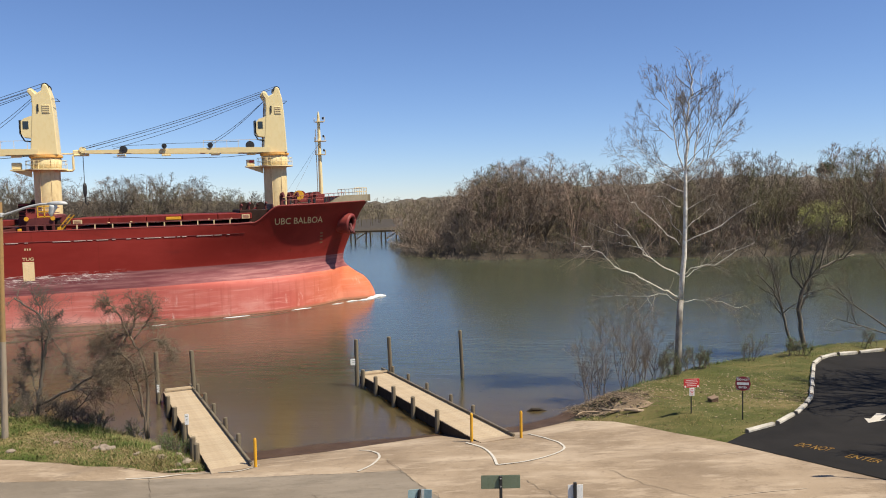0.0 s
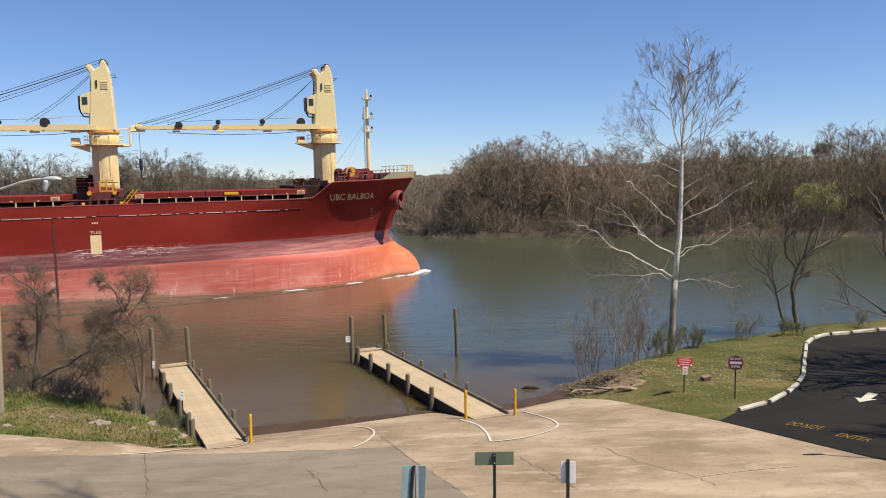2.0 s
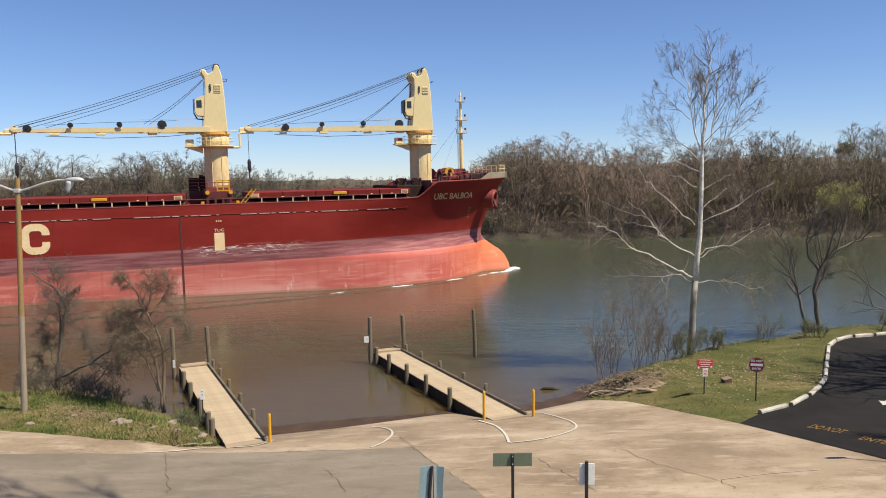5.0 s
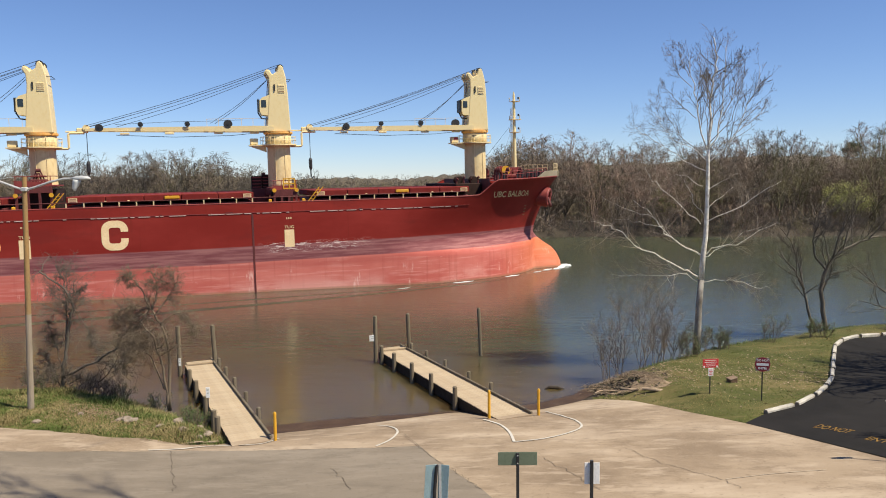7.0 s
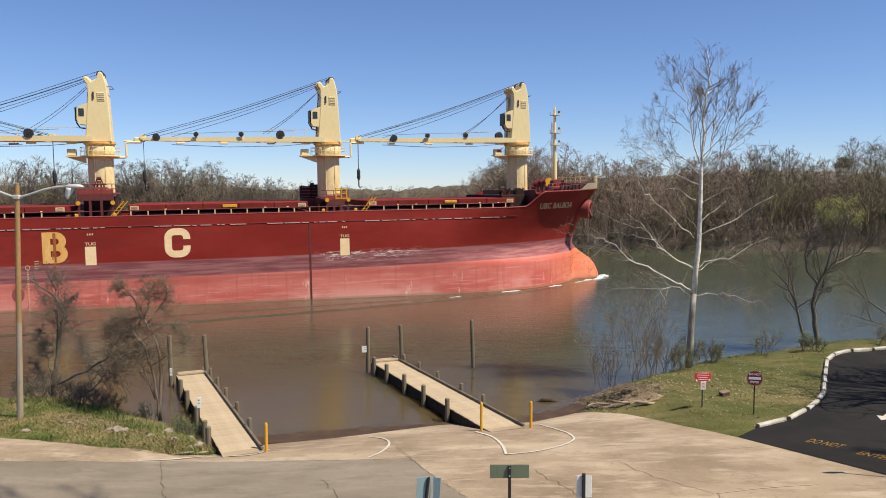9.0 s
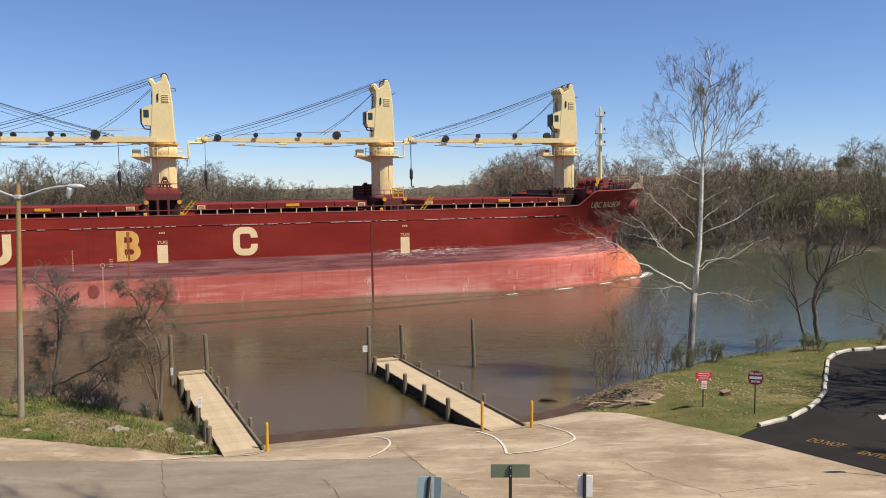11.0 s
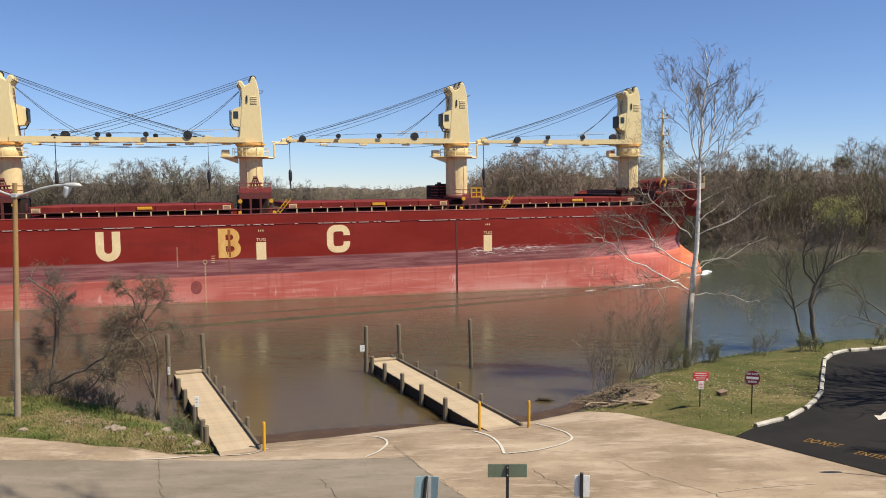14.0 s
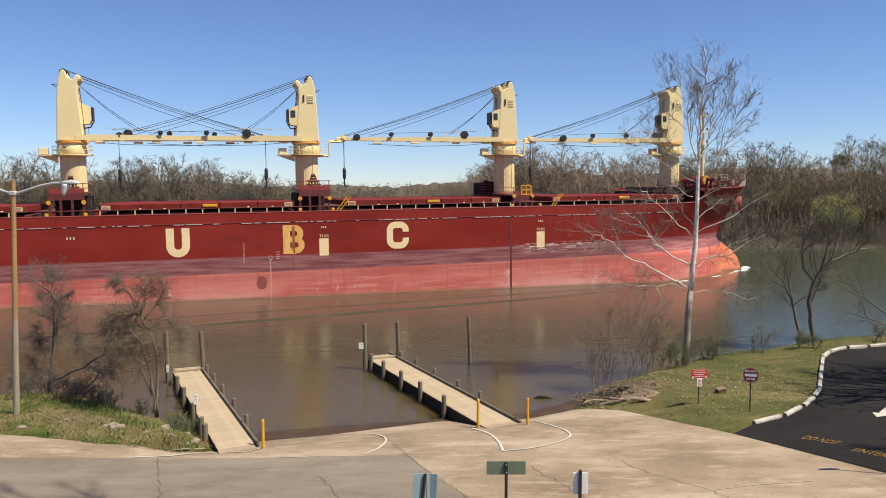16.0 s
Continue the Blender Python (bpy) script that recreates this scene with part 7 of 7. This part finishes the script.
def red_notice():
    x, y = 13.86, 42.13
    p = thing("notice_sign", "red notice board with a white card below on a post", "sign", at=pose(x, y, gz(x, y) - 0.02, 0, 0, 6))
    part("post", Shape().box(0, 0.03, 0.75, 0.05, 0.05, 1.55), BLACK, p, "dark post")
    part("board", Shape().box(0, -0.01, 1.68, 0.88, 0.02, 0.48, bevel=0.006), SIGNRED, p, "red board")
    bars(p, WHITE, 0, -0.024, 1.84, 4, (0.62, 0.70, 0.55, 0.5), 0.022, 0.10)
    for sx in (-0.36, 0.36):
        part("emblem", Shape().tube([(sx, -0.022, 1.5), (sx, -0.03, 1.5)], 0.055, 10), WHITE, p)
    part("card", Shape().box(0.02, -0.01, 1.20, 0.28, 0.02, 0.44, bevel=0.006), WHITE, p, "white card")
    bars(p, SIGNRED, 0.02, -0.024, 1.32, 4, (0.16, 0.2, 0.12, 0.18), 0.03, 0.08)


do_not_enter()
red_notice()


def drive_sign():
    """A sign at the driveway's mouth; its shadow lies on the concrete."""
    x, y = 18.75, 30.25
    p = thing("road_sign", "round road sign on a thin post at the driveway mouth", "road sign", at=pose(x, y, gz(x, y) - 0.02, 0, 0, 8))
    part("post", Shape().box(0, 0.04, 2.5, 0.06, 0.045, 5.1), BLACK, p)
    part("disc", board([(0.38 * math.cos(i * math.pi / 16), 4.9 + 0.38 * math.sin(i * math.pi / 16)) for i in range(32)], -0.01, 0.01), DEEPRED, p)


drive_sign()


def meter_box():
    x, y = 16.01, 44.86
    p = thing("utility_box", "small brown utility box tilted in the grass", "utility box", at=pose(x, y, gz(x, y) + 0.10, 6, -8, 20))
    part("body", Shape().box(0, 0, 0, 0.52, 0.36, 0.30, bevel=0.03), mat("brown_plastic", (0.10, 0.06, 0.035), (0.13, 0.08, 0.05), 2.0, 0.6), p)
    part("lid", Shape().box(0, 0, 0.165, 0.56, 0.40, 0.05, bevel=0.015), mat("faded_brown_lid", (0.19, 0.125, 0.08), (0.22, 0.15, 0.10), 2.0, 0.6), p)


meter_box()


def pole_signs():
    """Three signs near the window, seen from behind."""
    d = 21.5
    x, z = 1.76, 5.38
    p = thing("street_sign", "olive sign back on a thin steel post", "sign", at=pose(x, d, gz(x, d)))
    h = z - gz(x, d)
    part("post", Shape().box(0, -0.03, h / 2 - 0.02, 0.085, 0.05, h + 0.02, bevel=0.01), BLACK, p)
    part("board", Shape().box(0, 0.01, h - 0.19, 1.09, 0.02, 0.38, Matrix.Identity(4), bevel=0.008), OLIVE, p, "olive green sign back")
    for dz in (-0.08, -0.3):
        part("bolt", Shape().tube([(0, -0.075, h + dz), (0, -0.05, h + dz)], 0.018, 6), STEEL, p)
    x, z = -0.47, 5.04
    h = z - gz(x, d)
    p = thing("street_sign", "pale blue-grey sign back folded round a steel post", "sign", at=pose(x, d, gz(x, d)))
    part("post", Shape().tube([(-0.10, -0.05, 0), (-0.10, -0.05, h - 0.75), (-0.03, -0.05, h - 0.03), (0.0, -0.05, h)], [0.05, 0.05, 0.045, 0.03], 8), BLACK, p)
    part("board", Shape().prism([(-0.42, h - 1.2), (-0.06, h - 1.2), (-0.03, h), (-0.34, h)], -0.012, 0.012, pose(0, 0, 0, 0, 0, 10)), SIGNBACK, p, "blue-grey metal back")
    part("board", Shape().prism([(-0.02, h - 1.2), (0.26, h - 1.2), (0.33, h), (0.02, h)], -0.012, 0.012, pose(0, 0, 0, 0, 0, -14)), SIGNBACK, p, "blue-grey metal back")
    part("channel", Shape().box(0.06, -0.03, h / 2, 0.07, 0.05, h), STEEL, p)
    x, z = 3.84, 5.15
    h = z - gz(x, d)
    p = thing("street_sign", "narrow white sign edge-on behind a dark post", "sign", at=pose(x, d, gz(x, d)))
    part("post", Shape().box(-0.02, -0.04, h / 2, 0.09, 0.07, h, bevel=0.01), BLACK, p)
    part("board", Shape().box(0.0, 0.02, h - 0.40, 0.42, 0.02, 0.62, bevel=0.006), WHITE, p, "white sign")


pole_signs()


# ---- kerb stones along the driveway ----
def kerbs():
    line = curve_points([(15.45, 38.6, 0), (17.75, 39.98, 0), (20.4, 42.85, 0), (22.2, 45.85, 0), (24.2, 49.85, 0), (26.6, 54.4, 0), (28.5, 56.2, 0), (31.5, 57.8, 0), (36, 58.6, 0), (44, 60.2, 0)], 24)
    dist = [0.0]
    for a, b in zip(line, line[1:]):
        dist.append(dist[-1] + (b - a).length)

    def at(s):
        k = max(i for i in range(len(dist)) if dist[i] <= s)
        k = min(k, len(line) - 2)
        return line[k].lerp(line[k + 1], (s - dist[k]) / (dist[k + 1] - dist[k]))
    rnd = random.Random(5)
    s = 0.0
    while s < dist[-1] - 2.2:
        a, b = at(s), at(s + 2.1)
        c, d = (a + b) / 2, (b - a)
        turn = math.degrees(math.atan2(d.y, d.x)) + rnd.uniform(-2, 2)
        za, zb = gz(a.x, a.y), gz(b.x, b.y)
        k = thing("kerb_stone", "white painted concrete wheel stop at the driveway edge", "kerb stone", "kerb stones", at=pose(c.x, c.y, (za + zb) / 2 + 0.03, 0, -math.degrees(math.atan2(zb - za, 2.1)), turn))
        part("block", Shape().prism([(-0.12, -0.06), (0.12, -0.06), (0.12, 0.10), (0.07, 0.17), (-0.07, 0.17), (-0.12, 0.10)], -1.0, 1.0, pose(0, 0, 0, 0, 0, 90)), KERB, k)
        part("end_cap", Shape().prism([(-0.10, -0.05), (0.10, -0.05), (0.10, 0.09), (0.06, 0.15), (-0.06, 0.15), (-0.10, 0.09)], 1.0, 1.02, pose(0, 0, 0, 0, 0, 90)), CONCRETE, k)
        s += 2.28 + rnd.uniform(0, 0.12)


kerbs()

# ---- painted lines, arrow and words on the paving ----
marks = tagged(new("road_marking"), "worn white painted lines on the concrete", "road marking", kind="structure")
stripe("painted_line", [(1.50, 39.42), (2.26, 38.31), (2.63, 36.72), (2.71, 34.97)], 0.13, LINE, 0.06, marks)
stripe("painted_line", [(2.71, 34.97), (4.04, 35.44), (5.35, 36.44), (6.18, 37.61), (6.13, 38.89), (5.58, 40.06), (4.98, 42.21)], 0.11, LINE, 0.06, marks)
stripe("painted_line", [(-3.96, 39.84), (-3.31, 39.10), (-2.86, 37.98), (-2.76, 37.10), (-3.04, 35.90), (-3.56, 34.97)], 0.11, LINE, 0.06, marks)
stripe("painted_line", [(-13.93, 34.88), (-12.49, 35.28), (-11.19, 36.07), (-9.30, 35.92), (-8.76, 36.44), (-8.52, 37.38)], 0.12, LINE, 0.06, marks)
cracks = tagged(new("crack"), "dark cracks and sealed joints in the paving", "crack", kind="structure")
stripe("crack_line", [(-2.40, 36.85), (-1.57, 34.67), (-0.76, 32.32), (0.24, 30.24), (1.01, 28.68)], 0.022, CRACK, 0.09, cracks, jag=0.05)
stripe("crack_line", [(-19.38, 33.77), (-15.90, 34.28), (-12.35, 34.87), (-7.70, 34.60), (-3.65, 34.60), (-1.57, 34.67)], 0.022, CRACK, 0.09, cracks, jag=0.05)
stripe("crack_line", [(-12.86, 34.73), (-11.69, 31.63), (-10.72, 29.18)], 0.022, CRACK, 0.095, cracks, jag=0.05)
stripe("crack_line", [(-5.07, 31.55), (-4.37, 29.94), (-3.95, 28.91)], 0.022, CRACK, 0.095, cracks, jag=0.05)
stripe("crack_line", [(7.52, 33.60), (8.46, 31.53), (10.16, 29.38), (10.55, 28.37)], 0.022, CRACK, 0.05, cracks, jag=0.05)
stripe("crack_line", [(3.70, 32.40), (4.77, 30.07), (5.37, 28.53)], 0.022, CRACK, 0.05, cracks, jag=0.05)
stripe("pale_seam", [(10.31, 29.38), (12.41, 29.89), (14.49, 30.13)], 0.04, LINE_FAINT, 0.05, cracks)
stripe("pale_seam", [(12.35, 35.12), (13.84, 35.34), (14.57, 35.54)], 0.035, LINE_FAINT, 0.05, cracks)
paint = tagged(new("driveway_marking"), "worn painted words and an arrow on black asphalt", "road marking", kind="structure")


def ground_words(words, corner, along, up):
    """A painted word filling a slanting field on the ground: its lower left corner, its run and its rise."""
    ob = text_mesh(words, 1.0, Matrix.Identity(4), YLINE, "painted_word", 0.001, 0.012)
    co = [v.co.copy() for v in ob.data.vertices]
    x0, x1 = min(c.x for c in co), max(c.x for c in co)
    y0, y1 = min(c.y for c in co), max(c.y for c in co)
    for v, c in zip(ob.data.vertices, co):
        a, b = (c.x - x0) / (x1 - x0), (c.y - y0) / (y1 - y0)
        v.co.x, v.co.y = corner[0] + a * along[0] + b * up[0], corner[1] + a * along[1] + b * up[1]
        v.co.z = gz(v.co.x, v.co.y) + 0.05
    ob.parent = paint


ground_words("DO NOT", (16.57, 35.88), (1.03, -1.13), (0.56, 0.40))
ground_words("ENTER", (17.86, 33.83), (0.90, -1.08), (0.48, 0.31))
arrow = [(22.01, 39.78), (21.76, 38.91), (22.81, 39.21), (22.56, 39.33), (23.5, 40.21), (23.12, 40.58), (22.24, 39.62)]
part("arrow", Shape().add([(x, y, gz(x, y) + 0.055) for x, y in arrow], [tuple(range(7))]), LINE, paint)


# ---- rocks, driftwood and litter ----
def rock(x, y, size, material=ROCK, name="rock", label="pale broken rock on the grass"):
    rnd = random.Random(int(x * 31 + y * 17))
    bm = bmesh.new()
    bmesh.ops.create_icosphere(bm, subdivisions=2, radius=1)
    for v in bm.verts:
        k = 1 + 0.5 * noise.noise(v.co * 1.3 + Vector((x, y, 0)))
        v.co = Vector((v.co.x * size * 1.3 * k, v.co.y * size * k, max(v.co.z, -0.35) * size * 0.7 * k))
    me = bpy.data.meshes.new(name)
    bm.to_mesh(me)
    bm.free()
    me.materials.append(material)
    ob = tagged(new(name, me), label, "rock", "rocks on the bank")
    ob.matrix_basis = pose(x, y, gz(x, y) + size * 0.12, 0, 0, rnd.uniform(0, 360))


for x, y, s in ((-16.6, 39.0, 0.27), (-16.15, 38.75, 0.2), (-17.0, 39.05, 0.16), (-16.4, 38.6, 0.14), (-13.3, 37.6, 0.23), (-13.9, 37.9, 0.15), (-12.2, 38.0, 0.24), (-12.4, 37.4, 0.14), (-21.0, 38.6, 0.17), (-12.7, 39.0, 0.18), (-16.8, 39.3, 0.18),
                (-19.4, 40.0, 0.15), (-14.6, 38.2, 0.18), (-14.1, 39.3, 0.32), (-13.1, 39.3, 0.28), (-12.7, 39.5, 0.2)):
    rock(x, y, s)


def log(x, y, length, r, turn, label="dry driftwood log at the ramp's edge", lift=0.0):
    rnd = random.Random(int(x * 13 + y * 7))
    p = thing("driftwood", label, "driftwood", "driftwood", at=pose(x, y, gz(x, y) + r * 0.8 + lift, 0, rnd.uniform(-4, 4), turn))
    pts = [(t * length, rnd.uniform(-0.06, 0.06) * length, rnd.uniform(-0.02, 0.03)) for t in (-0.5, -0.25, 0, 0.25, 0.5)]
    part("log", Shape().tube(pts, [r * 0.8, r, r * 1.05, r * 0.9, r * 0.5], 8), DRIFT, p)


for x, y, length, r, turn in ((10.6, 44.6, 2.0, 0.07, -20), (11.4, 43.9, 1.5, 0.09, -15), (9.6, 45.9, 1.6, 0.05, 12), (9.2, 46.6, 2.0, 0.04, 30),
                              (-12.1, 36.7, 1.6, 0.07, 12), (-12.6, 36.4, 1.4, 0.05, 20), (-11.8, 36.2, 1.1, 0.04, 5)):
    log(x, y, length, r, turn)
snag = thing("snag", "dark snag just above the water", "driftwood", at=pose(6.2, 47.9, 0))
part("log", Shape().tube([(-0.7, 0, -0.1), (-0.3, 0.02, 0.10), (0.2, 0, 0.08), (0.8, 0.05, -0.1)], [0.07, 0.11, 0.1, 0.05], 8), FASCIA, snag)


def litter(name, label, spots, material, size, seed, category="litter"):
    rnd = random.Random(seed)
    s = Shape()
    spots = np.array(spots)
    spots = spots[~within(spots[:, 0], spots[:, 1], LOT_EDGE) & ~within(spots[:, 0], spots[:, 1], DRIVE_EDGE)]
    for x, y in spots.tolist():
        z = gz(x, y)
        a = rnd.uniform(0, 6.28)
        k = size * rnd.uniform(0.5, 1.4)
        c, d = math.cos(a) * k, math.sin(a) * k
        e = rnd.uniform(0, 0.5) * k
        s.add([(x - c, y - d, z + 0.02), (x + d * 0.5, y - c * 0.5, z + 0.03 + e), (x + c, y + d, z + 0.04), (x - d * 0.5, y + c * 0.5, z + 0.03 + e * 0.3)], [(0, 1, 2, 3)])
    tagged(new(name, raw_mesh(name, s, material)), label, category, kind="stuff")


def blobs(centres, n, seed):
    rnd = random.Random(seed)
    out = []
    for _ in range(n):
        x, y, r = rnd.choice(centres)
        out.append((rnd.gauss(x, r), rnd.gauss(y, r * 0.8)))
    return out


litter("leaf_litter", "dry pale leaves scattered over the grass", blobs([(12.5, 47.0, 1.4), (13.5, 48.5, 1.5), (15.5, 46.5, 2.5), (18.0, 46.0, 2.4), (11.5, 45.8, 1.0), (19, 49, 3)], 900, 3), DRIFT, 0.07, 4)
litter("leaf_litter", "dry brown leaves and chips on the grass", blobs([(-18.6, 40.6, 1.3), (-17.4, 39.6, 1.0), (-20.0, 41.0, 1.0), (-18.8, 40.4, 0.7), (-18.2, 40.2, 0.6), (-14.0, 38.2, 1.0), (-18.6, 40.6, 0.9), (-17.9, 40.2, 0.8)], 1500, 5), mat("dry_leaf_brown", (0.20, 0.125, 0.08), (0.34, 0.24, 0.17), 6.0, 0.9), 0.075, 6)
litter("leaf_litter", "pale bleached leaves on the lawn", blobs([(14.0, 47.5, 2.0), (17.0, 45.0, 2.6), (18.5, 48.0, 3.0), (20.5, 46.0, 1.6)], 240, 13), DRIFT, 0.085, 16)
litter("debris", "washed-up brown sticks and reeds at the water's edge", blobs([(9.0, 47.3, 0.8), (9.8, 46.2, 0.7), (10.6, 46.6, 0.9), (8.6, 48.0, 0.4)], 900, 7), SOIL, 0.16, 8, "debris")


draped("bare_soil", [(8.3, 46.5), (8.9, 45.6), (9.9, 45.0), (11.0, 44.3), (12.0, 44.0), (12.5, 44.6), (11.9, 45.9), (11.2, 47.2), (10.6, 48.4), (9.6, 48.3), (8.9, 47.6)], BARESOIL, 0.03, "bare sandy soil beside the ramp", "soil", 0.7)


def sticks():
    """A tangle of washed-up sticks and reeds beside the ramp."""
    rnd = random.Random(29)
    s = Shape()
    for _ in range(480):
        cx, cy, r = rnd.choice(((9.3, 46.8, 0.7), (10.2, 45.9, 0.8), (9.9, 47.2, 0.8), (11.0, 46.6, 0.9), (8.9, 47.6, 0.5), (11.6, 45.2, 0.7)))
        x, y = rnd.gauss(cx, r), rnd.gauss(cy, r)
        a, length = rnd.uniform(0, 3.14), rnd.uniform(0.2, 0.9)
        z = max(gz(x, y), 0.0) + rnd.uniform(0.02, 0.2)
        d = Vector((math.cos(a), math.sin(a), rnd.uniform(-0.25, 0.25))) * length
        s.tube([Vector((x, y, z)) - d / 2, Vector((x, y, z + 0.03)), Vector((x, y, z)) + d / 2], [0.010, 0.013, 0.006], 3, caps=False)
    tagged(new("driftwood_pile", raw_mesh("driftwood_pile", s, mat("damp_stick_litter", (0.20, 0.142, 0.092), (0.34, 0.255, 0.17), 2.5, 0.9))), "tangle of dry tan sticks and reeds", "driftwood", kind="stuff")


sticks()


def grass_blades():
    """Uneven tufts over the two lawns, straw-coloured in patches, and taller weeds along their edges."""
    rnd = random.Random(17)
    green, straw = ([], []), ([], [])

    def tuft(x, y, z, tall, n, wide):
        dry = noise.noise(Vector((x * 0.33, y * 0.33, 3.0))) + 0.5 * noise.noise(Vector((x * 1.1, y * 1.1, 7.0)))
        for _ in range(n):
            v, f = straw if dry + rnd.gauss(0, 0.22) > 0.12 else green
            a, h = rnd.uniform(0, 6.28), tall * rnd.uniform(0.4, 1.3)
            px, py = x + rnd.gauss(0, 0.10), y + rnd.gauss(0, 0.10)
            w, lean = wide * rnd.uniform(0.6, 1.5), rnd.uniform(0.4, 1.7) * h
            o = len(v)
            v.extend([(px - w * math.sin(a), py + w * math.cos(a), z), (px + w * math.sin(a), py - w * math.cos(a), z), (px + lean * math.cos(a), py + lean * math.sin(a), z + h)])
            f.append((o, o + 1, o + 2))
    for n, x0, x1, y0, y1, left in ((21000, 8.5, 34, 37, 63, False), (22000, -31, -10.6, 35, 47.5, True)):
        px = np.array([rnd.uniform(x0, x1) for _ in range(n)])
        py = np.array([rnd.uniform(y0, y1) for _ in range(n)])
        ds, zs = side_of(SHORE, px, py), height(px, py)
        ok = (ds > (0.2 if left else 0.6)) & ~within(px, py, LOT_EDGE) & ~within(px, py, DRIVE_EDGE)
        for x, y, d, z in zip(px[ok].tolist(), py[ok].tolist(), ds[ok].tolist(), zs[ok].tolist()):
            lush = max(0.0, noise.noise(Vector((x * 0.5, y * 0.5, 11.0))))
            if left:
                tuft(x, y, z, (0.20 if d < 3.2 else 0.10) * (0.4 + 0.8 * rnd.random() + 1.6 * lush), 5, 0.016)
            else:
                tuft(x, y, z, (0.09 if d < 2.4 else 0.05) * (0.4 + 0.9 * rnd.random() + 1.0 * lush), 4, 0.014)
    for name, label, (v, f), c in (("grass", "patchy green grass on the banks", green, mat("grass_blades", (0.070, 0.105, 0.015), (0.125, 0.140, 0.032), 0.5, 0.9, fine=14, c3=(0.052, 0.084, 0.012))),
                                   ("dry_grass", "straw-coloured dead grass on the banks", straw, mat("straw_blades", (0.215, 0.165, 0.068), (0.30, 0.235, 0.11), 0.5, 0.9, fine=14, c3=(0.15, 0.12, 0.045)))):
        tagged(new(name, array_mesh(name, np.array(v), np.array(f), c)), label, "grass", kind="stuff")


grass_blades()


def weeds():
    """Bright green weeds in clumps where the bank falls to the water."""
    rnd = random.Random(41)
    s = Shape()
    clumps = [(rnd.uniform(-27, -10.9), rnd.uniform(0.4, 2.8)) for _ in range(170)] + [(rnd.uniform(11, 33), rnd.uniform(0.6, 2.0)) for _ in range(60)]
    for cx, inland in clumps:
        cy = next((y for y in np.arange(64, 34, -0.25) if side_of(SHORE, np.array(cx), np.array(y)) > inland), None)
        if cy is None:
            continue
        for _ in range(60):
            x, y = rnd.gauss(cx, 0.4), rnd.gauss(cy, 0.3)
            if within(np.array(x), np.array(y), LOT_EDGE):
                continue
            z, a, h = gz(x, y), rnd.uniform(0, 6.28), rnd.uniform(0.06, 0.26)
            w, lean = rnd.uniform(0.008, 0.018), rnd.uniform(0.1, 0.9) * h
            dx, dy = math.cos(a), math.sin(a)
            s.add([(x - w * dy, y + w * dx, z), (x + w * dy, y - w * dx, z), (x + lean * dx * 0.7 + w * dy, y + lean * dy * 0.7 - w * dx, z + h * 0.7), (x + lean * dx, y + lean * dy, z + h)], [(0, 1, 2, 3)])
    tagged(new("weeds", raw_mesh("weeds", s, WEED)), "fresh green weeds along the bank edge", "weeds", kind="stuff")


weeds()


# small notices at the docks
def dock_notice(m, x, y, z, w, h, post):
    at = m @ Vector((x, y, 0))
    zb = at.z + z
    p = thing("dock_notice", "small white notice board at the dock", "sign", "dock notices", at=pose(at.x, at.y, zb, 0, 0, 8))
    part("board", Shape().box(0, -0.03, 0, w, 0.02, h, bevel=0.005), WHITE, p)
    bars(p, OLIVE, 0, -0.042, h * 0.25, 2, (w * 0.6, w * 0.4), h * 0.06, h * 0.3)
    if post:
        part("post", Shape().box(0, 0.0, -post / 2, 0.05, 0.05, post + h), BLACK, p)


dock_notice(dock_b_m, 17.5, 2.58, 1.05, 0.42, 0.45, 0)
dock_notice(dock_a_m, 4.2, 2.25, 1.45, 0.2, 0.55, 1.3)
dock_notice(dock_a_m, 16.4, 2.3, 0.5, 0.16, 0.5, 0)


# ---- what moves ----
def motions():
    c, s = math.cos(radians(HEAD)), math.sin(radians(HEAD))
    off = 94.14 + HALF
    rows, wave = [], []
    for k in range(17):
        run = 2.27 + 3.748 * (k - 16) + 0.00507 * (k - 16) ** 2
        x, y = c * run - s * off, s * run + c * off
        rows.append((k, pose(x, y, 0, 0, 0, HEAD) @ pose(0, 0, 0, 0, -TRIM, 0)))
        wave.append((k, pose(x, y, 0.02, 0, 0, HEAD)))
    walk(ship, rows)
    walk(bow_wave, wave)


motions()
